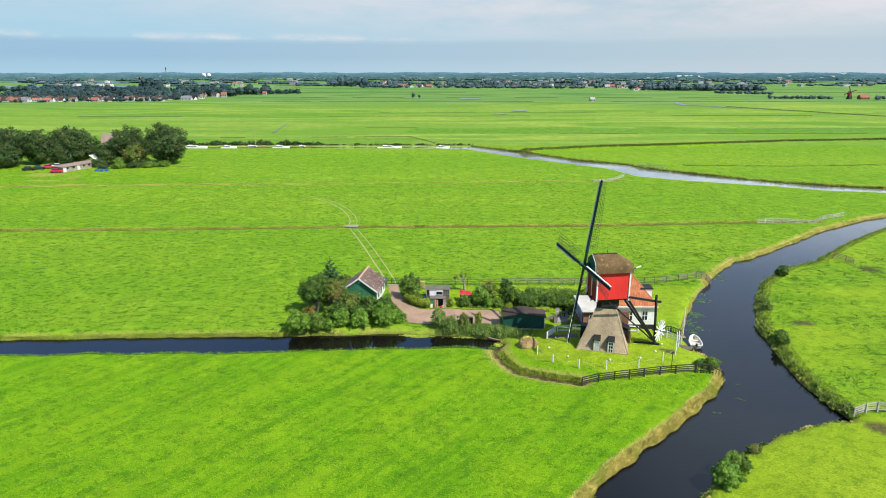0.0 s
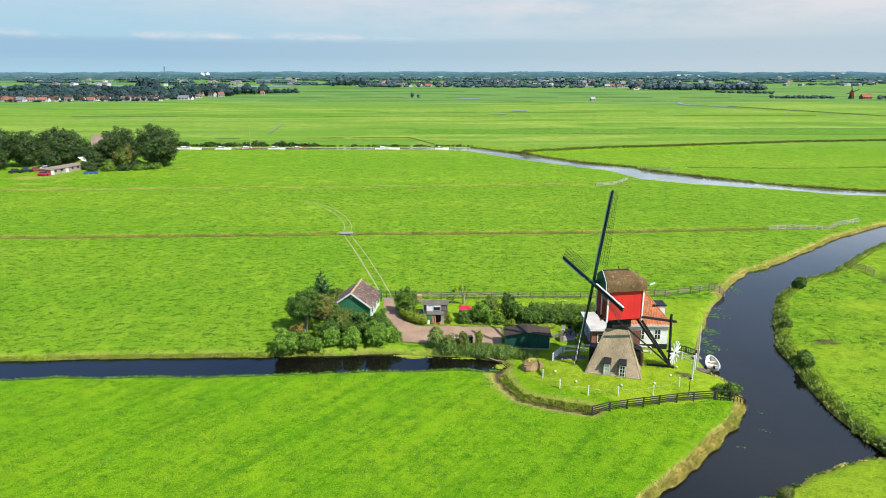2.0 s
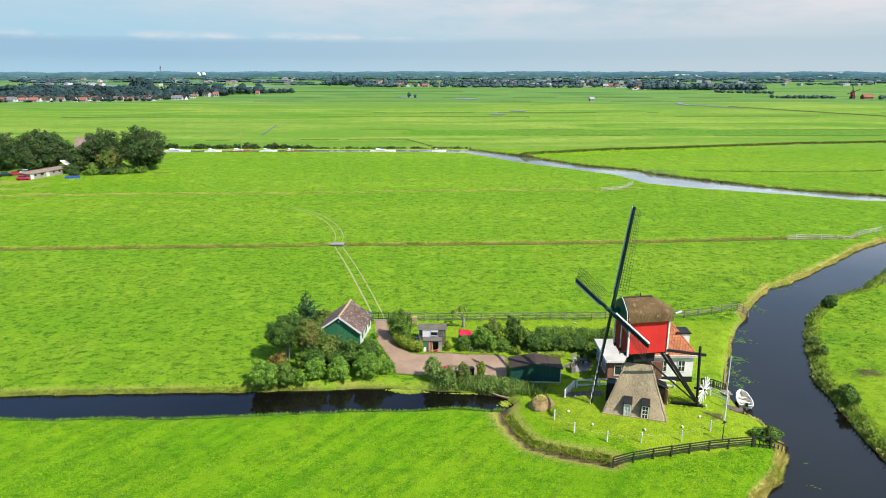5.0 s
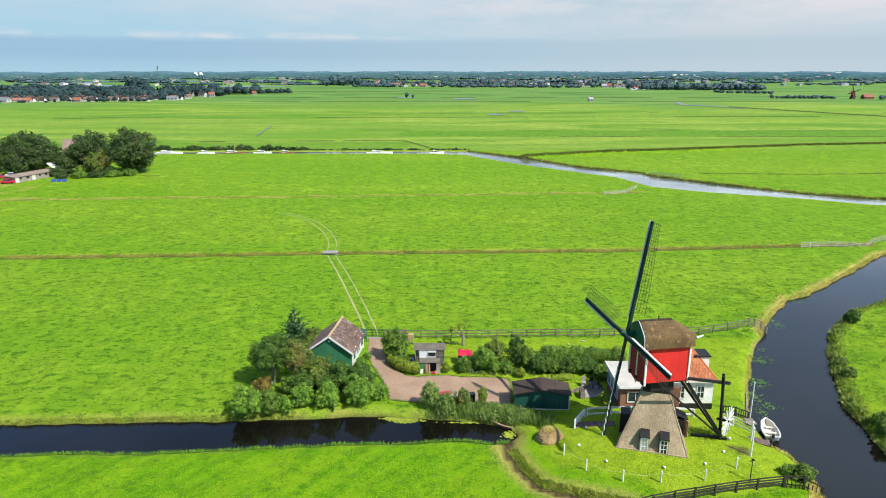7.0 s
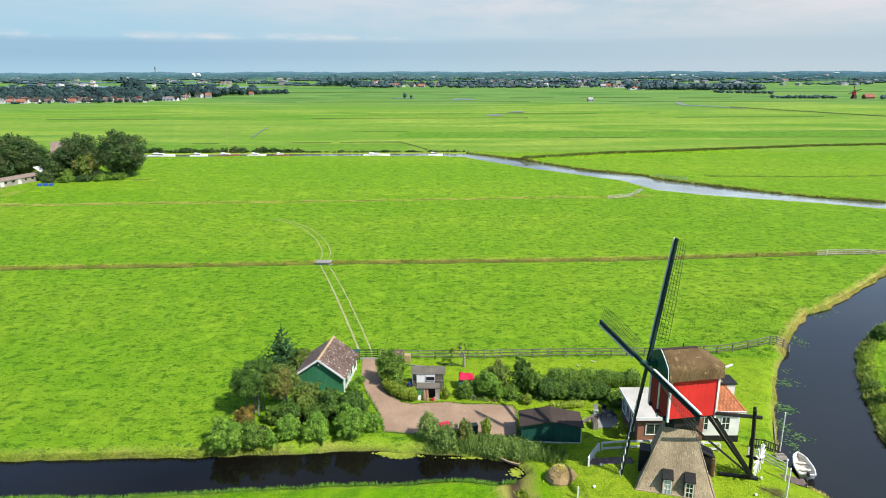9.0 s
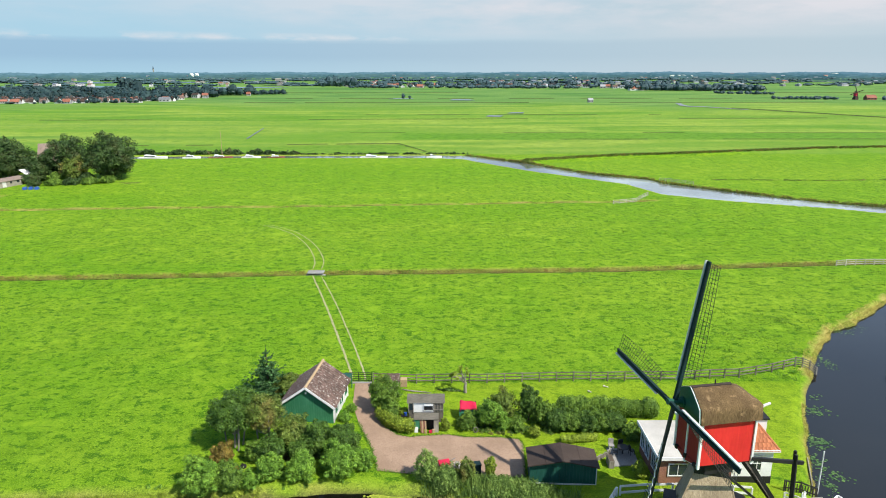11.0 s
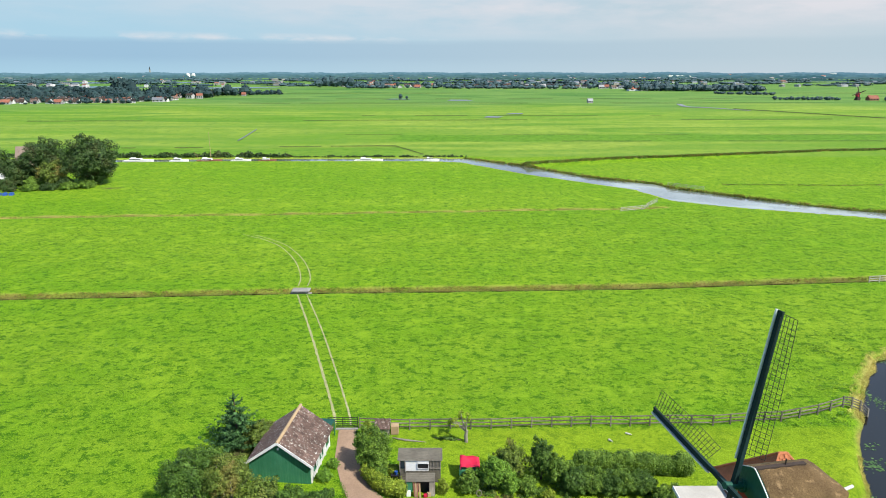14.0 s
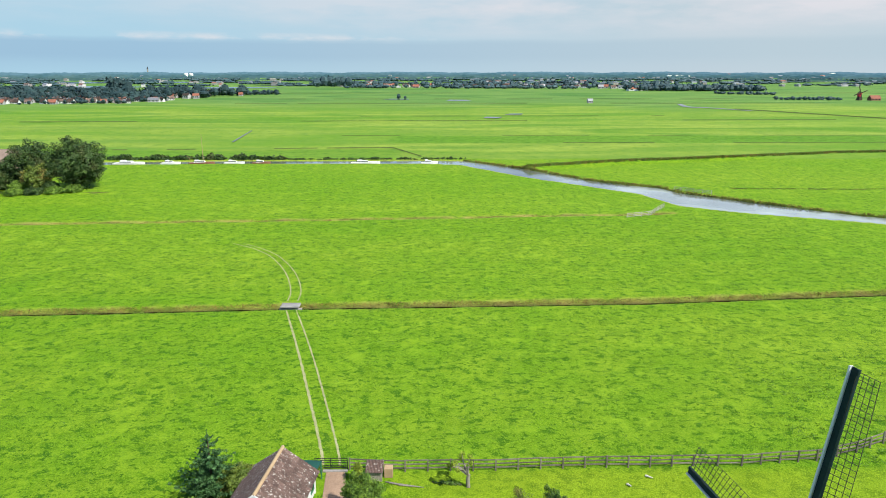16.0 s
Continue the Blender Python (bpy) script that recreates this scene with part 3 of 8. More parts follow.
def land_fields(px, py):
    """Height and the surface zones of the land."""
    wob = wobble(px, py, 5.5, 3) * 0.22 + wobble(px, py, 1.3, 5) * 0.07
    river = polygon_distance(px, py, RIVER_WEST + RIVER_EAST) + wob
    canal = polygon_distance(px, py, CANAL) + wob * 0.8
    farriver = polygon_distance(px, py, FAR_RIVER_N + FAR_RIVER_S) + wob
    ditch_a = polyline_distance(px, py, DITCH_A) - 0.62 + wob * 0.5
    ditch_b = polyline_distance(px, py, DITCH_B) - 0.25 + wob * 0.5
    ditch_c = polyline_distance(px, py, DITCH_C) - 0.45 + wob * 0.4
    water = np.minimum(np.minimum(river, canal), np.minimum(farriver, ditch_a))
    h = np.where(water > 0, WATER_Z + 0.72 * np.clip(water / 1.1, 0, 1) ** 0.7, np.maximum(WATER_Z + water * 0.9, -2.0))
    h = np.minimum(h, -0.55 + 0.6 * np.clip(ditch_b / 1.0, 0, 1))
    h = np.minimum(h, -0.5 + 0.6 * np.clip(ditch_c / 0.9, 0, 1))
    dry_land = ease((water - 0.6) / 2.0)
    mound = np.hypot((px - 21.5) / 13.5, (py - 79.5) / 9.2)
    h = h + 0.85 * ease((1 - mound) / 0.62) * dry_land * (py < 89)
    h = h + dry_land * (wobble(px, py, 9, 8) * 0.05 + wobble(px, py, 60, 9) * 0.06)
    h = h + 1.1 * ease(1 - polyline_distance(px, py, DIKE) / 5.0)
    yard = polygon_distance(px, py, YARD)
    h = np.where(yard < 0.6, 0.0, h)
    lush = ease((81.5 - py) / 2.0) * (px < 34)
    garden = ease((px + 4 + wobble(px, py, 8, 6) * 2) / 4) * ease((46 - px) / 6) * ease((106 - py) / 0.6) * ease((py - 86) / 4) * 0.7
    lawn = ease((1.0 - mound) / 0.1) * (ditch_c > 0.4) * ease((py - 70.5) / 1.5) + garden * (py > 80)
    bank = RIVER_EAST[:-2][::-1]
    east = (river > 0) & (py < 172) & (px > np.interp(py, [b[1] for b in bank], [b[0] for b in bank]))
    lawn = np.maximum(lawn, east * np.where(py < 62.5, 0.9, 0.3 + 0.3 * wobble(px, py, 16, 15)) * ease((px - 22) / 3))
    lawn = np.clip(lawn, 0, 1)
    lawn = lawn * ease((ditch_c - 2.6) / 0.8) * 1.0 + lawn * (py > 82) * (1 - ease((ditch_c - 2.6) / 0.8))
    lush = np.maximum(lush, ease((3.0 - ditch_c) / 0.6) * (py < 82)) * (1 - lawn)
    rough = 0.75 + wobble(px, py, 6, 12) * 0.5
    dry = ease((np.where(py < 76, 1.25, np.where(py < 108, 0.7, 1.5)) - river) / 0.9) * np.where(east, 0.3, 1.0) * rough
    bankside = py > np.interp(px, [p[0] for p in DITCH_A], [p[1] for p in DITCH_A])
    dry = np.maximum(dry, ease((1.5 - ditch_a) / 1.0) * rough * np.where(bankside, 0.55, 0.2))
    dry = np.maximum(dry, ease((1.5 - ditch_b) / 1.0) * rough * 0.85)
    dry = np.maximum(dry, ease((1.3 - canal) / 0.9) * 0.45 * rough)
    dry = np.maximum(dry, ease((1.6 - ditch_c) / 1.1) * 0.8)
    dry = np.maximum(dry, ease((2.2 - farriver) / 1.6) * 0.45)
    for cx, cy, rx, ry in ((-132, 213.5, 5.5, 2.4), (-127, 222, 2.0, 5.5), (-118, 206.2, 7.0, 1.3), (-140, 226, 9, 5)):
        worn = np.hypot((px - cx) / rx, (py - cy) / ry) + wobble(px, py, 3.5, 23) * 0.3
        dry = np.maximum(dry, 0.55 * ease((1 - worn) / 0.6))
    dry = np.clip(dry, 0, 1)
    mud = np.clip(np.maximum(ease((0.25 - ditch_c) / 0.4), ease((0.25 - np.minimum(water, ditch_b)) / 0.5)), 0, 1)
    mud = np.maximum(mud, 0.8 * ease((0.45 - ditch_a) / 0.5))
    for cx, cy, rx, ry in ((51.7, 88.9, 2.2, 1.3), (77.6, 115.6, 2.2, 2.6), (44.9, 60.3, 2.0, 1.6), (-18.6, 101.4, 1.9, 1.4), (-14.0, 91.2, 3.2, 1.8), (29.0, 77.4, 1.4, 0.7), (-100.5, 246.5, 3, 1.5)):
        spot = np.hypot((px - cx) / rx, (py - cy) / ry) + wobble(px, py, 1.5, 21) * 0.35
        mud = np.maximum(mud, 0.85 * ease((1 - spot) / 0.5))
    far = ease((py - 319 + wobble(px, py, 50, 4) * 2) / 6)
    remote = ease((py - 620 + wobble(px, py, 300, 6) * 60) / 220)
    parcel = 0.85 * ease((py - 379) / 4) * ease((421 - py) / 4) * ease((px + 30) / 12)
    parcel = parcel + 0.6 * ease((py - 322) / 4) * ease((362 + 0.074 * px - py) / 4) * ease((-12 - px) / 8)
    parcel = parcel + 0.4 * ease((py - 525 - 0.031 * px) / 6) * ease((576 - py) / 6) + 0.45 * ease((py - 640) / 9) * ease((700 - py) / 9) * ease((40 - px) / 20)
    parcel = parcel + 0.3 * ease((py - 440) / 6) * ease((466 - py) / 6) * ease((px - 100) / 20)
    return h, dict(parcel=parcel, lush=lush, lawn=lawn, dry=dry, mud=mud, far=far, remote=remote)


def stretched_axis(lo, hi, step, ends, grow):
    a = list(np.arange(lo, hi + step / 2, step))
    s = step
    while a[-1] < ends[1]:
        s *= grow
        a.append(a[-1] + s)
    s = step
    while a[0] > ends[0]:
        s *= grow
        a.insert(0, a[0] - s)
    return np.array(a)


def build_ground():
    xs = stretched_axis(-70, 112, 0.62, (-4600, 4600), 1.03)
    ya = np.arange(30, 165, 0.62)
    yb = np.arange(165.5, 345, 1.25)
    ys = np.concatenate([stretched_axis(25, 29.5, 1.5, (-600, 26), 1.25)[:-1], ya, yb, stretched_axis(346, 348, 1.6, (340, 4650), 1.06)[4:]])
    ys = np.unique(ys)
    gx, gy = np.meshgrid(xs, ys)
    h, zones = land_fields(gx.ravel(), gy.ravel())
    nx, ny = len(xs), len(ys)
    co = np.stack([gx.ravel(), gy.ravel(), h], 1).astype(np.float32)
    i = (np.arange(ny - 1)[:, None] * nx + np.arange(nx - 1)[None, :]).ravel()
    quads = np.stack([i, i + 1, i + nx + 1, i + nx], 1).astype(np.int32)
    me = bpy.data.meshes.new("ground")
    me.vertices.add(len(co))
    me.vertices.foreach_set("co", co.ravel())
    me.loops.add(quads.size)
    me.loops.foreach_set("vertex_index", quads.ravel())
    me.polygons.add(len(quads))
    me.polygons.foreach_set("loop_start", np.arange(0, quads.size, 4, dtype=np.int32))
    me.polygons.foreach_set("use_smooth", np.ones(len(quads), bool))
    for key, values in zones.items():
        a = me.attributes.new(key, "FLOAT", "POINT")
        a.data.foreach_set("value", values.astype(np.float32))
    me.materials.append(MEADOW)
    me.update()
    me.validate()
    return tagged(new("ground", me), "flat green polder meadow with drainage ditches and straw-coloured banks", "meadow", kind="structure")


build_ground()


def land_z(x, y):
    return float(land_fields(np.array([x], float), np.array([y], float))[0][0])


# water surfaces, each a sheet under its own banks
def water_sheet(name, ring, label, z=WATER_Z, material=None):
    bm = bmesh.new()
    bm.faces.new([bm.verts.new((x, y, z)) for x, y in ring])
    bmesh.ops.triangulate(bm, faces=bm.faces[:])
    me = bpy.data.meshes.new(name)
    bm.to_mesh(me)
    bm.free()
    me.materials.append(material or WATER)
    return tagged(new(name, me), label, "water", kind="structure")


def widen(line, d):
    """Pushes a line sideways to its left."""
    out = []
    for k, (x, y) in enumerate(line):
        (x0, y0), (x1, y1) = line[max(k - 1, 0)], line[min(k + 1, len(line) - 1)]
        s = math.hypot(x1 - x0, y1 - y0)
        out.append((x - (y1 - y0) / s * d, y + (x1 - x0) / s * d))
    return out


water_sheet("water_river", widen(RIVER_WEST, 1.0) + widen(RIVER_EAST, 1.0), "wide dark river winding between reedy banks")
water_sheet("water_canal", widen(CANAL[:12], 1.0) + widen(CANAL[12:], 1.0), "straight dark canal below the farmyard")
water_sheet("water_far_river", widen(FAR_RIVER_N, 1.0) + widen(FAR_RIVER_S, 1.0), "narrow grey river crossing the far meadows", -0.32, WATER_CALM)
water_sheet("water_ditch", widen(DITCH_A, 1.1) + widen(DITCH_A, -1.1)[::-1], "narrow brown-edged drainage ditch across the meadow")


# ---- the windmill ----
def lerp3(a, b, t):
    return tuple(a[k] + (b[k] - a[k]) * t for k in range(3))


def window_part(parent, x, y, z, w, h, rz=0.0, mullions=(1, 1), tilt=0.0, pane=None):
    """A glazed window facing local -y, as a part of its building."""
    root = part("window", Geo().box((0, 0.03, h / 2), (w, 0.05, h)), pane or GLASS, parent)
    root.matrix_basis = pose(x, y, z, tilt, 0, rz)
    g = Geo()
    fw = 0.09
    for sx in (-1, 1):
        g.box((sx * (w / 2 + fw / 2 - 0.02), 0, h / 2), (fw, 0.1, h + 2 * fw))
    for zz in (-fw / 2 + 0.02, h + fw / 2 - 0.02):
        g.box((0, 0, zz), (w, 0.1, fw))
    part("window_frame", g, WHITE, root, "white painted window frame")
    b = Geo()
    for k in range(mullions[0]):
        b.box((-w / 2 + w * (k + 1) / (mullions[0] + 1), -0.012, h / 2), (0.05, 0.05, h - 0.05))
    for k in range(mullions[1]):
        b.box((0, -0.010, h * (k + 1) / (mullions[1] + 1)), (w - 0.05, 0.045, 0.045))
    part("glazing_bar", b, WHITE, root)
    return root


def thatch_shell(g, low, high, n=10, bulge=0.12, uneven=0.05, seed=1):
    """Four thatched faces between two rings of corners, slightly bowed and uneven."""
    rng = np.random.RandomState(seed)
    pts, faces = [], []
    for j in range(n + 1):
        for a in range(4):
            b = (a + 1) % 4
            nn = (Vector(low[b]) - Vector(low[a])).cross(Vector(high[a]) - Vector(low[a])).normalized()
            for i in range(n):
                u, v = i / n, j / n
                p = Vector(lerp3(lerp3(low[a], low[b], u), lerp3(high[a], high[b], u), v))
                s = math.sin(math.pi * v) * (0.35 + 0.65 * math.sin(math.pi * u))
                jitter = rng.uniform(-uneven, uneven) if i and 0 < j < n else 0
                pts.append(p + nn * (bulge * s * -0.2 + jitter))
    m = 4 * n
    for j in range(n):
        for i in range(m):
            k, q = j * m + i, j * m + (i + 1) % m
            faces.append((k, q, q + m, k + m))
    return g.add(pts, faces)


def strip(pairs, thick):
    """A twisted board through pairs of edge points, thickened by a vector."""
    n = len(pairs)
    pts = [p for a, b in pairs for p in (a, b)] + [p - thick for a, b in pairs for p in (a, b)]
    m = 2 * n
    faces = []
    for i in range(n - 1):
        k = 2 * i
        faces += [(k, k + 1, k + 3, k + 2), (m + k + 2, m + k + 3, m + k + 1, m + k), (k + 2, m + k + 2, m + k, k), (k + 1, m + k + 1, m + k + 3, k + 3)]
    faces += [(0, m, m + 1, 1), (m - 2, m - 1, 2 * m - 1, 2 * m - 2)]
    return Geo().add(pts, faces)


MX, MY, MZ = 20.75, 80.0, 0.82


def square(cx, cy, half, ang, z, half_y=None):
    ca, sa = math.cos(ang), math.sin(ang)
    hy = half_y or half
    return [(cx + dx * ca - dy * sa, cy + dx * sa + dy * ca, z) for dx, dy in ((-half, -hy), (half, -hy), (half, hy), (-half, hy))]


def build_mill():
    mill = thing("windmill", MX, MY, MZ, "hollow post mill with thatched base, red body and dark sails", "windmill")
    ba = radians(-16)
    # thatched base tower
    
    def ring(cx, cy, front, back_w, back_e, z):
        ca, sa = math.cos(ba), math.sin(ba)
        return [(cx + dx * ca - dy * sa, cy + dx * sa + dy * ca, z) for dx, dy in ((-front, -front), (front, -front), (back_e, front), (-back_w, front))]
    low, high = ring(0.25, -0.18, 3.2, 2.1, 2.9, 0.05), ring(0.45, 0.15, 1.22, 1.0, 1.18, 5.1)
    base = part("base_roof", thatch_shell(Geo(), low, high, 22, 0.16, 0.03, 2), THATCH, mill, "grey weathered reed thatch", smooth=True)
    rim = Geo()
    for a in range(4):
        b = (a + 1) % 4
        rim.beam(low[a], low[b], 0.14, 0.22)
    part("thatch_edge", rim, THATCH, mill)
    part("plinth", Geo().prism([(p[0] * 0.93, p[1] * 0.93) for p in low], -0.9, 0.2), BRICK, mill)
    cap = square(0.42, 0.1, 1.2, ba, 5.5)
    part("collar", Geo().prism([(p[0], p[1]) for p in cap], 5.05, 5.5), TAR, mill, "tarred timber collar over the thatch")
    # hips of thicker reed
    for a in range(4):
        part("hip", Geo().tube([lerp3(low[a], high[a], k / 6) for k in range(7)], [0.045] * 7, 6), THATCH, mill, smooth=True)
    # two dormer windows in the front slope
    ca, sa = math.cos(ba), math.sin(ba)
    for k, off in enumerate((-0.62, 1.12)):
        fx, fy = 0.2 + off * ca + 3.2 * sa, -0.16 + off * sa - 3.2 * ca
        dz = 0.14
        win = window_part(mill, fx, fy, dz, 0.54, 1.32, -16, (1, 2), 0.0, CURTAIN if k == 0 else None)
        ob = part("dormer_roof", Geo().slab([(-0.44, -0.2, 1.5), (0.44, -0.2, 1.5), (0.44, 0.8, 1.86), (-0.44, 0.8, 1.86)], 0.08), TAR, win, "black felted dormer roof")
        cheeks = Geo()
        for sx in (-1, 1):
            cheeks.slab([(sx * 0.40, -0.02, 0.0), (sx * 0.40, 0.3, 0.0), (sx * 0.40, 0.78, 1.76), (sx * 0.40, -0.02, 1.45)], 0.05)
        part("dormer_cheek", cheeks, TAR, win)
        for sx in (-1, 1):
            part("shutter", Geo().box((sx * 0.38, -0.03, 0.62), (0.06, 0.05, 1.2)), RIDGE, win)
    # side porch with door, east side
    porch = Geo().box((2.95, 0.1, 1.0), (0.9, 1.2, 2.0), ba)
    part("porch", porch, TAR, mill, "tarred porch at the side of the thatch")
    part("porch_roof", Geo().slab([(3.55, -0.75, 2.05), (3.75, 0.7, 2.05), (2.55, 1.0, 2.5), (2.35, -0.5, 2.5)], 0.1), TAR, mill)
    part("porch_door", Geo().box((3.5, -0.35, 0.95), (0.08, 0.75, 1.7), radians(20)), RIDGE, mill, "open yellow door")
    part("west_door", Geo().box((-2.1, 0.75, 1.1), (0.9, 1.3, 2.2), ba), TAR, mill, "tarred door box in the thatch")
    # black neck between base and body
    yw = radians(10)
    neck = Geo().prism([(p[0], p[1]) for p in square(0.4, 0.0, 1.15, yw, 0)], 5.3, 6.6)
    part("neck", neck, TAR, mill, "tarred neck timbers")
    beams = Geo()
    cy, sy = math.cos(yw), math.sin(yw)

    def loc(x, y, z):
        """Body axes to mill axes: x backwards from the front, y away."""
        return (0.39 + x * cy - y * sy, -0.13 + x * sy + y * cy, z)
    for yy in (-1.25, 0, 1.25):
        beams.beam(loc(-2.3, yy, 6.45), loc(2.4, yy, 6.45), 0.26, 0.3)
    part("floor_beam", beams, TAR, mill)
    # boarded body
    z0, z1 = 6.52, 10.35
    hx, hy = 2.12, 1.6
    n = 18
    for sgn in (-1, 1):
        for k in range(n):
            x0, x1 = -hx + 2 * hx * k / n + 0.005, -hx + 2 * hx * (k + 1) / n - 0.002
            q = [loc(x0, sgn * hy, z0), loc(x1, sgn * hy, z0), loc(x1, sgn * hy, z1), loc(x0, sgn * hy, z1)]
            part("board", Geo().slab(q if sgn < 0 else q[::-1], 0.05), RED, mill)
    core = Geo().prism([(p[0], p[1]) for p in (loc(-hx + 0.05, -hy + 0.05, 0), loc(hx - 0.05, -hy + 0.05, 0), loc(hx - 0.05, hy - 0.05, 0), loc(-hx + 0.05, hy - 0.05, 0))], z0, z1)
    part("frame_core", core, RED_SHADED, mill)
    # front and back boards, in the red with the front's shade painted in
    for sgn in (-1, 1):
        for k in range(16):
            y0, y1 = -hy + 2 * hy * k / 16 + 0.006, -hy + 2 * hy * (k + 1) / 16 - 0.006
            q = [loc(sgn * hx, y0, z0), loc(sgn * hx, y1, z0), loc(sgn * hx, y1, z1), loc(sgn * hx, y0, z1)]
            part("board", Geo().slab(q if sgn > 0 else q[::-1], 0.05), RED_SHADED, mill)
    for sx in (-1, 1):
        for sy2 in (-1, 1):
            p = loc(sx * (hx + 0.02), sy2 * (hy + 0.02), 0)
            part("corner_trim", Geo().box((p[0], p[1], (z0 + z1) / 2 - 0.1), (0.17, 0.17, z1 - z0 + 0.25), yw), WHITE, mill, "white corner board")
    p = loc(-hx - 0.03, 0.1, 0)
    part("front_trim", Geo().box((p[0], p[1], 8.0), (0.1, 0.15, 4.3), yw), WHITE, mill, "white middle board of the front")
    for sgn in (-1, 1):
        foot_pts = []
        for k in range(8):
            t = k / 7
            foot_pts.append(loc(-hx - 0.03, 0.1 + sgn * 1.48 * t, 5.9 + 0.62 * (t ** 0.5) - 0.1 * math.sin(math.pi * t)))
        part("bracket", Geo().tube(foot_pts, [0.055] * 8, 6), WHITE, mill, "curved white bracket under the front")
        skirt = [loc(-hx - 0.01, 0.1, 6.55), loc(-hx - 0.01, 0.1, 6.0)] + [(q[0], q[1], q[2]) for q in foot_pts[1:]]
        part("front_skirt", Geo().slab(skirt if sgn > 0 else skirt[::-1], 0.05), RED_SHADED, mill)
    # thatched cap with a hipped back
    ez, rz = 10.02, 12.1
    ov = 0.34
    x_front, x_back = -hx - 0.12, hx + 0.36
    ridge_end = 0.7

    def skin(x, u):
        """Point on the thatch: u runs from the near eave over the ridge to the far eave."""
        back = max(0.0, (x - ridge_end) / (x_back - ridge_end))
        crest = rz - (rz - ez - 1.16) * back ** 1.25
        half = hy + ov - 0.10 * back ** 6
        side = -1 if u < 0.5 else 1
        k = abs(2 * u - 1)
        skew = 0.10 * max(0.0, -x / 2.2) * side * half
        if k > 0.72:
            m = (k - 0.72) / 0.28
            return (x - 0.05 * back * (1 - m) + skew, side * half * (0.92 + 0.08 * m), ez + 1.08 * (1 - m) + 0.02 * math.sin(9 * x + 4 * m))
        m = k / 0.72
        return (x + skew * m, side * half * 0.92 * m, crest - (crest - ez - 1.08) * m ** 1.35 + 0.03 * math.sin(7 * x + 5 * m))
    nx, nu = 18, 28
    pts = [loc(*skin(x_front + (x_back - x_front) * i / nx, j / nu)) for i in range(nx + 1) for j in range(nu + 1)]
    g = Geo().add(pts, [(i * (nu + 1) + j, (i + 1) * (nu + 1) + j, (i + 1) * (nu + 1) + j + 1, i * (nu + 1) + j + 1) for i in range(nx) for j in range(nu)])
    g.add(pts[-nu - 1:], [tuple(range(nu + 1))])
    under = [pts[i * (nu + 1)] for i in range(nx + 1)] + [pts[i * (nu + 1) + nu] for i in range(nx, -1, -1)]
    g.add(under, [tuple(reversed(range(len(under))))])
    r0, r1 = loc(x_front, 0, rz), loc(ridge_end, 0, rz)
    part("cap_roof", g, THATCH_CAP, mill, "brown thatched cap with mossy patches", smooth=True)
    part("ridge_cap", Geo().beam(lerp3(r0, r1, -0.02), lerp3(r0, r1, 1.05), 0.26, 0.12), BITUMEN, mill, "dark wooden ridge cover")
    part("finial", Geo().tube([lerp3(r0, r1, 0.62), Vector(lerp3(r0, r1, 0.62)) + Vector((0, 0, 0.42))], [0.04, 0.05], 6), TAR, mill)
    # green weather front under the cap, with white edging
    outline = []
    for k in range(15):
        x, y, z = skin(x_front, k / 14)
        outline.append(loc(x - 0.04, y * 0.985, z if z > ez + 0.2 else ez + 0.02))
    part("weather_front", Geo().slab(outline[::-1], 0.14), MILLGREEN, mill, "dark green boarded front of the cap")
    edge = Geo()
    for s, e in zip(outline[:-1], outline[1:]):
        edge.beam(Vector(s) - Vector((0.09, 0, 0)), Vector(e) - Vector((0.09, 0, 0)), 0.05, 0.08)
    part("barge_board", edge, WHITE, mill, "white bargeboard")
    # windshaft and sails
    hub = Vector((17.82 - MX, 80.05 - MY, 11.42 - MZ))
    arm_up, arm_side = Vector((0.153, 0.034, 0.987)).normalized(), Vector((-0.229, 0.969, 0.095)).normalized()
    w = arm_up.cross(arm_side).normalized()
    if w.x > 0:
        w = -w
    shaft = Geo().tube([hub + w * 0.42, hub - w * 0.6, hub - w * 3.2], [0.22, 0.25, 0.26], 10)
    part("windshaft", shaft, MILLGREEN, mill, "green painted windshaft head")
    part("shaft_collar", Geo().tube([hub - w * 0.75, hub - w * 1.1], [0.42, 0.42], 10), MILLGREEN, mill)
    for k in range(4):
        d = (arm_up, arm_side, -arm_up, -arm_side)[k]
        R = 10.85 if k % 2 == 0 else 8.1
        lat = d.cross(w)
        if k == 0:
            sgn = 1 if lat.y < 0 else -1
        lat = lat * sgn
        off = w * (-0.2 if k % 2 == 0 else 0.24)
        c = hub + off
        sail = part("sail", Geo().beam(c, c + d * R, *((0.28, 0.28, w, 0.15, 0.14) if k != 2 else (0.24, 0.24, w, 0.12, 0.12))), SAILBLUE if k != 2 else LATTICE, mill, "dark sail stock with lattice and leading board")
        tilt, twist = radians(2), [radians(42), radians(2)]

        def at(r, s, lift=0.0, a=None):
            if a is None:
                a = twist[0] + (twist[1] - twist[0]) * (r - 2) / (R - 2)
            return c + d * r + (lat * math.cos(a) - w * math.sin(a)) * s - w * lift

        def lead(r, s):
            """Along the forward-raked leading board."""
            return at(r, -s, 0.0, tilt)
        steps = 6
        rr = [1.6 + (R - 1.6) * i / steps for i in range(steps + 1)]
        wide = [(0.27 + 0.08 * i / steps) if k != 2 else 0.14 for i in range(steps + 1)]
        board = strip([(lead(r, e), lead(r, -0.05)) for r, e in zip(rr, wide)], w * 0.05)
        part("leading_board", board, SAILBLUE, sail, "dark blue-green leading board")
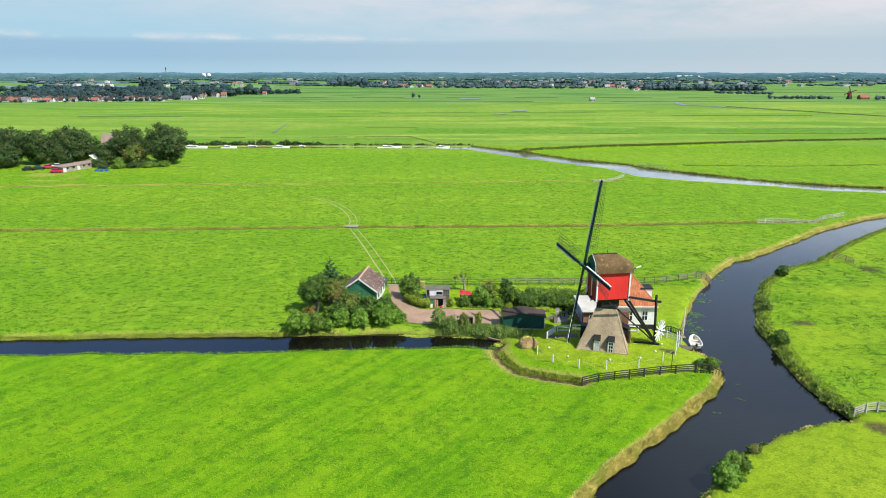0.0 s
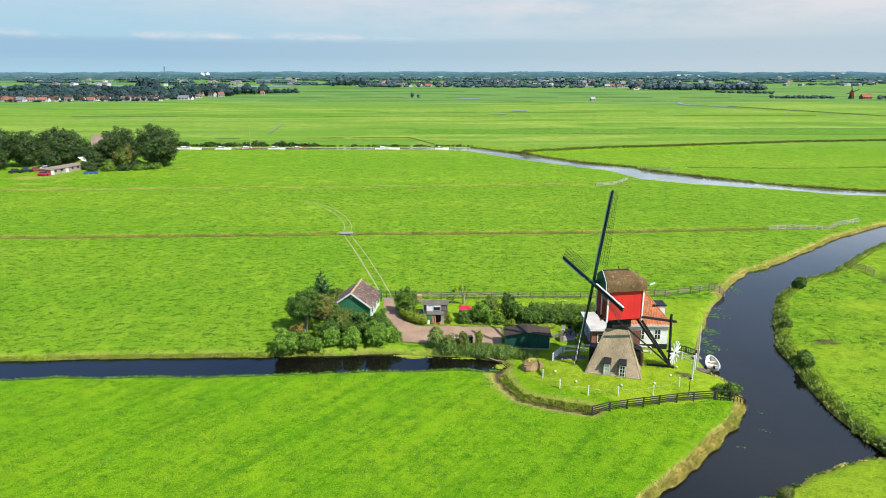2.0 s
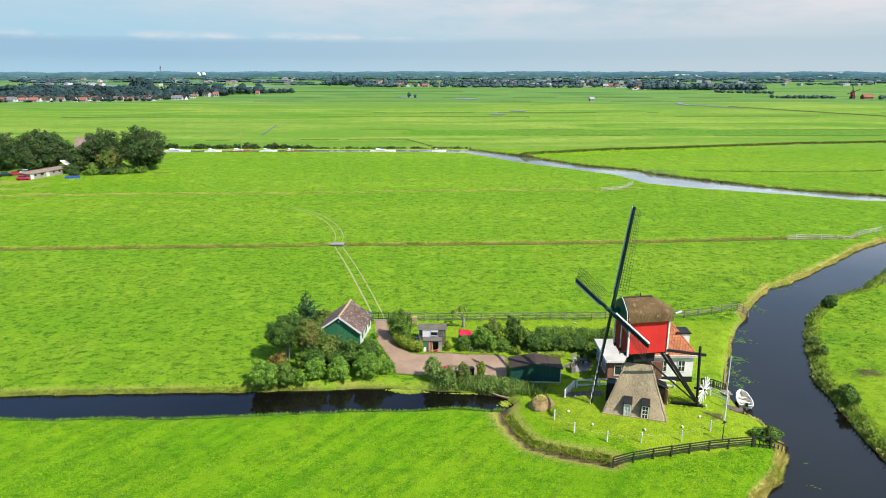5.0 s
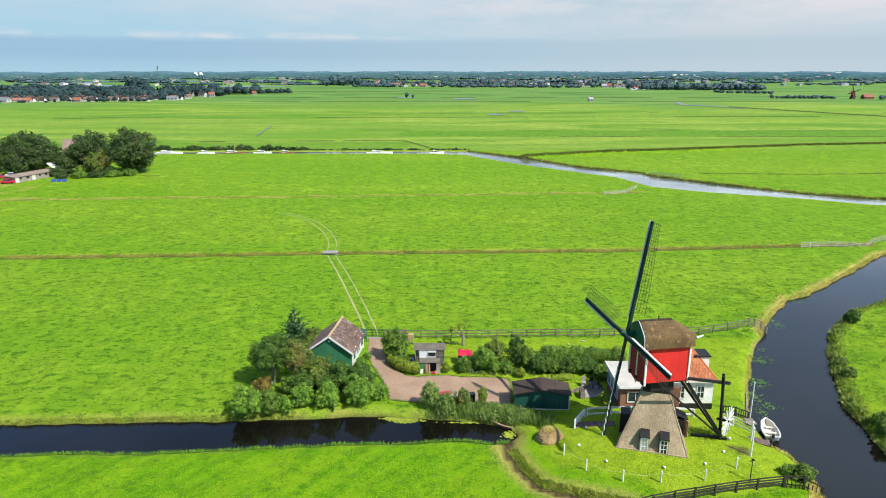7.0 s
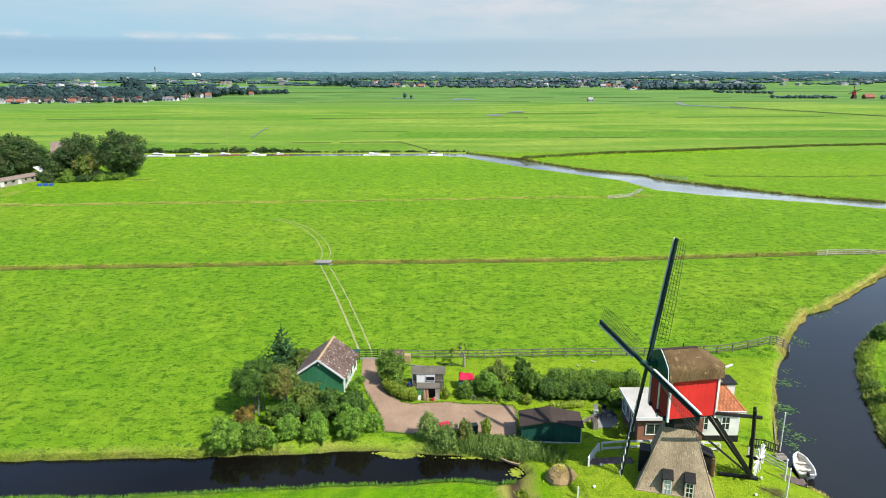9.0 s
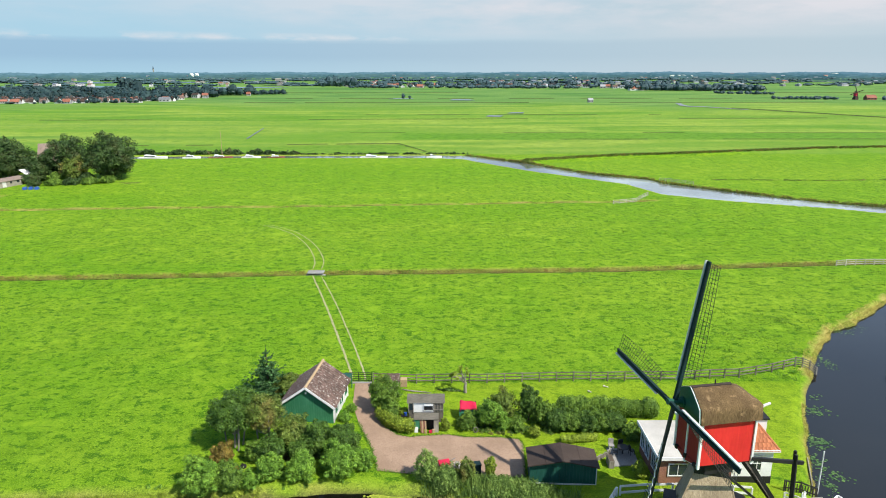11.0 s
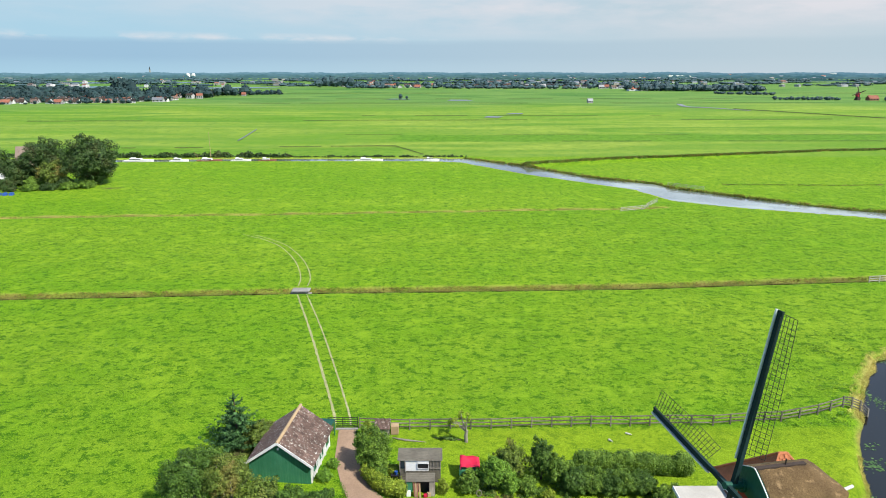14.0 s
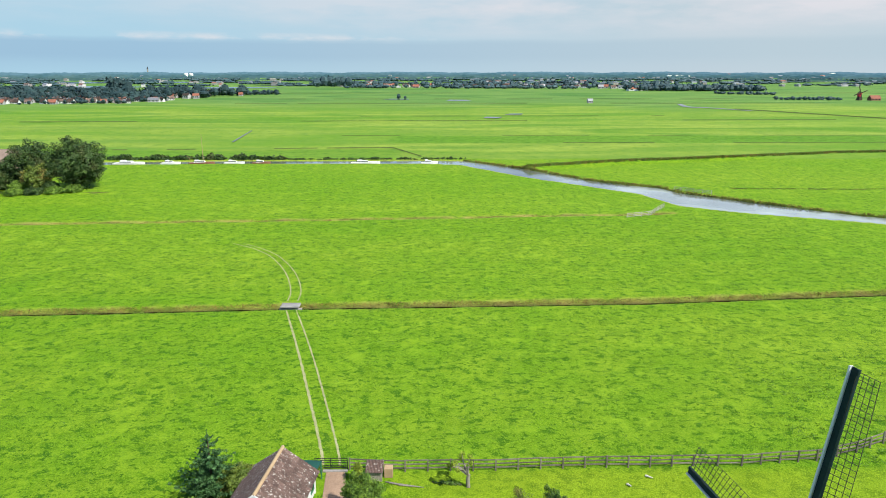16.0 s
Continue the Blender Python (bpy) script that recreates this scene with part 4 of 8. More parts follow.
        stripe = strip([(lead(r, e + 0.10) + w * 0.10, lead(r, e + 0.004) + w * 0.10) for r, e in zip(rr, wide)], w * 0.20)
        if k != 2:
            part("edge_stripe", stripe, WHITE, sail, "white painted edge")
        bars = Geo()
        flare = -0.12 if k % 2 == 0 else 0.26
        nb = 28 if k % 2 == 0 else 22
        for i in range(nb):
            r = 2.2 + (R - 2.3) * i / (nb - 1)
            bars.beam(at(r, -0.05), at(r, 1.22 + flare * (r / R)), 0.024, 0.024, w)
        for s in (0.34, 0.63, 0.93, 1.22):
            for i in range(steps):
                ra, rb = 2.2 + (R - 2.3) * i / steps, 2.2 + (R - 2.3) * (i + 1) / steps
                bars.beam(at(ra, s + s / 1.22 * flare * (ra / R)), at(rb, s + s / 1.22 * flare * (rb / R)), 0.024, 0.022, w)
        part("lattice", bars, LATTICE, sail, "brown wooden lattice")
        if k != 2:
            part("rope", Geo().tube([at(1.2, 0.12, -0.1), at(R * 0.97, 0.06, -0.1)], [0.02, 0.02], 4), LATTICE, sail)
            continue
        rope = Geo().tube([at(R * 0.3 + (R * 0.68) * i / 20, -0.20 + 0.24 * (i % 2), -0.17) for i in range(21)], [0.045] * 21, 5)
        part("furled_cloth", rope, OFFWHITE, sail, "pale furled sailcloth wound along the stock")
    # tail: beams, cross bar, ladder and white winding wheel
    foot = Vector((27.55 - MX, 79.3 - MY, 1.02 - MZ))
    for yy, zz in ((-1.15, 6.35), (1.2, 6.35)):
        s = Vector(loc(2.2, yy, zz))
        part("tail_brace", Geo().beam(s, foot + Vector((-0.1, yy * 0.3, 0.25)), 0.2, 0.24), TAR, mill, "long tarred tail brace")
    s = Vector(loc(-0.6, -2.1, 6.35))
    part("tail_brace", Geo().beam(s, foot + Vector((-0.2, -0.3, 0.3)), 0.18, 0.18), TAR, mill)
    a0, b0 = Vector(loc(2.1, -0.75, 6.7)), foot + Vector((-0.2, -0.62, 0.45))
    a1, b1 = Vector(loc(2.1, 0.55, 6.7)), foot + Vector((-0.2, 0.5, 0.45))
    part("stair_string", Geo().beam(a0, b0, 0.12, 0.28), TAR, mill)
    part("stair_string", Geo().beam(a1, b1, 0.12, 0.28), TAR, mill)
    for k in range(1, 24):
        part("stair_tread", Geo().beam(a0.lerp(b0, k / 24), a1.lerp(b1, k / 24), 0.22, 0.05), GREYWOOD, mill, "worn pale stair tread")
    for dy in (-0.28, 0.28):
        part("tail_post", Geo().beam(foot + Vector((-0.05 + dy * 0.4, dy, -0.1)), foot + Vector((-0.25 + dy * 0.4, dy + 0.25, 6.4)), 0.2, 0.2), TAR, mill, "upright tarred tail post")
    part("cross_bar", Geo().beam(Vector(loc(2.1, -1.7, 6.75)), foot + Vector((0.42, 0.25, 5.55)), 0.2, 0.28), TAR, mill)
    part("ground_sill", Geo().beam(foot + Vector((-2.6, 0.4, -0.05)), foot + Vector((0.5, -0.3, -0.05)), 0.35, 0.3), TAR, mill)
    wheel_c = foot + Vector((0.36, -0.1, 1.78))
    ax = Vector((0.72, -0.68, 0.12)).normalized()
    u = Vector((0, 0, 1))
    t2 = ax.cross(u)
    hubp = part("winding_wheel", Geo().tube([wheel_c - ax * 0.9, wheel_c + ax * 0.25], [0.13, 0.13], 8), TAR, mill, "white spoked winding wheel")
    for k in range(14):
        a = 2 * math.pi * k / 14
        d = u * math.cos(a) + t2 * math.sin(a)
        part("spoke", Geo().beam(wheel_c + ax * 0.15, wheel_c + ax * 0.15 + d * 1.45, 0.08, 0.07, ax, 0.15, 0.06), WHITE, hubp)
    # rear weather vane arm
    part("rear_arm", Geo().tube([Vector(loc(2.0, -0.2, 9.6)), Vector(loc(3.6, -0.2, 10.1))], [0.07, 0.07], 6), MILLGREEN, mill)
    part("rear_arm_tip", Geo().tube([Vector(loc(3.55, -0.2, 10.08)), Vector(loc(4.2, -0.2, 10.28))], [0.10, 0.10], 6), WHITE, mill, "white tip of the rear arm")
    return mill


build_mill()


# ---- farmyard buildings ----
def tiled_slope(parent, name, a, b, c, d, material, tile_w=0.3, tile_h=0.36, lift=0.03):
    """Roof slope a-b along the eave, d-c along the ridge, laid with courses of single tiles."""
    a, b, c, d = (Vector(p) for p in (a, b, c, d))
    nu = max(1, round(((b - a).length + (c - d).length) / 2 / tile_w))
    nv = max(1, round(((d - a).length + (c - b).length) / 2 / tile_h))
    e, up = (b - a).normalized(), (d - a).normalized()
    nn = e.cross(up).normalized()
    up = nn.cross(e)
    w, h = (b - a).length / nu, (d - a).length / nv
    g = Geo()
    s = 3
    for k in range(s):
        x0, x1 = -w / 2 + w * k / s, -w / 2 + w * (k + 1) / s
        z0, z1 = 0.03 * math.cos(math.pi * 2 * k / s), 0.03 * math.cos(math.pi * 2 * (k + 1) / s)
        g.add([(x0, -h * 0.62, z0 + 0.035), (x1, -h * 0.62, z1 + 0.035), (x1, h * 0.5, z1 - 0.005), (x0, h * 0.5, z0 - 0.005),
               (x0, -h * 0.62, z0), (x1, -h * 0.62, z1)], [(0, 1, 2, 3), (4, 5, 1, 0)])
    me = shared(name, g, material)
    rot = Matrix((e, up, nn)).transposed().to_4x4()
    rng = random.Random(nu * 31 + nv)
    for j in range(nv):
        for i in range(nu):
            u, v = (i + 0.5) / nu, (j + 0.5) / nv
            p = a.lerp(b, u).lerp(d.lerp(c, u), v) + nn * (lift + rng.uniform(-0.006, 0.006))
            piece(name, me, parent, Matrix.Translation(p) @ rot)


def hip_tiles(parent, name, a, b, top_a, top_b, material, tile_w=0.34, tile_h=0.38):
    """Pantiles over a hipped slope: courses that shorten towards the ridge."""
    a, b, top_a, top_b = (Vector(p) for p in (a, b, top_a, top_b))
    e = (b - a).normalized()
    nn = e.cross(top_a - a).normalized()
    up = nn.cross(e)
    w, h = tile_w, tile_h
    g = Geo()
    s = 3
    for k in range(s):
        x0, x1 = -w / 2 + w * k / s, -w / 2 + w * (k + 1) / s
        z0, z1 = 0.022 * math.cos(math.pi * 2 * k / s), 0.022 * math.cos(math.pi * 2 * (k + 1) / s)
        g.add([(x0, -h * 0.62, z0 + 0.035), (x1, -h * 0.62, z1 + 0.035), (x1, h * 0.5, z1), (x0, h * 0.5, z0), (x0, -h * 0.62, z0), (x1, -h * 0.62, z1)], [(0, 1, 2, 3), (4, 5, 1, 0)])
    me = shared(name, g, material)
    rot = Matrix((e, up, nn)).transposed().to_4x4()
    rows = int((top_a - a).dot(up) / h)
    for j in range(rows):
        v = (j + 0.5) / rows
        p, q = a.lerp(top_a, v), b.lerp(top_b, v)
        m = int((q - p).length / w)
        for i in range(m):
            u = (i + 0.5) / m
            piece(name, me, parent, Matrix.Translation(p.lerp(q, u) + nn * 0.045) @ rot)


def build_barn():
    # gable apex (-13.2, 97.1), ridge runs back to (-12.5, 103.4)
    barn = thing("barn", -13.2, 97.0, 0, "small green boarded barn with lichened brown tiled gable roof", "barn", rz=-6)
    w, ln, eave, top = 2.75, 6.2, 2.05, 4.0
    wall = Geo().prism([(-w, 0), (w, 0), (w, ln), (-w, ln)], 0, eave)
    part("wall", wall, OFFWHITE, barn, "whitewashed side walls", bevel=0.02)
    n = 22
    for k in range(n):
        x0, x1 = -w + 2 * w * k / n + 0.004, -w + 2 * w * (k + 1) / n - 0.004
        za, zb = (eave + (top - eave) * (1 - abs(x) / w) for x in (x0, x1))
        part("board", Geo().slab([(x0, -0.06, 0.02), (x1, -0.06, 0.02), (x1, -0.06, zb - 0.04), (x0, -0.06, za - 0.04)], 0.05), BARNGREEN, barn)
    part("gable_core", Geo().slab([(-w, -0.005, 0.02), (w, -0.005, 0.02), (w, -0.005, eave - 0.05), (0, -0.005, top - 0.1), (-w, -0.005, eave - 0.05)], 0.05), BARNGREEN, barn)
    back = Geo().add([(-w, ln - 0.1, 0.1), (w, ln - 0.1, 0.1), (w, ln - 0.1, eave), (0, ln - 0.1, top - 0.03), (-w, ln - 0.1, eave)], [(4, 3, 2, 1, 0)])
    back.slab([(w, ln, eave), (-w, ln, eave), (0, ln, top - 0.04)], 0.1)
    part("back_gable", back, BARNGREEN, barn)
    ov = 0.3
    sl = (top - eave) / w
    roof = Geo()
    ex, ez = w + ov, eave - ov * sl
    roof.slab([(ex, -0.3, ez), (ex, ln + 0.2, ez), (0, ln + 0.2, top), (0, -0.3, top)], 0.12)
    roof.slab([(-ex, ln + 0.2, ez), (-ex, -0.3, ez), (0, -0.3, top), (0, ln + 0.2, top)], 0.12)
    part("roof", roof, ROOFTILE, barn, "brown tiled roof spotted with pale lichen")
    barge = Geo()
    for s in (-1, 1):
        barge.beam((s * ex, -0.36, ez), (0, -0.36, top + 0.02), 0.05, 0.22)
    part("barge_board", barge, WHITE, barn, "white bargeboard")
    part("ridge_tile", Geo().tube([(0, -0.34, top + 0.03), (0, ln + 0.25, top + 0.03)], [0.15, 0.15], 8), RIDGE, barn, "pale clay ridge tiles")
    part("lean_to_roof", Geo().slab([(-w + 0.4, ln + 0.22, 2.0), (w + 0.1, ln + 0.22, 2.0), (w + 0.1, ln + 1.9, 1.75), (-w + 0.4, ln + 1.9, 1.75)], 0.1), SHEDGREEN, barn, "dark green lean-to roof at the back")
    for sx in (-w + 0.5, w):
        part("lean_to_post", Geo().beam((sx, ln + 1.8, 0), (sx, ln + 1.8, 1.68), 0.1, 0.1), BARNGREEN, barn)
    for k in range(5):
        part("wall_post", Geo().box((w + 0.04, 0.2 + k * 1.42, eave / 2), (0.09, 0.16, eave)), WHITE, barn)
    for k in range(3):
        root = part("window", Geo().box((w + 0.03, 1.3 + k * 1.9, 1.25), (0.05, 0.75, 0.9)), GLASS, barn)
        fr = Geo()
        for dy in (-0.42, 0.42):
            fr.box((w + 0.06, 1.3 + k * 1.9 + dy, 1.25), (0.07, 0.09, 1.05))
        for dz in (-0.5, 0.5):
            fr.box((w + 0.06, 1.3 + k * 1.9, 1.25 + dz), (0.07, 0.76, 0.09))
        part("window_frame", fr, BARNGREEN, root)
    part("gable_vent", Geo().box((0.0, -0.13, 3.35), (0.16, 0.06, 0.2)), WHITE, barn)
    tiled_slope(barn, "roof_tile", (ex, -0.3, ez), (ex, ln + 0.2, ez), (0, ln + 0.2, top), (0, -0.3, top), ROOFTILE, 0.42, 0.42, 0.015)
    return barn


def build_hut():
    hut = thing("garden_hut", -0.75, 95.0, 0, "white garden hut with grey board roof, open hatch and lean-to store", "hut")
    part("wall", Geo().prism([(-1.95, 1.85), (1.6, 1.85), (1.6, 3.1), (-1.95, 3.1)], 0, 2.3), HUTROOF, hut, "dark weathered side walls")
    for k in range(9):
        y0, y1 = 1.72 + 1.6 * k / 9, 1.72 + 1.6 * (k + 1) / 9 + 0.03
        part("roof_board", Geo().slab([(-2.14, y0, 2.40 + 0.014 * k), (1.75, y0, 2.40 + 0.014 * k), (1.75, y1, 2.41 + 0.014 * k), (-2.14, y1, 2.41 + 0.014 * k)], 0.04), HUTROOF, hut)
    part("fascia", Geo().box((-0.2, 1.74, 2.33), (3.85, 0.05, 0.12)), GREYWOOD, hut, "grey board under the roof edge")
    part("white_panel", Geo().box((-0.44, 1.84, 1.75), (2.02, 0.05, 1.1)), WHITE, hut, "white painted panel")
    part("side_pane", Geo().box((-1.72, 1.82, 1.85), (0.4, 0.05, 0.75)), GLASS, hut)
    part("side_pane_frame", Geo().box((-1.95, 1.8, 1.75), (0.07, 0.08, 1.2)).box((-1.49, 1.8, 1.75), (0.07, 0.08, 1.2)), GREYWOOD, hut)
    # the hatch is no real opening: a black panel paints its inner shade
    hatch = part("hatch", Geo().box((0.06, 1.82, 1.66), (0.92, 0.05, 0.46)), TAR, hut, "serving hatch, its shaded opening a black panel")
    part("hatch_frame", Geo().box((0.06, 1.78, 1.44), (1.0, 0.08, 0.05)).box((-0.42, 1.78, 1.7), (0.05, 0.08, 0.56)).box((0.54, 1.78, 1.7), (0.05, 0.08, 0.56)), OFFWHITE, hatch, "pale hatch frame")
    part("hatch_flap", Geo().slab([(-0.4, 1.72, 1.98), (0.52, 1.72, 1.98), (0.52, 1.8, 2.22), (-0.4, 1.8, 2.22)], 0.03), OFFWHITE, hatch, "raised white flap")
    for x in (0.68, 0.98, 1.28, 1.56):
        part("trellis_slat", Geo().box((x, 1.8, 1.8), (0.05, 0.05, 1.05)), GREYWOOD, hut)
    part("trellis_rail", Geo().box((1.12, 1.77, 1.5), (0.95, 0.04, 0.05)), GREYWOOD, hut)
    for k in range(5):
        y0, y1 = -0.15 + 1.1 * k / 5, -0.15 + 1.1 * (k + 1) / 5 + 0.02
        part("lean_to_board", Geo().slab([(-1.37, y0, 1.5 + 0.022 * k), (1.12, y0, 1.5 + 0.022 * k), (1.12, y1, 1.51 + 0.022 * k), (-1.37, y1, 1.51 + 0.022 * k)], 0.04), HUTROOF, hut)
    part("lean_to_panel", Geo().box((-1.05, -0.02, 0.95), (0.5, 0.07, 1.05)), BARNGREEN, hut, "green lean-to panel")
    part("white_board", Geo().box((-1.12, -0.1, 0.32), (0.36, 0.06, 0.6)), WHITE, hut, "white board leaning at the foot")
    for k, (x, lean, m) in enumerate(((-0.70, 0.12, BRICK), (-0.52, 0.05, RIDGE), (-0.34, -0.04, BRICK), (-0.20, 0.06, RIDGE))):
        part("leaning_plank", Geo().beam((x + lean, -0.2 - 0.03 * k, 0.02), (x, 0.02, 1.42 - 0.05 * k), 0.13, 0.04, (0, 1, 0)), m, hut, "timber leaning in the doorway")
    # black block added for the shade inside the open store
    part("interior_shade", Geo().box((0.2, 0.75, 0.72), (1.6, 0.5, 1.42)), TAR, hut)
    part("store_pillar", Geo().box((0.86, 0.0, 0.74), (0.46, 0.16, 1.46)), GREYWOOD, hut, "grey weathered side board")
    for x in (-1.32, 1.08):
        part("lean_to_wall", Geo().box((x, 0.5, 0.72), (0.07, 1.05, 1.44)), GREYWOOD, hut)
    pile = thing("stacked_crates", 0.1, 94.85, 0.02, "reddish odds and ends piled in the store doorway", "crate")
    part("crate", Geo().box((-0.55, 0.0, 0.13), (0.3, 0.25, 0.26)), CRIMSON, pile, bevel=0.02)
    part("crate", Geo().box((-0.25, 0.06, 0.18), (0.28, 0.25, 0.36), 0.3), RIDGE, pile, bevel=0.02)
    bench = thing("potting_table", -3.15, 96.9, 0, "small dark potting table beside the hut", "table")
    part("tabletop", Geo().box((0, 0, 0.78), (0.7, 0.5, 0.05)), TAR, bench)
    for sx in (-0.3, 0.3):
        for sy in (-0.2, 0.2):
            part("leg", Geo().box((sx, sy, 0.38), (0.05, 0.05, 0.76)), TAR, bench)
    pot = thing("blue_bucket", -3.05, 96.9, 0.805, "blue bucket on the potting table", "bucket")
    part("bucket", Geo().tube([(0, 0, 0), (0, 0, 0.3)], [0.11, 0.15], 10), BLUECOVER, pot)
    part("rim", Geo().tube([(0, 0, 0.3), (0, 0, 0.33)], [0.16, 0.16], 10), BLUECOVER, pot)
    return hut


def build_shed():
    shed = thing("garden_shed", 11.3, 86.3, 0, "dark green boarded shed with low brown felt roof", "shed", rz=-3)
    w, ln, eave, top = 2.9, 2.35, 2.0, 2.55
    n = 20
    for k in range(n):
        x0, x1 = -w + 2 * w * k / n + 0.008, -w + 2 * w * (k + 1) / n - 0.008
        za, zb = (eave + (top - eave) * (1 - abs(x) / w) for x in (x0, x1))
        part("board", Geo().slab([(x0, 0, 0), (x1, 0, 0), (x1, 0, zb - 0.03), (x0, 0, za - 0.03)], 0.06), SHEDGREEN, shed)
    part("wall", Geo().prism([(-w, 0.08), (w, 0.08), (w, ln), (-w, ln)], 0, eave - 0.05), SHEDGREEN, shed)
    sl = (top - eave) / w
    r = Geo()
    ex, ez = w + 0.2, eave - 0.2 * sl
    r.slab([(ex, -0.35, ez), (ex, ln + 0.3, ez), (0, ln + 0.3, top), (0, -0.35, top)], 0.1)
    r.slab([(-ex, ln + 0.3, ez), (-ex, -0.35, ez), (0, -0.35, top), (0, ln + 0.3, top)], 0.1)
    part("roof", r, BITUMEN, shed, "brown bitumen felt roof")
    for k, x in enumerate((-1.5, 1.5)):
        part("felt_seam", Geo().beam((x, -0.34, top - abs(x) * sl + 0.02), (x, ln + 0.29, top - abs(x) * sl + 0.02), 0.05, 0.02), BITUMEN, shed)
    part("corner_post", Geo().box((w - 0.02, -0.05, 0.97), (0.08, 0.08, 1.94)), OFFWHITE, shed, "pale corner post")
    part("door_post", Geo().box((0.1, -0.05, 1.17), (0.05, 0.05, 2.3)), SHEDGREEN, shed)
    part("sill", Geo().box((0, -0.04, 0.08), (2 * w, 0.06, 0.14)), OFFWHITE, shed)
    return shed


def build_house():
    house = thing("mill_house", 25.75, 89.6, 0.45, "white mill house with orange pantiled hip roof and flat-roofed brick wing", "house")
    x0, x1, y0, y1 = -2.3, 3.75, -3.3, 3.7
    eave, top = 3.05, 6.95
    part("wall", Geo().prism([(x0, y0), (x1, y0), (x1, y1), (x0, y1)], -0.5, eave + 0.1), WHITE, house, "whitewashed walls over a dark plinth")
    part("plinth", Geo().prism([(x0 - 0.03, y0 - 0.03), (x1 + 0.03, y0 - 0.03), (x1 + 0.03, y1 + 0.03), (x0 - 0.03, y1 + 0.03)], -0.6, 0.35), TAR, house, "black tarred plinth")
    ov = 0.35
    e = [(x0 - ov, y0 - ov, eave), (x1 + ov, y0 - ov, eave), (x1 + ov, y1 + ov, eave), (x0 - ov, y1 + ov, eave)]
    ra, rb = (0.3, 0.1, top), (0.9, 0.1, top)
    roof = Geo()
    roof.add(e + [ra, rb], [(0, 1, 5, 4), (1, 2, 5), (2, 3, 4, 5), (3, 0, 4), (3, 2, 1, 0)])
    cover = part("roof", roof, ORANGETILE, house, "orange clay pantiles")
    hip_tiles(cover, "pantile", e[0], e[1], ra, rb, ORANGETILE)
    hip_tiles(cover, "pantile", e[1], e[2], rb, rb, ORANGETILE)
    part("eaves_board", Geo().beam(e[0], e[1], 0.12, 0.22).beam(e[1], e[2], 0.12, 0.22).beam(e[2], e[3], 0.12, 0.22).beam(e[3], e[0], 0.12, 0.22), WHITE, house, "white gutter board")
    hips = Geo()
    for a, b in ((e[1], rb), (e[2], rb), (e[0], ra), (e[3], ra), (ra, rb)):
        hips.tube([a, b], [0.12, 0.12], 6)
    part("hip_tile", hips, ORANGETILE, house)
    dorm = part("dormer", Geo().box((2.85, -1.0, 4.35), (1.5, 1.7, 1.5)), WHITE, house, "white box dormer with a dark flat roof")
    part("dormer_roof", Geo().box((2.87, -1.0, 5.16), (1.75, 1.95, 0.14)), TAR, dorm)
    part("dormer_window", Geo().box((3.61, -1.0, 4.4), (0.05, 1.1, 0.8)), GLASS, dorm)
    window_part(house, 2.4, y0 - 0.03, 1.0, 0.75, 1.35, 0, (1, 1))
    window_part(house, 0.3, y0 - 0.03, 1.0, 0.75, 1.35, 0, (1, 1))
    for y in (-1.5, 1.5):
        window_part(house, x1 + 0.03, y, 1.0, 0.9, 1.3, 90, (1, 1))
    # flat-roofed wing on the west side
    part("wing_wall", Geo().prism([(-6.2, -3.7), (-2.35, -3.7), (-2.35, 1.9), (-6.2, 1.9)], -0.5, 2.5), BRICK, house, "brown brick wing")
    part("wing_front", Geo().prism([(-2.34, -3.68), (0.1, -3.68), (0.1, -3.34), (-2.34, -3.34)], -0.5, 2.3), BRICK, house)
    part("wing_roof", Geo().prism([(-6.5, -4.1), (-2.75, -4.1), (-2.75, 2.15), (-6.5, 2.15)], 2.53, 2.73), FLATROOF, house, "pale gravel flat roof")
    part("wing_fascia", Geo().box((-4.62, -4.14, 2.61), (3.75, 0.06, 0.3)).box((-6.53, -1.0, 2.61), (0.06, 6.3, 0.3)), WHITE, house)
    window_part(house, -4.6, -3.73, 0.75, 1.6, 1.1, 0, (1, 0))
    for y in (-1.4, 0.4, 1.8):
        window_part(house, -6.23, y - 0.8, 0.5, 0.95, 1.5, -90, (1, 0))
    return house


build_barn()
build_hut()
build_shed()
build_house()

# brick yard


def build_yard():
    bm = bmesh.new()
    bm.faces.new([bm.verts.new((x, y, 0.05)) for x, y in YARD])
    r = bmesh.ops.extrude_face_region(bm, geom=bm.faces[:])
    for v in r["geom"]:
        if isinstance(v, bmesh.types.BMVert):
            v.co.z -= 0.2
    bmesh.ops.triangulate(bm, faces=bm.faces[:])
    bmesh.ops.recalc_face_normals(bm, faces=bm.faces[:])
    me = bpy.data.meshes.new("yard_paving")
    bm.to_mesh(me)
    bm.free()
    me.materials.append(PAVING)
    return tagged(new("yard_paving", me), "pinkish brick-paved farmyard and drive", "pavement", kind="structure")


build_yard()


# ---- vegetation ----
def quad_mesh(name, v, material):
    """A mesh of loose quads from an array of corners."""
    v = np.asarray(v, np.float32).reshape(-1, 3)
    me = bpy.data.meshes.new(name)
    k = len(v)
    me.vertices.add(k)
    me.vertices.foreach_set("co", v.ravel())
    me.loops.add(k)
    me.loops.foreach_set("vertex_index", np.arange(k, dtype=np.int32))
    me.polygons.add(k // 4)
    me.polygons.foreach_set("loop_start", np.arange(0, k, 4, dtype=np.int32))
    me.materials.append(material)
    me.update()
    me.validate()
    return me


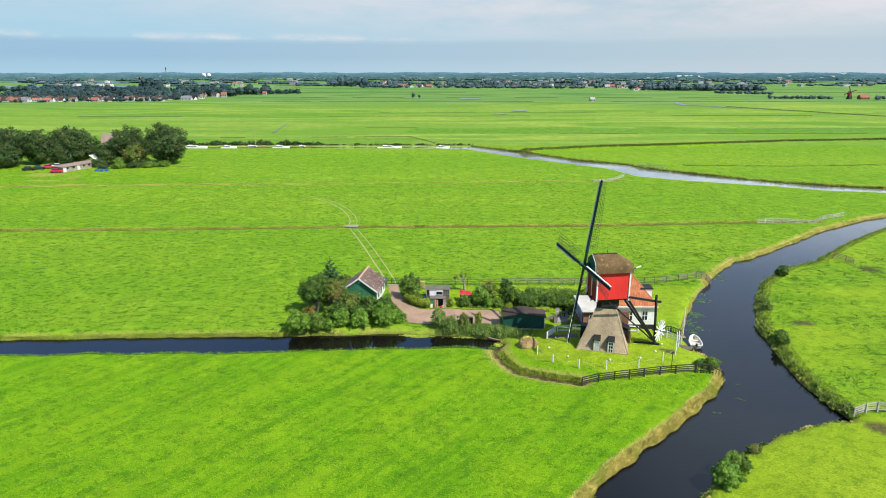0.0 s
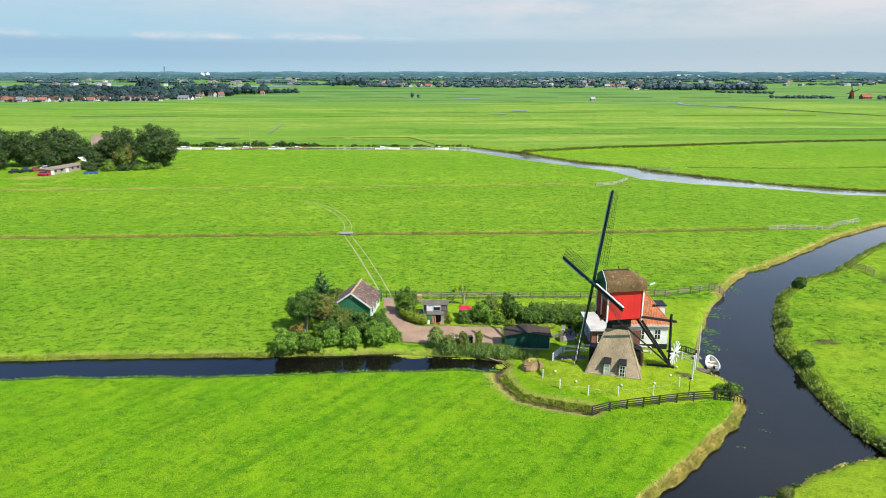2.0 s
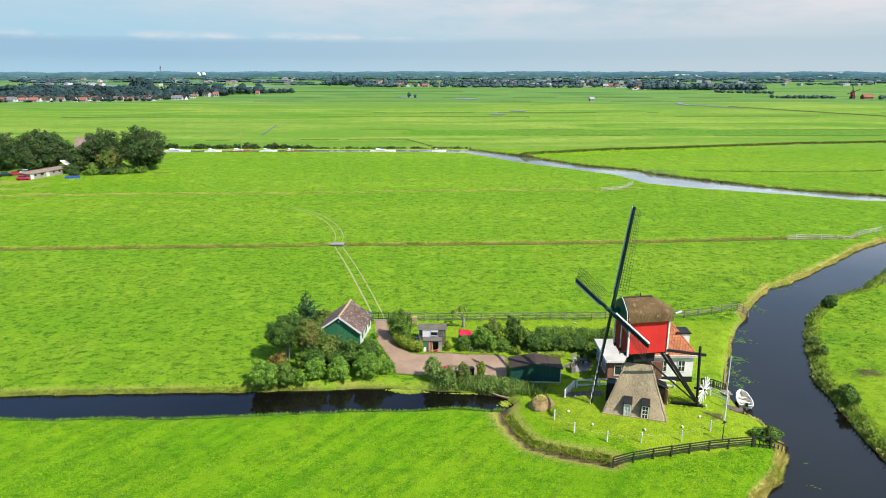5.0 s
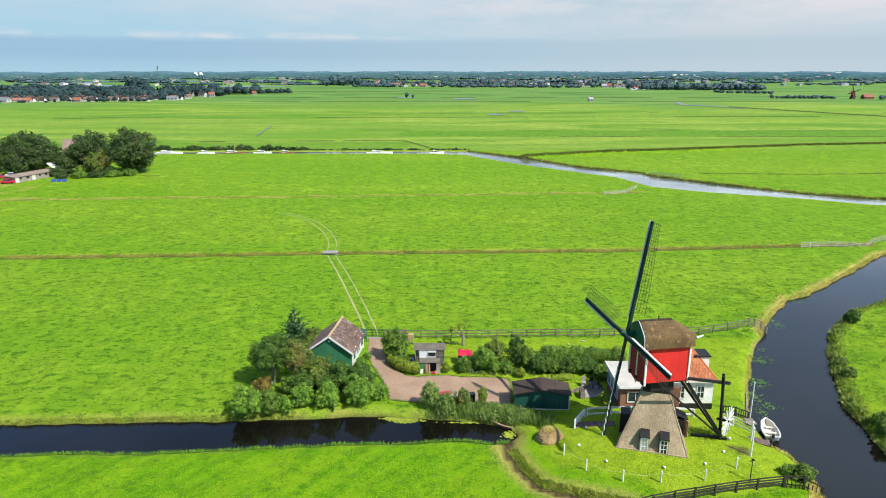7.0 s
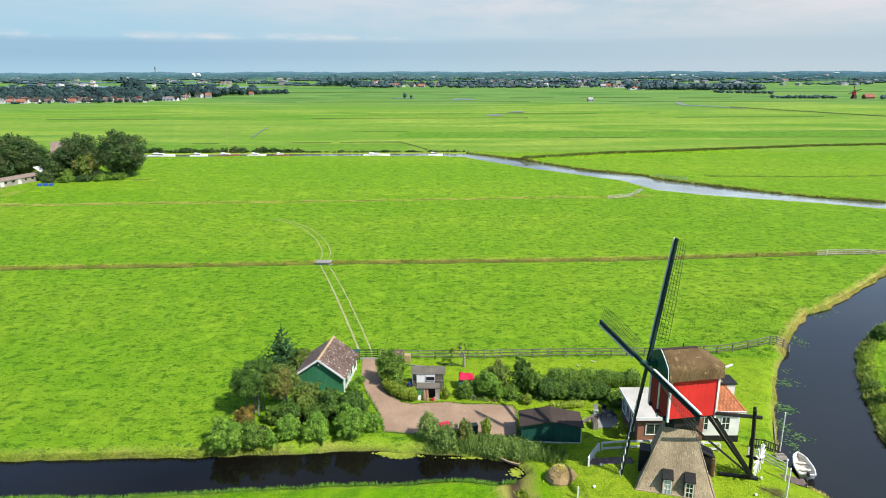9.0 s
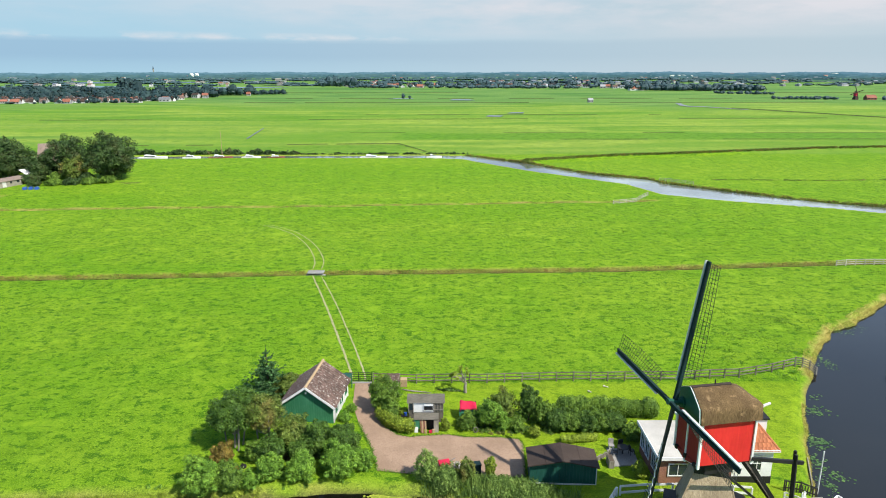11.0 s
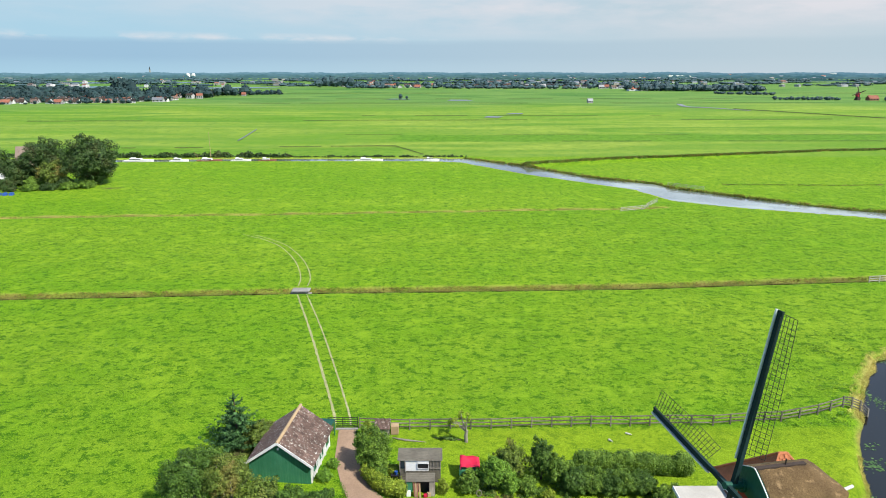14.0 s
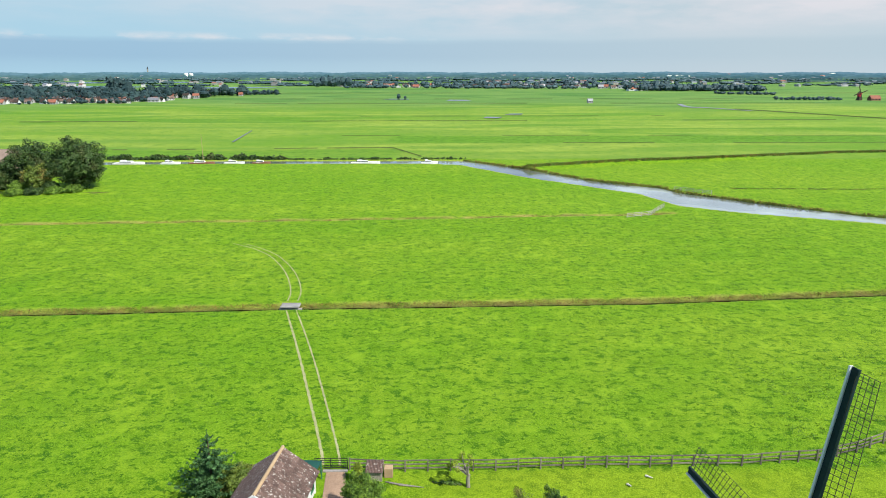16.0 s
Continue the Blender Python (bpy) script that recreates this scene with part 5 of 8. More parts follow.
def leaf_quads(blobs, n, size, rng, inner=0.72, scatter=0.6):
    """Leaves scattered in the outer shells of a set of ellipsoids."""
    b = np.array(blobs, float)
    area = (b[:, 3] * b[:, 5] + b[:, 3] * b[:, 4])
    pick = rng.choice(len(b), n, p=area / area.sum())
    d = rng.normal(size=(n, 3))
    d /= np.linalg.norm(d, axis=1)[:, None]
    rad = rng.uniform(inner, 1.06, n)[:, None]
    c = b[pick, :3] + d * b[pick, 3:6] * rad
    nrm = d + rng.normal(scale=scatter * 1.05, size=(n, 3)) + np.array([0, 0, 0.35])
    nrm /= np.linalg.norm(nrm, axis=1)[:, None]
    a = np.cross(nrm, rng.normal(size=(n, 3)))
    a /= np.linalg.norm(a, axis=1)[:, None]
    t = np.cross(nrm, a)
    s = size * rng.uniform(0.55, 1.25, n)[:, None]
    a, t = a * s * 0.5, t * s * 0.36
    keep = c[:, 2] > 0.02
    q = np.stack([c - a, c + t * 0.9 - nrm * s * 0.08, c + a, c - t * 0.9 - nrm * s * 0.08], 1)
    return q[keep]


def crown_quads(r, z0, z1, leaf, rng, density=1.0, lobes=9, rugged=0.10):
    """A full uneven crown: sprays of small leaves over a dim inside of larger ones."""
    h = z1 - z0
    env = np.array([r, r, h * 0.52])
    mid = np.array([0.0, 0.0, z0 + h * 0.47])
    blobs = []
    k = int(lobes * 8)
    for i in range(k):
        cz = 1 - 2 * (i + 0.5) / k
        a = 2.39996 * i + rng.uniform(-0.6, 0.6)
        e = math.sqrt(max(0.0, 1 - cz * cz))
        u = np.array([e * math.cos(a), e * math.sin(a), cz]) * rng.uniform(0.62, 0.96)
        if cz < -0.55:
            u = u * np.array([0.8, 0.8, 0.9])
        s = rng.uniform(0.09, 0.26)
        p = mid + u * env
        blobs.append((*p, r * s, r * s, max(r, h * 0.5) * s * rng.uniform(0.6, 0.9)))
    a = r * h * 0.5
    area = 4 * math.pi * ((r ** 3.2 + 2 * a ** 1.6) / 3) ** 0.625
    n = int(density * 2.6 * area / (leaf * leaf * 0.36))
    inside = leaf_quads([(*mid, r * 0.74, r * 0.74, h * 0.40)], max(420, int(area * 46 / (r * r))), r * 0.2, rng, 0.4, 0.35)
    sprays = leaf_quads(blobs, int(n * 0.82), leaf, rng, 0.45, 0.42)
    skin = leaf_quads([(*mid, r * 0.84, r * 0.84, h * 0.44)], int(n * 0.26), leaf, rng, 0.72, 0.45)
    q = np.concatenate([inside, sprays, skin])
    c = q.mean(1) - mid
    u = c / (np.linalg.norm(c / env, axis=1)[:, None] + 1e-6) / env
    bulge = np.zeros(len(q))
    for _ in range(6):
        bulge += np.sin(u @ rng.normal(scale=3.2, size=3) + rng.uniform(0, 6.28))
    grow = 1 + rugged * bulge / 2.2
    q = q + (c * (grow - 1)[:, None])[:, None, :]
    return q[q[:, :, 2].min(1) > -0.3], blobs


def lump_quads(blobs, k=0.8, rings=6, segs=9):
    """Closed inner bodies that stop light passing straight through a crown."""
    out = []
    for cx, cy, cz, rx, ry, rz in blobs:
        for i in range(rings):
            for j in range(segs):
                q = []
                for di, dj in ((0, 0), (1, 0), (1, 1), (0, 1)):
                    th, ph = math.pi * (i + di) / rings, 2 * math.pi * (j + dj) / segs
                    q.append((cx + rx * k * math.sin(th) * math.cos(ph), cy + ry * k * math.sin(th) * math.sin(ph), max(0.0, cz + rz * k * math.cos(th))))
                out.append(q[::-1])
    return np.array(out)


def shrub(x, y, r, h, mat=None, label="rounded green garden shrub", leaf=0.27, seed=0, lobes=6, group="", name="shrub", density=1.0, z=None):
    rng = np.random.RandomState(seed + int(abs(x) * 37 + abs(y) * 11))
    root = thing(name, x, y, land_z(x, y) - 0.03 if z is None else z, label, "shrub", group)
    q, blobs = crown_quads(r, -0.1 * h, h, leaf * 0.60, rng, density, lobes)
    ob = new("crown", quad_mesh("crown", q, mat or LEAF_MID))
    ob.parent = root
    stems = Geo()
    for k in range(4):
        a = rng.uniform(0, 6.28)
        stems.tube([(0.12 * math.cos(a), 0.12 * math.sin(a), -0.1), (r * 0.3 * math.cos(a), r * 0.3 * math.sin(a), h * 0.55)], [0.05, 0.02], 5)
    part("stem", stems, BARK, root)
    return root


def tree(x, y, r, h, mat, label, clear=0.2, leaf=0.4, lobes=9, seed=0, group="", density=1.0, trunk=0.2, stems=0):
    """Tapered trunk, limbs and a lobed crown of separate leaves."""
    rng = np.random.RandomState(seed + int(abs(x) * 37 + abs(y) * 11))
    root = thing("tree", x, y, land_z(x, y) - 0.05, label, "tree", group)
    q, blobs = crown_quads(r, h * clear, h, leaf * (0.58 if leaf < 0.5 else 0.85), rng, density, lobes, 0.13 if leaf < 0.5 else 0.06)
    g = Geo()
    g.tube([(0, 0, -0.1), (0.05 * r, 0, h * 0.3), (0.02, 0.04 * r, h * 0.75)], [trunk, trunk * 0.75, trunk * 0.25], 7)
    for k in range(stems):
        a = 2.4 * k + 0.6
        x0, y0, x1, y1 = (0.32 * r * math.cos(a), 0.32 * r * math.sin(a), 0.5 * r * math.cos(a), 0.5 * r * math.sin(a))
        g.tube([(x0, y0, -0.1), ((x0 + x1) / 2 + 0.1, (y0 + y1) / 2, h * 0.3), (x1, y1, h * 0.7)], [trunk * 0.7, trunk * 0.6, trunk * 0.2], 6)
    for b in blobs[::3]:
        g.tube([(0.03 * r, 0, h * max(0.12, clear * 0.7)), (b[0] * 0.5, b[1] * 0.5, b[2] * 0.72), (b[0] * 0.9, b[1] * 0.9, b[2])], [trunk * 0.45, trunk * 0.28, 0.03], 5)
    part("trunk", g, GREYWOOD if stems else BARK, root)
    ob = new("crown", quad_mesh("crown", q, mat))
    ob.parent = root
    return root


def conifer(x, y, r, h, label, seed=0):
    rng = np.random.RandomState(seed)
    root = thing("conifer", x, y, land_z(x, y) - 0.05, label, "tree")
    part("trunk", Geo().tube([(0, 0, -0.1), (0, 0, h * 0.95)], [0.17, 0.03], 7), BARK, root)
    blobs = []
    tiers = 13
    for k in range(tiers):
        t = k / (tiers - 1)
        rr = r * (1 - t) ** 0.75 + 0.10
        m = max(3, int(10 * (1 - t)))
        for j in range(m):
            a = 2 * math.pi * (j + 0.5 * (k % 2)) / m + rng.uniform(-0.3, 0.3)
            reach = rr * rng.uniform(0.62, 1.12)
            z0 = h * (0.14 + 0.80 * t) + rng.uniform(-0.12, 0.12)
            for f in (0.34, 0.5, 0.66, 0.82, 0.98):
                side = 0.10 * reach * math.sin(5 * f + j)
                s = 0.07 + 0.20 * reach * (1.12 - f) ** 0.8
                blobs.append((reach * f * math.cos(a) - side * math.sin(a), reach * f * math.sin(a) + side * math.cos(a), z0 - 0.16 * f * reach + 0.34 * reach * f ** 3, s, s, 0.06 + 0.30 * s))
    for f in (0.9, 0.94, 0.98, 1.02):
        blobs.append((0, 0, h * f, 0.16 * (1.1 - f) + 0.05, 0.16 * (1.1 - f) + 0.05, 0.14))
    q = np.concatenate([leaf_quads([(0, 0, h * 0.42, r * 0.42, r * 0.42, h * 0.34)], 160, 0.4, rng, 0.3), leaf_quads(blobs, 22000, 0.15, rng, 0.2, 0.7)])
    ob = new("crown", quad_mesh("crown", q, NEEDLE))
    ob.parent = root
    return root


def hedge(name, line, width, h, mat, label, leaf=0.2, seed=1, lumpy=0.12):
    """A clipped hedge along a line, one mesh of leaves over a closed body."""
    rng = np.random.RandomState(seed)
    blobs = []
    for (x0, y0), (x1, y1) in zip(line[:-1], line[1:]):
        m = max(1, int(math.hypot(x1 - x0, y1 - y0) / (width * 0.26)))
        for k in range(m + 1):
            t = k / m
            x, y = x0 + (x1 - x0) * t, y0 + (y1 - y0) * t
            s = 1 + rng.uniform(-lumpy, lumpy)
            blobs.append((x, y, h * 0.5 * s, width * 0.56 * s, width * 0.56 * s, h * 0.54 * s))
    cx, cy = line[0]
    rel = [(b[0] - cx, b[1] - cy, *b[2:]) for b in blobs]
    root = thing(name, cx, cy, land_z(cx, cy) - 0.02, label, "hedge")
    n = int(len(rel) * 150 * h * width / (leaf / 0.2) ** 2 / 1.2)
    q = np.concatenate([lump_quads(rel, 0.84, 5, 8), leaf_quads(rel, n, leaf, rng, 0.85)])
    ob = new("foliage", quad_mesh("foliage", q, mat))
    ob.parent = root
    return root


def blades(points, h, w, rng, lean=0.35):
    """Upright grass or reed blades at points (x, y, z), one bent quad each."""
    p = np.asarray(points, float)
    n = len(p)
    a = rng.uniform(0, 2 * math.pi, n)
    side = np.stack([np.cos(a), np.sin(a), np.zeros(n)], 1) * (w * rng.uniform(0.6, 1.3, n))[:, None] * 0.5
    b = rng.uniform(0, 2 * math.pi, n)
    hh = h * rng.uniform(0.55, 1.2, n)
    top = p + np.stack([np.cos(b) * lean * hh, np.sin(b) * lean * hh, hh], 1)
    return np.stack([p - side, p + side, top + side * 0.25, top - side * 0.25], 1)


def along(line, n, lo, hi, rng):
    """Random points beside a line, between two sideways offsets to its left."""
    seg = np.array([math.hypot(b[0] - a[0], b[1] - a[1]) for a, b in zip(line[:-1], line[1:])])
    k = rng.choice(len(seg), n, p=seg / seg.sum())
    t = rng.uniform(0, 1, n)
    L = np.array(line, float)
    p = L[k] + (L[k + 1] - L[k]) * t[:, None]
    d = (L[k + 1] - L[k]) / seg[k][:, None]
    off = rng.uniform(lo, hi, n)
    return p + np.stack([-d[:, 1], d[:, 0]], 1) * off[:, None]


def on_land(xy, lowest=-0.75):
    h = land_fields(xy[:, 0], xy[:, 1])[0]
    ok = h > lowest
    return np.column_stack([xy[ok], h[ok]])


def growth(name, pts, h, w, mat, label, category, seed, lean=0.35):
    ob = new(name, quad_mesh(name, blades(pts, h, w, np.random.RandomState(seed), lean), mat))
    return tagged(ob, label, category, kind="stuff")


# shrubs in front of the barn, along the canal
for k, (x, y, r, h) in enumerate(((-20.2, 85.9, 2.0, 3.0), (-17.9, 86.2, 1.5, 2.5), (-16.3, 86.2, 1.0, 1.6), (-14.6, 87.3, 1.4, 2.6), (-11.8, 87.3, 1.5, 2.7), (-8.5, 88.0, 1.9, 3.1))):
    shrub(x, y, r, h, LEAF_BRIGHT if k != 1 else LEAF_MID, "rounded green shrub on the canal bank", 0.23, k, 7, "shrubs on the canal bank")
shrub(-6.4, 88.9, 1.1, 2.0, LEAF_BRIGHT, "small fresh-green shrub at the edge of the yard", 0.22, 9)
# taller mixed planting behind them
tree(-19.3, 92.3, 2.45, 6.0, LEAF_DARK, "dark green broad-leaved tree with several pale stems", 0.33, 0.25, 10, 3, density=0.8, trunk=0.13, stems=4)
shrub(-16.6, 90.2, 1.2, 2.2, LEAF_MID, "loose green undergrowth shrub between the trees", 0.24, 35, 7)
tree(-16.4, 92.6, 2.2, 5.4, LEAF_WARM, "birch-like tree with rusty thin foliage", 0.36, 0.23, 9, 5, density=0.5, trunk=0.13, stems=4)
shrub(-13.6, 92.4, 1.9, 3.6, LEAF_WARM, "loose shrub with rusty green leaves", 0.26, 11, 8)
shrub(-11.2, 91.8, 1.7, 3.2, LEAF_DARK, "dark green shrub before the barn gable", 0.25, 12, 8)
shrub(-8.8, 91.6, 1.8, 3.0, LEAF_DARK, "spreading dark green shrub by the drive", 0.25, 13, 8)
shrub(-15.2, 90.0, 1.5, 2.6, LEAF_DARK, "dark undergrowth shrub between the trees", 0.25, 14, 7)
shrub(-12.6, 90.0, 1.3, 2.2, LEAF_DARK, "dark undergrowth shrub between the trees", 0.25, 15, 7)
shrub(-19.6, 89.7, 1.15, 2.1, RUSH, "heap of dry rusty grass and twigs", 0.2, 16, 6)
for x, y, w, h, m, words in ((-18.6, 88.9, 0.5, 0.35, TEALBAG, "teal plastic bag on the garden heap"), (-18.0, 88.6, 0.4, 0.3, CRIMSON, "small red bag beside the garden heap"), (-17.5, 88.9, 0.6, 0.3, TAR, "dark plastic bag beside the garden heap")):
    bag = thing("garden_bag", x, y, land_z(x, y), words, "bag", "bags by the garden heap", x * 50)
    part("sack", Geo().tube([(0, 0, 0), (0.02, 0, h * 0.5), (0, 0.03, h * 0.85), (0, 0, h)], [w * 0.5, w * 0.55, w * 0.36, w * 0.1], 9), m, bag, smooth=True)
    part("neck", Geo().tube([(0, 0, h), (0.05, 0, h + 0.1)], [w * 0.1, w * 0.16], 7), m, bag)
shrub(-19.8, 97.4, 1.7, 2.9, LEAF_MID, "loose green shrub beside the barn", 0.27, 17, 8)
shrub(-17.3, 96.8, 1.3, 2.5, LEAF_WARM, "rusty green shrub beside the barn", 0.27, 18, 8)
shrub(-16.4, 102.8, 1.6, 3.0, LEAF_WARM, "reddish green shrub behind the barn", 0.27, 19, 7)
conifer(-18.7, 102.9, 3.0, 5.8, "dark blue-green conifer behind the barn", 4)
shrub(-9.4, 97.3, 0.75, 1.1, LEAF_BRIGHT, "low green plants along the barn wall", 0.2, 20, 5)
shrub(-8.9, 99.3, 0.6, 0.9, LEAF_BRIGHT, "low green plants along the barn wall", 0.2, 21, 5)
shrub(-10.3, 105.6, 0.8, 1.3, LEAF_MID, "scrubby growth beside the field gate", 0.22, 22, 5)
# beside the drive and round the hut
tree(-5.3, 99.2, 1.75, 4.2, LEAF_MID, "light green loose tree beside the drive", 0.1, 0.24, 9, 7, density=0.75, trunk=0.12)
shrub(-4.7, 97.6, 1.2, 2.2, LEAF_MID, "green shrub behind the clipped hedge", 0.22, 23, 6)
hedge("clipped_hedge", [(-5.7, 97.6), (-4.7, 96.2), (-3.5, 95.2), (-2.6, 95.0)], 1.15, 1.45, LEAF_YELLOW, "yellow-green clipped hedge curving round the yard", 0.16, 2)
hedge("clipped_hedge", [(-4.2, 97.9), (-2.6, 97.3)], 0.9, 1.3, LEAF_YELLOW, "yellow-green clipped hedge beside the hut", 0.16, 3)
shrub(1.0, 95.4, 0.55, 1.5, LEAF_YELLOW, "yellow-green clipped shrub at the hut", 0.16, 24, 4)
shrub(-6.3, 104.2, 0.55, 2.1, LEAF_YELLOW, "upright yellow-green column shrub near the field fence", 0.16, 25, 5)
shrub(3.4, 96.0, 1.2, 1.8, LEAF_MID, "green shrub below the tarpaulin shelter", 0.22, 26, 6)
tree(5.6, 96.1, 1.5, 3.2, LEAF_BRIGHT, "small bright green fruit tree", 0.12, 0.25, 9, 8, density=0.9, trunk=0.1)
tree(7.1, 97.4, 1.6, 3.5, LEAF_WARM, "small tree with grey-green leaves", 0.12, 0.25, 8, 9, density=0.7, trunk=0.1)
shrub(6.9, 95.6, 0.9, 1.7, LEAF_BRIGHT, "pale flowering garden shrub", 0.2, 27, 6)
shrub(8.3, 95.5, 0.9, 1.5, LEAF_MID, "green shrub at the yard's edge", 0.22, 28, 6)
tree(9.7, 97.3, 1.15, 4.1, LEAF_DARK, "dark upright evergreen in the garden", 0.05, 0.22, 7, 10, density=0.9, trunk=0.1)
shrub(11.2, 96.9, 1.3, 2.7, LEAF_MID, "tall green garden shrub", 0.24, 29, 7)
shrub(9.9, 94.1, 0.65, 1.3, LEAF_YELLOW, "small yellow-green shrub beside the shed", 0.18, 30, 5)
for k, x in enumerate((12.4, 13.9, 15.3, 16.7, 18.0)):
    shrub(x, 95.6 + 0.25 * (k % 2), 1.45, 2.3 - 0.06 * k, LEAF_MID if k % 2 else LEAF_DARK, "glossy dark laurel in the garden hedge", 0.2, 40 + k, 7, "laurels in the garden hedge")
hedge("garden_hedge", [(13.2, 98.4), (17.0, 98.4), (22.8, 97.8)], 1.3, 2.0, LEAF_MID, "tall green garden hedge behind the laurels", 0.15, 5, 0.14)
hedge("garden_hedge", [(12.6, 93.0), (15.6, 93.4)], 0.8, 0.8, LEAF_YELLOW, "low yellow-green hedge behind the shed", 0.14, 6)
shrub(18.4, 87.2, 0.8, 1.9, LEAF_YELLOW, "yellowish climbing shrub at the brick wing", 0.2, 33, 6)
shrub(19.6, 93.6, 1.2, 2.0, LEAF_MID, "green shrub behind the flat-roofed wing", 0.24, 34, 6)
# canal bank in front of the yard: willow scrub and reeds
shrub(-0.6, 87.0, 1.2, 3.1, WILLOW, "grey-green willow scrub on the canal bank", 0.2, 50, 9, density=0.5)
shrub(1.0, 86.4, 1.15, 2.2, WILLOW, "grey-green willow scrub on the canal bank", 0.2, 51, 8, density=0.5)
shrub(2.9, 87.0, 0.95, 2.4, LEAF_WARM, "thin reddish-green shrub on the canal bank", 0.2, 52, 7, density=0.55)
shrub(5.0, 87.2, 0.55, 2.5, LEAF_YELLOW, "upright yellow-green column shrub in the yard", 0.16, 53, 5)
# river banks
shrub(25.3, 50.6, 1.5, 2.2, LEAF_BRIGHT, "large green shrub on the river bank", 0.24, 60, 8)
shrub(27.0, 52.6, 1.3, 1.9, LEAF_MID, "large green shrub on the river bank", 0.24, 61, 8)
shrub(30.0, 55.7, 0.7, 1.0, LEAF_WARM, "thin dry shrub on the river bank", 0.2, 62, 6)
shrub(45.1, 81.5, 1.1, 1.9, LEAF_MID, "dark green shrub above the river", 0.22, 63, 7)
shrub(46.0, 83.6, 0.9, 1.4, LEAF_MID, "dark green shrub above the river", 0.22, 64, 7)
shrub(59.8, 112.0, 1.2, 1.9, LEAF_DARK, "dark green shrub above the river", 0.24, 65, 7)
shrub(50.0, 97.6, 0.8, 1.1, REED, "reedy scrub above the river", 0.22, 66, 7)
shrub(49.2, 94.5, 0.9, 1.2, REED, "reedy scrub above the river", 0.22, 67, 7)
shrub(43.6, 63.6, 0.9, 1.4, REED, "reedy scrub beside the field gate", 0.22, 68, 7)
shrub(32.9, 74.0, 1.05, 1.5, LEAF_MID, "green shrub at the corner of the mill lawn", 0.2, 69, 7)
shrub(31.9, 74.6, 0.8, 1.0, LEAF_BRIGHT, "green shrub at the corner of the mill lawn", 0.2, 70, 6)

# grasses and reeds
rs = np.random.RandomState(11)


def patchy(xy, s, seed, floor):
    """Keeps points where an irregular field is high, so that growth comes in clumps."""
    return xy[wobble(xy[:, 0], xy[:, 1], s, seed) > floor]


growth("bank_grass", on_land(along(RIVER_WEST[4:15], 11000, -0.35, 0.6, rs), -0.72), 0.24, 0.06, STRAW, "straw-coloured tall grass along the river bank", "grass", 1, 0.8)
growth("bank_grass", on_land(along(RIVER_WEST[15:18], 2600, -0.3, 0.25, rs), -0.72), 0.18, 0.05, STRAW, "short dry grass where the lawn meets the river", "grass", 16, 0.9)
growth("bank_grass", on_land(along(RIVER_WEST[18:28], 13000, -0.35, 0.5, rs), -0.72), 0.22, 0.05, STRAW, "straw-coloured tall grass along the far river bank", "grass", 17, 0.8)
growth("bank_grass", on_land(patchy(along(RIVER_WEST[18:29], 9000, 0.4, 1.5, rs), 4, 40, -0.1)), 0.16, 0.05, STRAW, "dry yellow grass behind the river bank", "grass", 2, 1.0)


def scrub_strip(name, line, lo, hi, n, r0, r1, leaf, mat, label, seed, floor=-2.0, z0=-0.75, squash=0.85):
    """Low mixed scrub along a line: many small leafy mounds of uneven size."""
    r = np.random.RandomState(seed)
    p = on_land(patchy(along(line, n, lo, hi, r), 5, seed, floor), z0)
    s = r.uniform(r0, r1, len(p)) * (0.75 + 0.35 * np.clip(wobble(p[:, 0], p[:, 1], 7, seed + 3), -1, 1))
    blobs = np.column_stack([p[:, 0], p[:, 1], p[:, 2] - 0.05 + s * 0.4, s, s, s * squash])
    m = int((s ** 2).sum() * 12.6 * 0.7 / (leaf * leaf * 0.36))
    q = leaf_quads([tuple(b[:2]) + (b[2] + 5,) + tuple(b[3:]) for b in blobs], m, leaf, r, 0.45, 0.7)
    q[:, :, 2] -= 5
    return tagged(new(name, quad_mesh(name, q, mat)), label, "scrub", kind="stuff")


scrub_strip("garden_undergrowth", [(2.8, 95.6), (7.0, 94.9), (12.0, 94.9)], -0.2, 1.0, 70, 0.25, 0.5, 0.15, LEAF_DARK, "dark undergrowth below the garden shrubs", 84, -0.9)
scrub_strip("garden_undergrowth", [(2.8, 95.4), (7.0, 94.7), (12.0, 94.6)], -0.3, 0.6, 50, 0.15, 0.35, 0.12, LEAF_WARM, "mixed low plants along the yard", 85, -0.7)
scrub_strip("bank_scrub", RIVER_EAST[3:19], 0.1, 1.2, 60, 0.18, 0.55, 0.16, LEAF_BRIGHT, "low green scrub along the river bank", 70, -0.6)
scrub_strip("bank_scrub", RIVER_EAST[3:19], 0.0, 1.2, 150, 0.14, 0.36, 0.13, LEAF_YELLOW, "yellowish scrub along the river bank", 79, -0.9)
scrub_strip("bank_scrub", RIVER_EAST[3:19], -0.2, 0.4, 120, 0.16, 0.40, 0.16, REED, "mixed green and brown reedy scrub along the river bank", 71, -1.2)
scrub_strip("bank_scrub", RIVER_EAST[9:19], -0.15, 0.3, 200, 0.12, 0.34, 0.15, STRAW, "dry yellow growth at the water's edge", 72, -0.2)
scrub_strip("bank_scrub", [(0.5, 85.9), (3.4, 85.5), (7.4, 84.6), (10.4, 83.8)], -0.2, 1.6, 120, 0.4, 0.95, 0.17, WILLOW, "grey-green willow and reed scrub below the yard", 73)
scrub_strip("bank_scrub", [(5.5, 86.6), (8.8, 85.6), (11.0, 84.6)], -0.3, 0.6, 50, 0.3, 0.55, 0.17, LEAF_MID, "green scrub below the garden shed", 74)
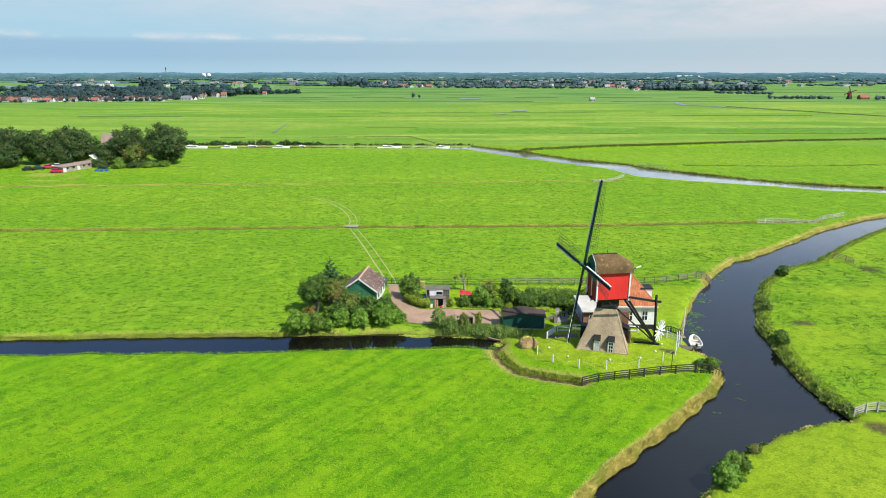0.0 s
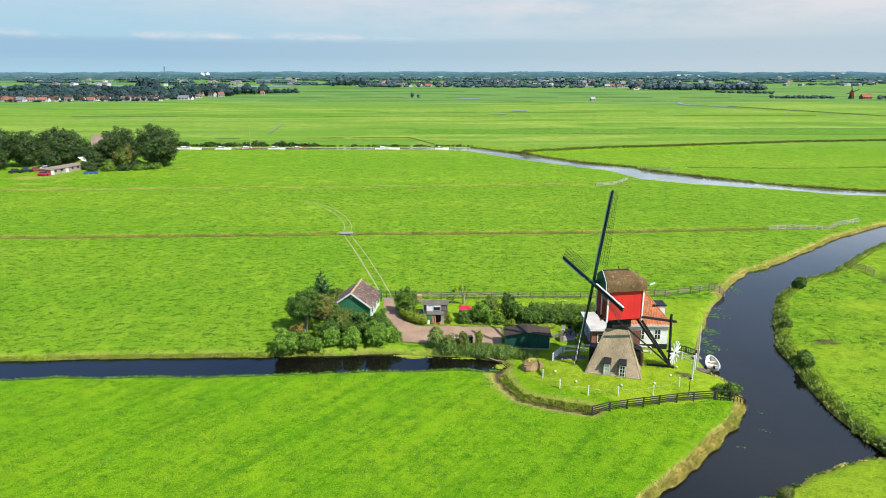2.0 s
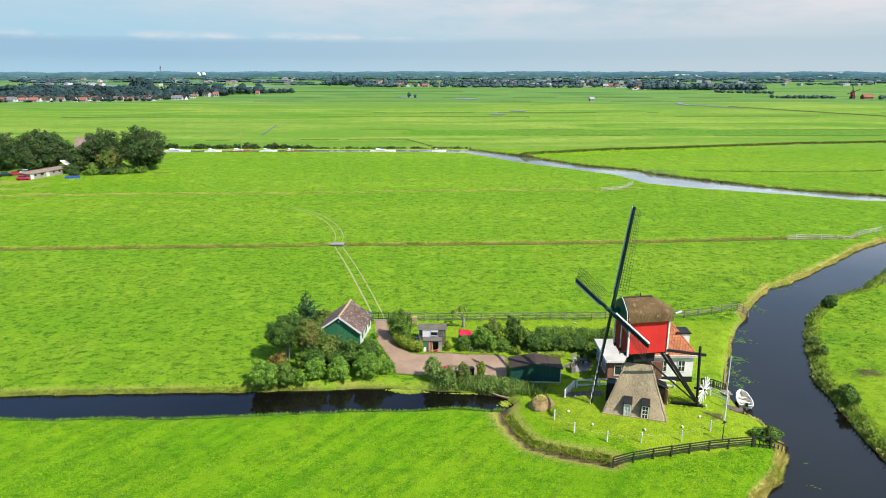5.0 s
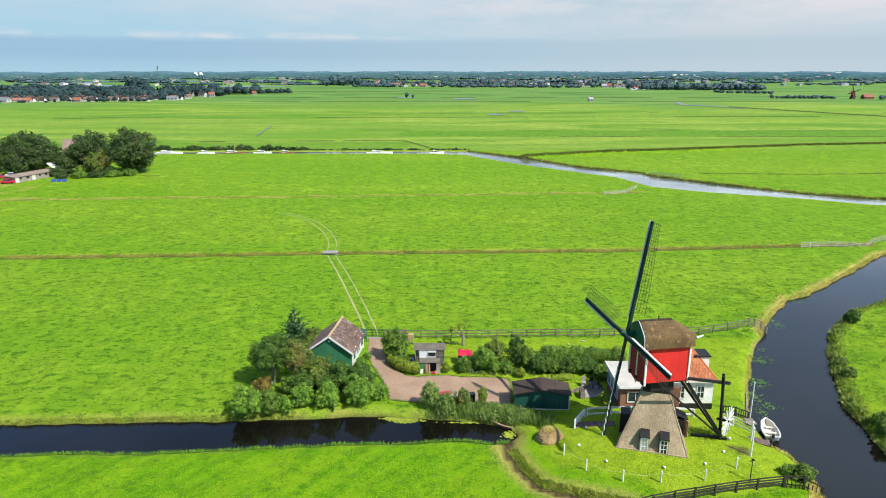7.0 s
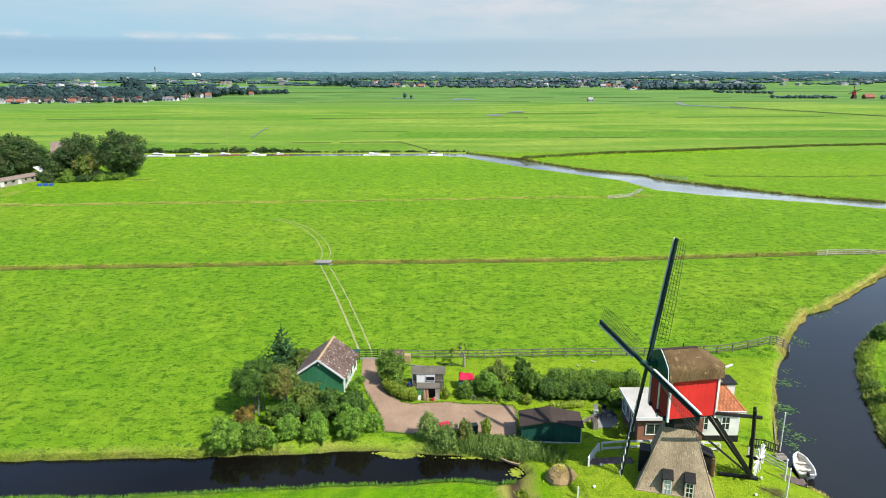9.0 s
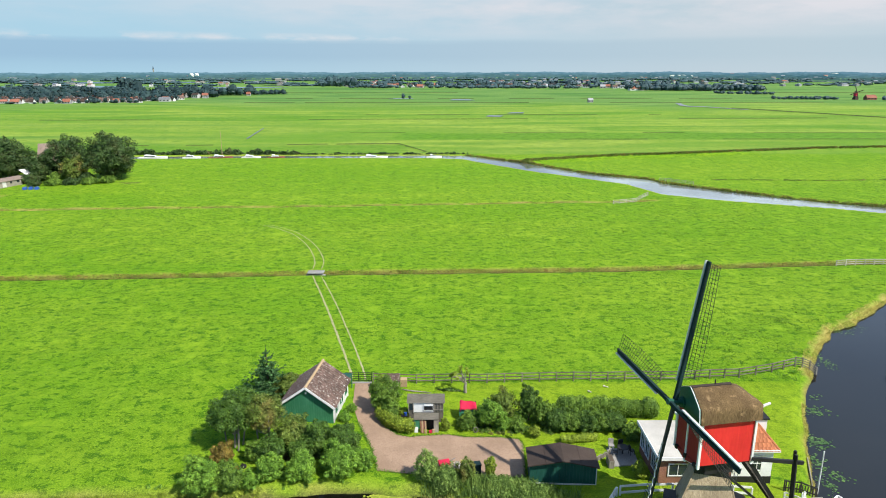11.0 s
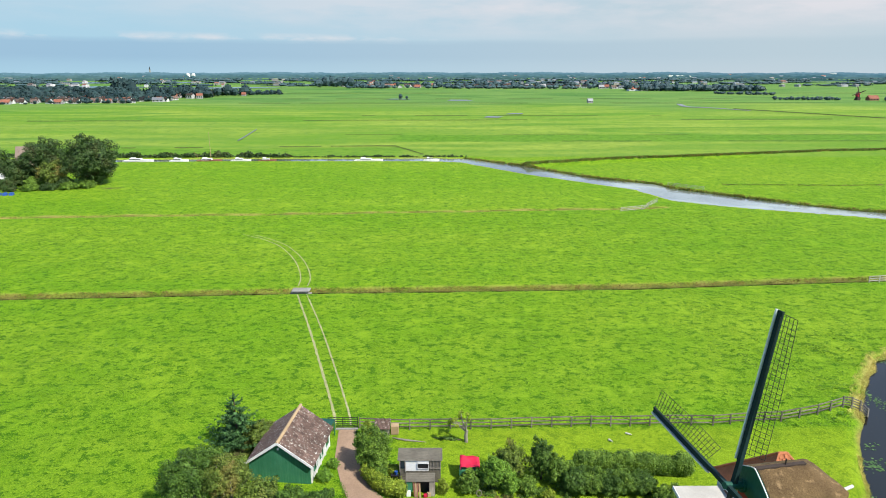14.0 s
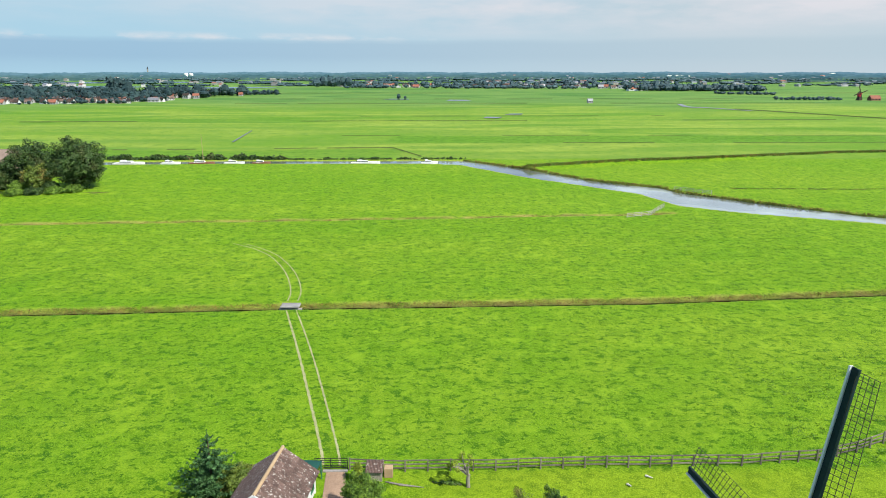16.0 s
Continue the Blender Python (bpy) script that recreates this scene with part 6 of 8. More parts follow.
scrub_strip("bank_scrub", [(-26, 86.2), (-20, 86.2), (-14, 86.6), (-8, 87.4)], -0.8, 0.2, 60, 0.15, 0.4, 0.16, LEAF_BRIGHT, "fresh low growth along the canal", 75, -0.2)
scrub_strip("bank_scrub", [(-14.0, 93.6), (-9.0, 93.0)], -1.2, 1.5, 60, 0.35, 0.8, 0.2, LEAF_DARK, "dark undergrowth before the barn", 76)
growth("bank_grass", on_land(along(RIVER_EAST[3:19], 14000, 0.0, 2.0, rs)), 0.2, 0.06, LEAF_YELLOW, "yellow-green grass above the river", "grass", 28, 1.3)
growth("reed_bed", on_land(patchy(along(RIVER_EAST[3:19], 6000, -0.3, 1.0, rs), 3, 41, -0.5)), 0.5, 0.08, REED, "green and brown reeds along the river", "reeds", 3, 0.8)
scrub_strip("bank_scrub", RIVER_EAST[18:27], -0.1, 0.6, 260, 0.12, 0.38, 0.13, LEAF_MID, "low green growth along the near river bank", 77, -0.6)
scrub_strip("bank_scrub", RIVER_EAST[18:27], -0.15, 0.5, 260, 0.1, 0.3, 0.12, STRAW, "dry grass along the near river bank", 78, -0.9)
growth("bank_grass", on_land(along(RIVER_WEST[4:13], 22000, -0.5, 0.9, rs), -0.74), 0.32, 0.045, STRAW, "long straw-coloured grass on the near river bank", "grass", 15, 0.9)
growth("reed_bed", on_land(along([(-1.0, 85.9), (3.0, 85.3), (7.4, 84.2), (10.2, 83.4), (12.2, 83.0)], 2200, -0.6, 1.5, rs)), 1.0, 0.06, WILLOW, "tall grey-green reeds between canal and yard", "reeds", 5, 0.35)
growth("bank_grass", on_land(along(CANAL[:8], 12000, -0.25, 0.5, rs), -0.72), 0.24, 0.08, LEAF_YELLOW, "dry grass along the far canal bank", "grass", 6, 1.0)
growth("bank_grass", on_land(along(CANAL[13:-1], 16000, -0.2, 0.6, rs), -0.72), 0.24, 0.08, TUFT, "fresh grass edge of the canal", "grass", 7, 1.3)
growth("yard_edge_grass", on_land(along(YARD[2:], 3600, -0.18, 0.16, rs)), 0.15, 0.06, TUFT, "grass and weeds along the edge of the paved yard", "grass", 27, 1.0)
growth("ditch_grass", on_land(patchy(along(DITCH_A, 6000, -1.5, -0.9, rs), 5, 45, -0.4), -0.72), 0.14, 0.10, TUFT, "green grass fringe on the near side of the meadow ditch", "grass", 18, 1.1)
growth("ditch_grass", on_land(along(DITCH_A, 9000, 0.6, 1.35, rs), -0.72), 0.26, 0.10, RUSH, "brown grass along the meadow ditch", "grass", 8, 1.1)
growth("ditch_grass", on_land(patchy(along(DITCH_B, 8000, -0.8, 0.8, rs), 6, 42, -0.6)), 0.2, 0.2, RUSH, "brown grass along the far meadow ditch", "grass", 9, 1.2)
growth("ditch_grass", on_land(along(DITCH_C[1:], 2600, 0.2, 1.0, rs)), 0.3, 0.08, LEAF_YELLOW, "yellowed grass beside the muddy ditch", "grass", 10, 0.9)
growth("reed_bed", on_land(along(FAR_RIVER_N[5:17], 5000, 0.1, 0.9, rs), -0.5), 0.4, 0.2, REED, "reeds along the far river", "reeds", 12, 0.6)
growth("reed_bed", on_land(patchy(along(FAR_RIVER_N[5:19], 8000, 0.0, 1.5, rs), 6, 48, -0.7), -0.5), 0.6, 0.16, RUSH, "brown reeds on the far bank of the far river", "reeds", 20, 0.7)
growth("ditch_grass", on_land(patchy(along(DIKE, 12000, -1.8, 1.8, rs), 5, 46, -0.7)), 0.6, 0.22, RUSH, "brown rushes along the low dike", "grass", 19, 0.7)
growth("ditch_grass", on_land(patchy(along(DIKE, 9000, -2.0, 2.0, rs), 7, 47, -0.4)), 0.7, 0.3, LEAF_MID, "dark scrub along the low dike", "scrub", 13, 0.7)


def meadow_tufts(n, x0, x1, y0, y1, seed, per=8, spread=(0.28, 0.16)):
    """Low tussocks of a few lying blades each, in drifts."""
    r = np.random.RandomState(seed)
    c = np.column_stack([r.uniform(x0, x1, n), r.uniform(y0, y1, n)])
    c = c[wobble(c[:, 0], c[:, 1], 9, seed) + r.uniform(-1, 1, n) > 0.0]
    p = np.repeat(c, per, 0) + r.normal(size=(len(c) * per, 2)) * np.array(spread)
    hh, zn = land_fields(p[:, 0], p[:, 1])
    ok = (hh > -0.1) & (polygon_distance(p[:, 0], p[:, 1], YARD) > 0.5) & (zn["lawn"] < 0.4)
    return np.column_stack([p[ok], hh[ok]])


growth("meadow_tussocks", meadow_tufts(12000, -85, 80, 108, 212, 31), 0.08, 0.12, TUFT, "green tussocks in the grazed meadow", "grass", 21, 1.5)
growth("meadow_tussocks", meadow_tufts(10000, -50, 34, 40, 79, 32), 0.09, 0.08, TUFT, "green tussocks in the mown meadow", "grass", 22, 1.7)
growth("meadow_tussocks", meadow_tufts(6000, 36, 85, 45, 130, 33), 0.11, 0.13, TUFT, "green tussocks in the meadow across the river", "grass", 23, 1.7)


# lily pads on the river and floating weed on the canal
def pads(name, spots, label, seed, mat):
    r = np.random.RandomState(seed)
    q = []
    for x, y, rx, ry, n in spots:
        for _ in range(n):
            px, py = x + r.normal() * rx, y + r.normal() * ry
            s, a = r.uniform(0.06, 0.16), r.uniform(0, 6.28)
            q.append([(px + s * math.cos(a + k * 1.571), py + s * math.sin(a + k * 1.571), WATER_Z + 0.012 + r.uniform(0, 0.01)) for k in range(4)])
    return tagged(new(name, quad_mesh(name, q, mat)), label, "water plants", kind="stuff")


pads("lily_pads", ((57.6, 122.6, 0.9, 0.6, 34), (59.8, 124.3, 0.8, 0.4, 22), (49.4, 112.2, 0.5, 0.9, 46), (49.5, 114.0, 0.3, 0.5, 22), (41.5, 100.3, 0.7, 0.5, 80), (43.0, 103.4, 0.5, 0.4, 22), (38.0, 94.2, 0.5, 0.7, 90), (38.9, 94.0, 0.5, 0.4, 50), (36.2, 90.8, 0.4, 1.0, 80), (36.8, 88.4, 0.6, 0.5, 46), (35.4, 87.0, 0.4, 0.9, 40), (34.8, 84.6, 0.35, 0.8, 20), (33.6, 67.5, 0.4, 0.2, 6), (35.2, 71.5, 0.3, 0.2, 4), (30.5, 64.4, 0.4, 0.2, 5)), "scattered lily pads on the dark river", 3, LILY)
pads("floating_weed", ((-3.3, 85.2, 0.75, 0.22, 520), (-4.6, 85.6, 0.5, 0.12, 160), (7.5, 82.4, 0.3, 0.3, 160), (3.4, 84.8, 1.2, 0.08, 90)), "yellow-green floating weed on the canal", 4, DUCKWEED)


# ---- fences, posts, boats and yard clutter ----
def fence(name, line, label, material, h=1.15, rails=3, step=2.05, post=0.13, pickets=0, rail=0.12):
    x0, y0 = line[0]
    root = thing(name, x0, y0, 0, label, "fence")
    rng = random.Random(int(abs(x0) * 10 + abs(y0)))
    pm = shared("post", Geo().box((0, 0, 0), (post, post, 1.0), 0, 0.9), material)
    rm = shared("rail", Geo().box((0, 0, 0), (1.0, 0.045, rail)), material)
    pts = []
    for (ax, ay), (bx, by) in zip(line[:-1], line[1:]):
        m = max(1, round(math.hypot(bx - ax, by - ay) / step))
        pts += [(ax + (bx - ax) * k / m, ay + (by - ay) * k / m) for k in range(m)]
    pts.append(line[-1])
    zs = [land_z(x, y) for x, y in pts]
    for (x, y), z in zip(pts, zs):
        hh = h * rng.uniform(0.97, 1.08) + 0.3
        piece("post", pm, root, Matrix.Translation((x - x0, y - y0, z + hh / 2 - 0.3)) @ Matrix.Rotation(rng.uniform(-0.04, 0.04), 4, "X") @ Matrix.Diagonal((1, 1, hh, 1)))
    for k in range(len(pts) - 1):
        a, b = Vector((*pts[k], zs[k])), Vector((*pts[k + 1], zs[k + 1]))
        d = b - a
        q = d.to_track_quat("X", "Z").to_matrix().to_4x4()
        for j in range(rails):
            zz = h * (0.26 + 0.68 * j / max(1, rails - 1)) + rng.uniform(-0.02, 0.02)
            mid = (a + b) / 2 + Vector((-x0, -y0, zz))
            piece("rail", rm, root, Matrix.Translation(mid) @ q @ Matrix.Translation((0, 0.08, 0)) @ Matrix.Diagonal((d.length * 1.01, 1, 1, 1)))
    if pickets:
        km = shared("picket", Geo().box((0, 0, 0), (0.09, 0.03, 1.0)), material)
        a, b = Vector((*line[-2], land_z(*line[-2]))), Vector((*line[-1], land_z(*line[-1])))
        ang = math.atan2(b.y - a.y, b.x - a.x)
        for k in range(pickets):
            p = a.lerp(b, (k + 0.5) / pickets) - Vector((x0, y0, 0))
            piece("picket", km, root, Matrix.Translation((p.x, p.y, p.z + h * 0.5)) @ Matrix.Rotation(ang, 4, "Z") @ Matrix.Translation((0, -0.06, 0)) @ Matrix.Diagonal((1, 1, h * 0.95, 1)))
    return root


fence("field_fence", [(-7.3, 106.0), (-4.3, 105.75), (3.9, 105.75), (12.1, 106.1), (24.1, 106.3), (28.6, 106.4), (35.9, 107.1), (40.4, 108.4), (44.0, 110.0)], "weathered brown-grey three-rail field fence behind the garden", FENCEWOOD)
fence("fence_end", [(44.0, 110.0), (46.3, 109.2)], "close-boarded end of the field fence at the water", GREYWOOD, 1.25, 4, 0.75)
fence("lawn_fence", [(16.3, 69.5), (20.3, 70.6), (24.0, 71.4), (28.0, 72.2), (30.5, 72.7)], "dark tarred four-rail fence below the mill lawn", DARKWOOD, 1.1, 4, 2.1, 0.14)
fence("lawn_gate", [(30.6, 72.7), (33.7, 72.2)], "dark slatted gate beside the river", DARKWOOD, 1.1, 2, 1.6, 0.16, 9)
fence("meadow_fence", [(73.8, 152.7), (79.6, 153.5), (85.6, 154.8), (93.0, 157.6), (98.8, 160.6)], "pale grey meadow fence above the river", PALEWOOD, 1.15, 3, 2.2)
fence("meadow_fence", [(47.2, 211.4), (53.2, 213.7), (60.2, 223.2)], "pale grey meadow fence at the far river bend", PALEWOOD, 1.15, 3, 2.2)
fence("meadow_fence", [(72.0, 249.5), (76.5, 246.0), (80.5, 242.5)], "pale grey fence on the far river bank", PALEWOOD, 1.1, 3, 2.2)
fence("meadow_gate", [(43.8, 62.9), (46.6, 63.5), (50.0, 62.8)], "pale wooden field gate beside the river", PALEWOOD, 1.15, 4, 1.7, 0.15)
fence("meadow_gate", [(75.2, 123.2), (76.2, 120.8), (76.3, 118.4)], "pale wooden field gate in the river meadow", RIDGE, 1.2, 4, 2.4, 0.15)
fence("garden_rail", [(15.7, 84.0), (18.2, 84.1), (22.0, 83.9), (26.6, 83.6)], "white two-rail garden fence before the mill house", WHITE, 0.85, 2, 1.7, 0.14, 0, 0.2)
fence("ramp_rail", [(13.9, 81.4), (15.4, 83.9)], "white sloping ramp railing", WHITE, 0.85, 3, 1.6, 0.14, 0, 0.22)
fence("jetty_rail", [(29.0, 83.0), (30.1, 82.3), (31.6, 81.0)], "pale greenish jetty railing", OFFWHITE, 1.0, 3, 1.6, 0.12)
fence("picket_fence", [(30.2, 85.2), (32.9, 84.9)], "dark picket fence at the water's edge", DARKWOOD, 1.0, 2, 1.3, 0.1, 12)


def field_gate():
    g = thing("field_gate", -9.0, 106.0, 0, "dark tubular metal field gate across the drive", "gate")
    fr = Geo()
    for z in (0.25, 0.5, 0.75, 1.0, 1.2):
        fr.beam((-1.45, 0, z), (1.5, 0, z), 0.05, 0.05)
    part("gate_frame", fr, TAR, g)
    for x in (-1.45, 0.0, 1.5):
        part("gate_upright", Geo().beam((x, 0, 0.02), (x, 0, 1.25), 0.07, 0.07), TAR, g)
    sill = thing("gate_sill", -9.0, 105.75, 0.0, "pale concrete sill under the field gate", "sill")
    part("slab", Geo().box((0, 0, 0.07), (3.1, 0.3, 0.1)), CONCRETE, sill)


field_gate()

# white posts with a rope round the lawn
POSTS = [(12.1, 77.2), (13.7, 74.8), (16.6, 73.2), (19.8, 72.8), (23.8, 73.1), (27.2, 74.7)]
first = None
for k, (x, y) in enumerate(POSTS):
    z = land_z(x, y)
    if first is None:
        first = thing("lawn_post", x, y, z, "white painted lawn post", "post", "posts round the mill lawn")
        part("shaft", Geo().box((0, 0, 0.48), (0.11, 0.11, 1.3)), WHITE, first, bevel=0.015)
        part("cap", Geo().box((0, 0, 1.15), (0.13, 0.13, 0.06), 0, 0.6), WHITE, first)
    else:
        copy_thing(first, pose(x, y, z, 0, 0, 17 * k))
rope = thing("lawn_rope", *POSTS[0], land_z(*POSTS[0]), "thin pale rope hung between the lawn posts", "rope")
ends = POSTS + [(29.4, 76.7)]
for a, b in zip(ends[:-1], ends[1:]):
    za, zb = land_z(*a) + 0.95, land_z(*b) + 0.95
    pts = [(a[0] + (b[0] - a[0]) * t - POSTS[0][0], a[1] + (b[1] - a[1]) * t - POSTS[0][1], za + (zb - za) * t - 0.3 * math.sin(math.pi * t) - land_z(*POSTS[0])) for t in (0, 0.2, 0.4, 0.6, 0.8, 1)]
    part("rope_span", Geo().tube(pts, [0.005] * 6, 4), OFFWHITE, rope)


def pole(x, y, h, r, label):
    p = thing("white_pole", x, y, land_z(x, y) - 0.1, label, "pole")
    part("shaft", Geo().tube([(0, 0, 0), (0, 0, h)], [r, r * 0.75], 8), WHITE, p)
    part("knob", Geo().tube([(0, 0, h), (0, 0, h + 0.1)], [r * 1.1, r * 0.6], 8), WHITE, p)


pole(29.4, 76.7, 3.0, 0.085, "tall white pole at the end of the lawn rope")
pole(30.7, 79.5, 2.1, 0.09, "white post beside the jetty")
pole(33.6, 85.9, 4.4, 0.07, "tall thin white mooring pole by the river")


def scare_pole():
    p = thing("dark_post", 27.8, 73.2, land_z(27.8, 73.2), "thin dark post with a short crosspiece", "post")
    part("shaft", Geo().tube([(0, 0, -0.1), (0, 0, 2.2)], [0.05, 0.04], 6), TAR, p)
    part("crosspiece", Geo().beam((-0.25, 0, 2.0), (0.25, 0.1, 2.05), 0.06, 0.06).box((0.0, 0.02, 2.15), (0.16, 0.12, 0.2)), TAR, p)


scare_pole()

# white lights set in the lawn
lamp0 = None
for x, y in ((13.7, 78.2), (15.7, 75.6), (20.6, 74.4), (24.5, 75.0), (26.9, 76.8), (28.4, 79.1), (15.0, 81.2)):
    z = land_z(x, y)
    if lamp0 is None:
        lamp0 = thing("garden_floodlight", x, y, z, "small white floodlight on the mill lawn", "lamp", "floodlights on the mill lawn")
        part("housing", Geo().box((0, 0, 0.17), (0.27, 0.2, 0.17), 0.3, 0.8), WHITE, lamp0, bevel=0.03)
        part("foot", Geo().tube([(0, 0, -0.05), (0, 0, 0.12)], [0.05, 0.05], 6), METAL, lamp0)
    else:
        copy_thing(lamp0, pose(x, y, z, 0, 0, x * 40))


def boat(name, x, y, z, rz, ln, w, h, hull_mat, inside_mat, label, motor=True):
    """An open boat: lofted hull with gunwale, thwarts and inner skin; bow at +y."""
    root = thing(name, x, y, z, label, "boat", rz=rz)
    secs = []
    n = 9
    for i in range(n):
        t = i / (n - 1)
        half = w / 2 * (0.82 + 0.18 * math.sin(math.pi * min(1, t * 1.6))) * (1 - max(0, (t - 0.5) / 0.5) ** 3.2)
        half = max(half, 0.03)
        secs.append((-ln / 2 + ln * t, half, h * (1 + 0.22 * t * t)))
    outer = Geo()
    ring = []
    for yy, hw, top in secs:
        ring += [(-hw, yy, top), (-hw * 0.86, yy, top * 0.35), (0, yy, 0.0), (hw * 0.86, yy, top * 0.35), (hw, yy, top)]
    faces = [(i * 5 + j, (i + 1) * 5 + j, (i + 1) * 5 + j + 1, i * 5 + j + 1) for i in range(n - 1) for j in range(4)]
    faces.append((0, 1, 2, 3, 4))
    outer.add(ring, faces)
    part("hull", outer, hull_mat, root, smooth=True)
    inner = Geo()
    ring = []
    for yy, hw, top in secs:
        k = max(hw - 0.09, 0.01)
        ring += [(-k, yy * 0.97, top - 0.01), (-k * 0.82, yy * 0.97, top * 0.45), (0, yy * 0.97, 0.12), (k * 0.82, yy * 0.97, top * 0.45), (k, yy * 0.97, top - 0.01)]
    inner.add(ring, [tuple(reversed(f)) for f in faces])
    part("inner_hull", inner, inside_mat, root, smooth=True)
    rim = Geo()
    for s in (-1, 1):
        rim.tube([(s * hw, yy, top) for yy, hw, top in secs], [0.085] * n, 6)
    rim.beam((-secs[0][1], secs[0][0], secs[0][2]), (secs[0][1], secs[0][0], secs[0][2]), 0.1, 0.08)
    part("gunwale", rim, hull_mat, root)
    for t in (0.3, 0.62):
        hw = secs[int(t * (n - 1))][1]
        part("thwart", Geo().box((0, -ln / 2 + ln * t, h * 0.72), (hw * 1.8, 0.28, 0.05)), inside_mat, root)
    if motor:
        m = part("outboard_motor", Geo().box((0, -ln / 2 - 0.12, h + 0.12), (0.26, 0.32, 0.36), 0, 0.8), TAR, root, "dark outboard motor", bevel=0.03)
        part("motor_leg", Geo().beam((0, -ln / 2 - 0.18, h), (0, -ln / 2 - 0.2, -0.2), 0.1, 0.12), METAL, m)
    return root


boat("motor_boat", 34.2, 83.0, WATER_Z - 0.05, -14, 3.5, 1.62, 0.58, WHITE, CREAM, "small white open motor boat moored at the jetty")
boat("rowing_boat", 6.9, 84.3, WATER_Z - 0.1, 62, 2.6, 1.0, 0.4, RIDGE, STRAWHEAP, "old beige rowing boat among the canal reeds", False)


def jetty():
    j = thing("jetty", 30.0, 80.4, 0, "weathered grey plank walkway to the mooring", "jetty")
    pm = shared("plank", Geo().box((0, 0, 0), (0.19, 1.15, 0.05)), PLANK)
    a, b = Vector((-1.6, 0.25, 0.62)), Vector((2.6, -0.75, 0.1))
    for k in range(21):
        p = a.lerp(b, k / 20)
        piece("plank", pm, j, Matrix.Translation(p) @ Matrix.Rotation(-0.23, 4, "Z"))
    part("bearer", Geo().beam(a + Vector((0, 0.45, -0.1)), b + Vector((0, 0.45, -0.1)), 0.12, 0.14).beam(a + Vector((0, -0.45, -0.1)), b + Vector((0, -0.45, -0.1)), 0.12, 0.14), DARKWOOD, j)
    for x, y in ((2.4, -0.2), (2.5, -1.2), (1.2, -0.9)):
        part("pile", Geo().tube([(x, y, -2.0), (x, y, 0.35)], [0.1, 0.09], 7), DARKWOOD, j)
    q = thing("quay_edge", 33.1, 84.6, 0, "low grey timber quay along the river", "quay")
    for k in range(6):
        part("board", Geo().box((0.06 + 0.4 * k, 1.2 + k * 0.92, -0.55), (0.08, 1.0, 0.6), -0.41), GREYWOOD, q)
    for k in range(5):
        part("deck_board", Geo().box((-0.55, -1.35 + 0.23 * k, 0.12), (0.95, 0.21, 0.06)), GREYWOOD, q)
    for dx in (-0.9, -0.15):
        part("pile", Geo().tube([(dx, -0.9, -1.6), (dx, -0.9, 0.09)], [0.08, 0.08], 7), DARKWOOD, q)


jetty()


def garden_path():
    p = thing("garden_path", 16.0, 82.0, 0, "purplish brown plank path to the mill door", "path")
    for k in range(19):
        x = -2.0 + 0.22 * k
        part("plank", Geo().box((x, 0.02 * math.sin(2.1 * k), land_z(16.0 + x, 82.0) + 0.03), (0.2, 1.0, 0.05)), PLANK, p)


garden_path()


def heap():
    h = thing("straw_heap", 11.25, 80.2, land_z(11.25, 80.2) - 0.1, "brown heap of rotting straw", "heap")
    rng = np.random.RandomState(5)
    g = Geo()
    n, m = 14, 7
    pts = []
    for j in range(m + 1):
        for i in range(n):
            a, t = 2 * math.pi * i / n, j / m
            r = 1.25 * math.cos(t * math.pi / 2) ** 0.8 * (1 + rng.uniform(-0.08, 0.08))
            pts.append((r * math.cos(a) * 1.1, r * math.sin(a), 1.1 * math.sin(t * math.pi / 2) * (1 + rng.uniform(-0.05, 0.05))))
    g.add(pts, [(j * n + i, j * n + (i + 1) % n, (j + 1) * n + (i + 1) % n, (j + 1) * n + i) for j in range(m) for i in range(n)])
    part("mound", g, STRAWHEAP, h)
    xy = rng.normal(scale=0.5, size=(900, 2))
    z = 1.1 * np.sqrt(np.clip(1 - (xy ** 2).sum(1) / 1.6, 0, 1)) - 0.02
    ob = new("loose_straw", quad_mesh("loose_straw", blades(np.column_stack([xy, z]), 0.16, 0.06, rng, 1.2), STRAW))
    ob.parent = h


heap()


def tarp_shelter():
    t = thing("tarpaulin_shelter", 3.45, 98.0, 0, "garden shelter under a sagging crimson tarpaulin", "shelter")
    g = Geo()
    n = 6
    pts = []
    for j in range(n + 1):
        for i in range(n + 1):
            u, v = i / n, j / n
            pts.append((-0.85 + 1.7 * u, -0.7 + 1.4 * v, 1.25 + 0.32 * v - 0.16 * u * v - 0.2 * math.sin(math.pi * u) * math.sin(math.pi * v) + 0.05 * math.sin(11 * u + 7 * v)))
    g.add(pts, [(j * (n + 1) + i, j * (n + 1) + i + 1, (j + 1) * (n + 1) + i + 1, (j + 1) * (n + 1) + i) for j in range(n) for i in range(n)])
    sheet = part("tarpaulin", g, CRIMSON, t, smooth=True)
    sol = sheet.modifiers.new("thickness", "SOLIDIFY")
    sol.thickness = 0.03
    part("side_cloth", Geo().slab([(-0.85, -0.7, 1.0), (-0.85, 0.7, 1.2), (-0.85, 0.7, 1.5), (-0.85, -0.7, 1.25)], 0.03), CRIMSON, t)
    for x in (-0.8, 0.8):
        for y, z in ((-0.65, 1.2), (0.65, 1.45)):
            part("leg", Geo().beam((x, y, 0), (x, y, z), 0.07, 0.07), TAR, t)
    part("chest", Geo().box((-0.2, -0.3, 0.45), (1.5, 0.9, 0.9)), BARNGREEN, t, "teal storage chest")


tarp_shelter()


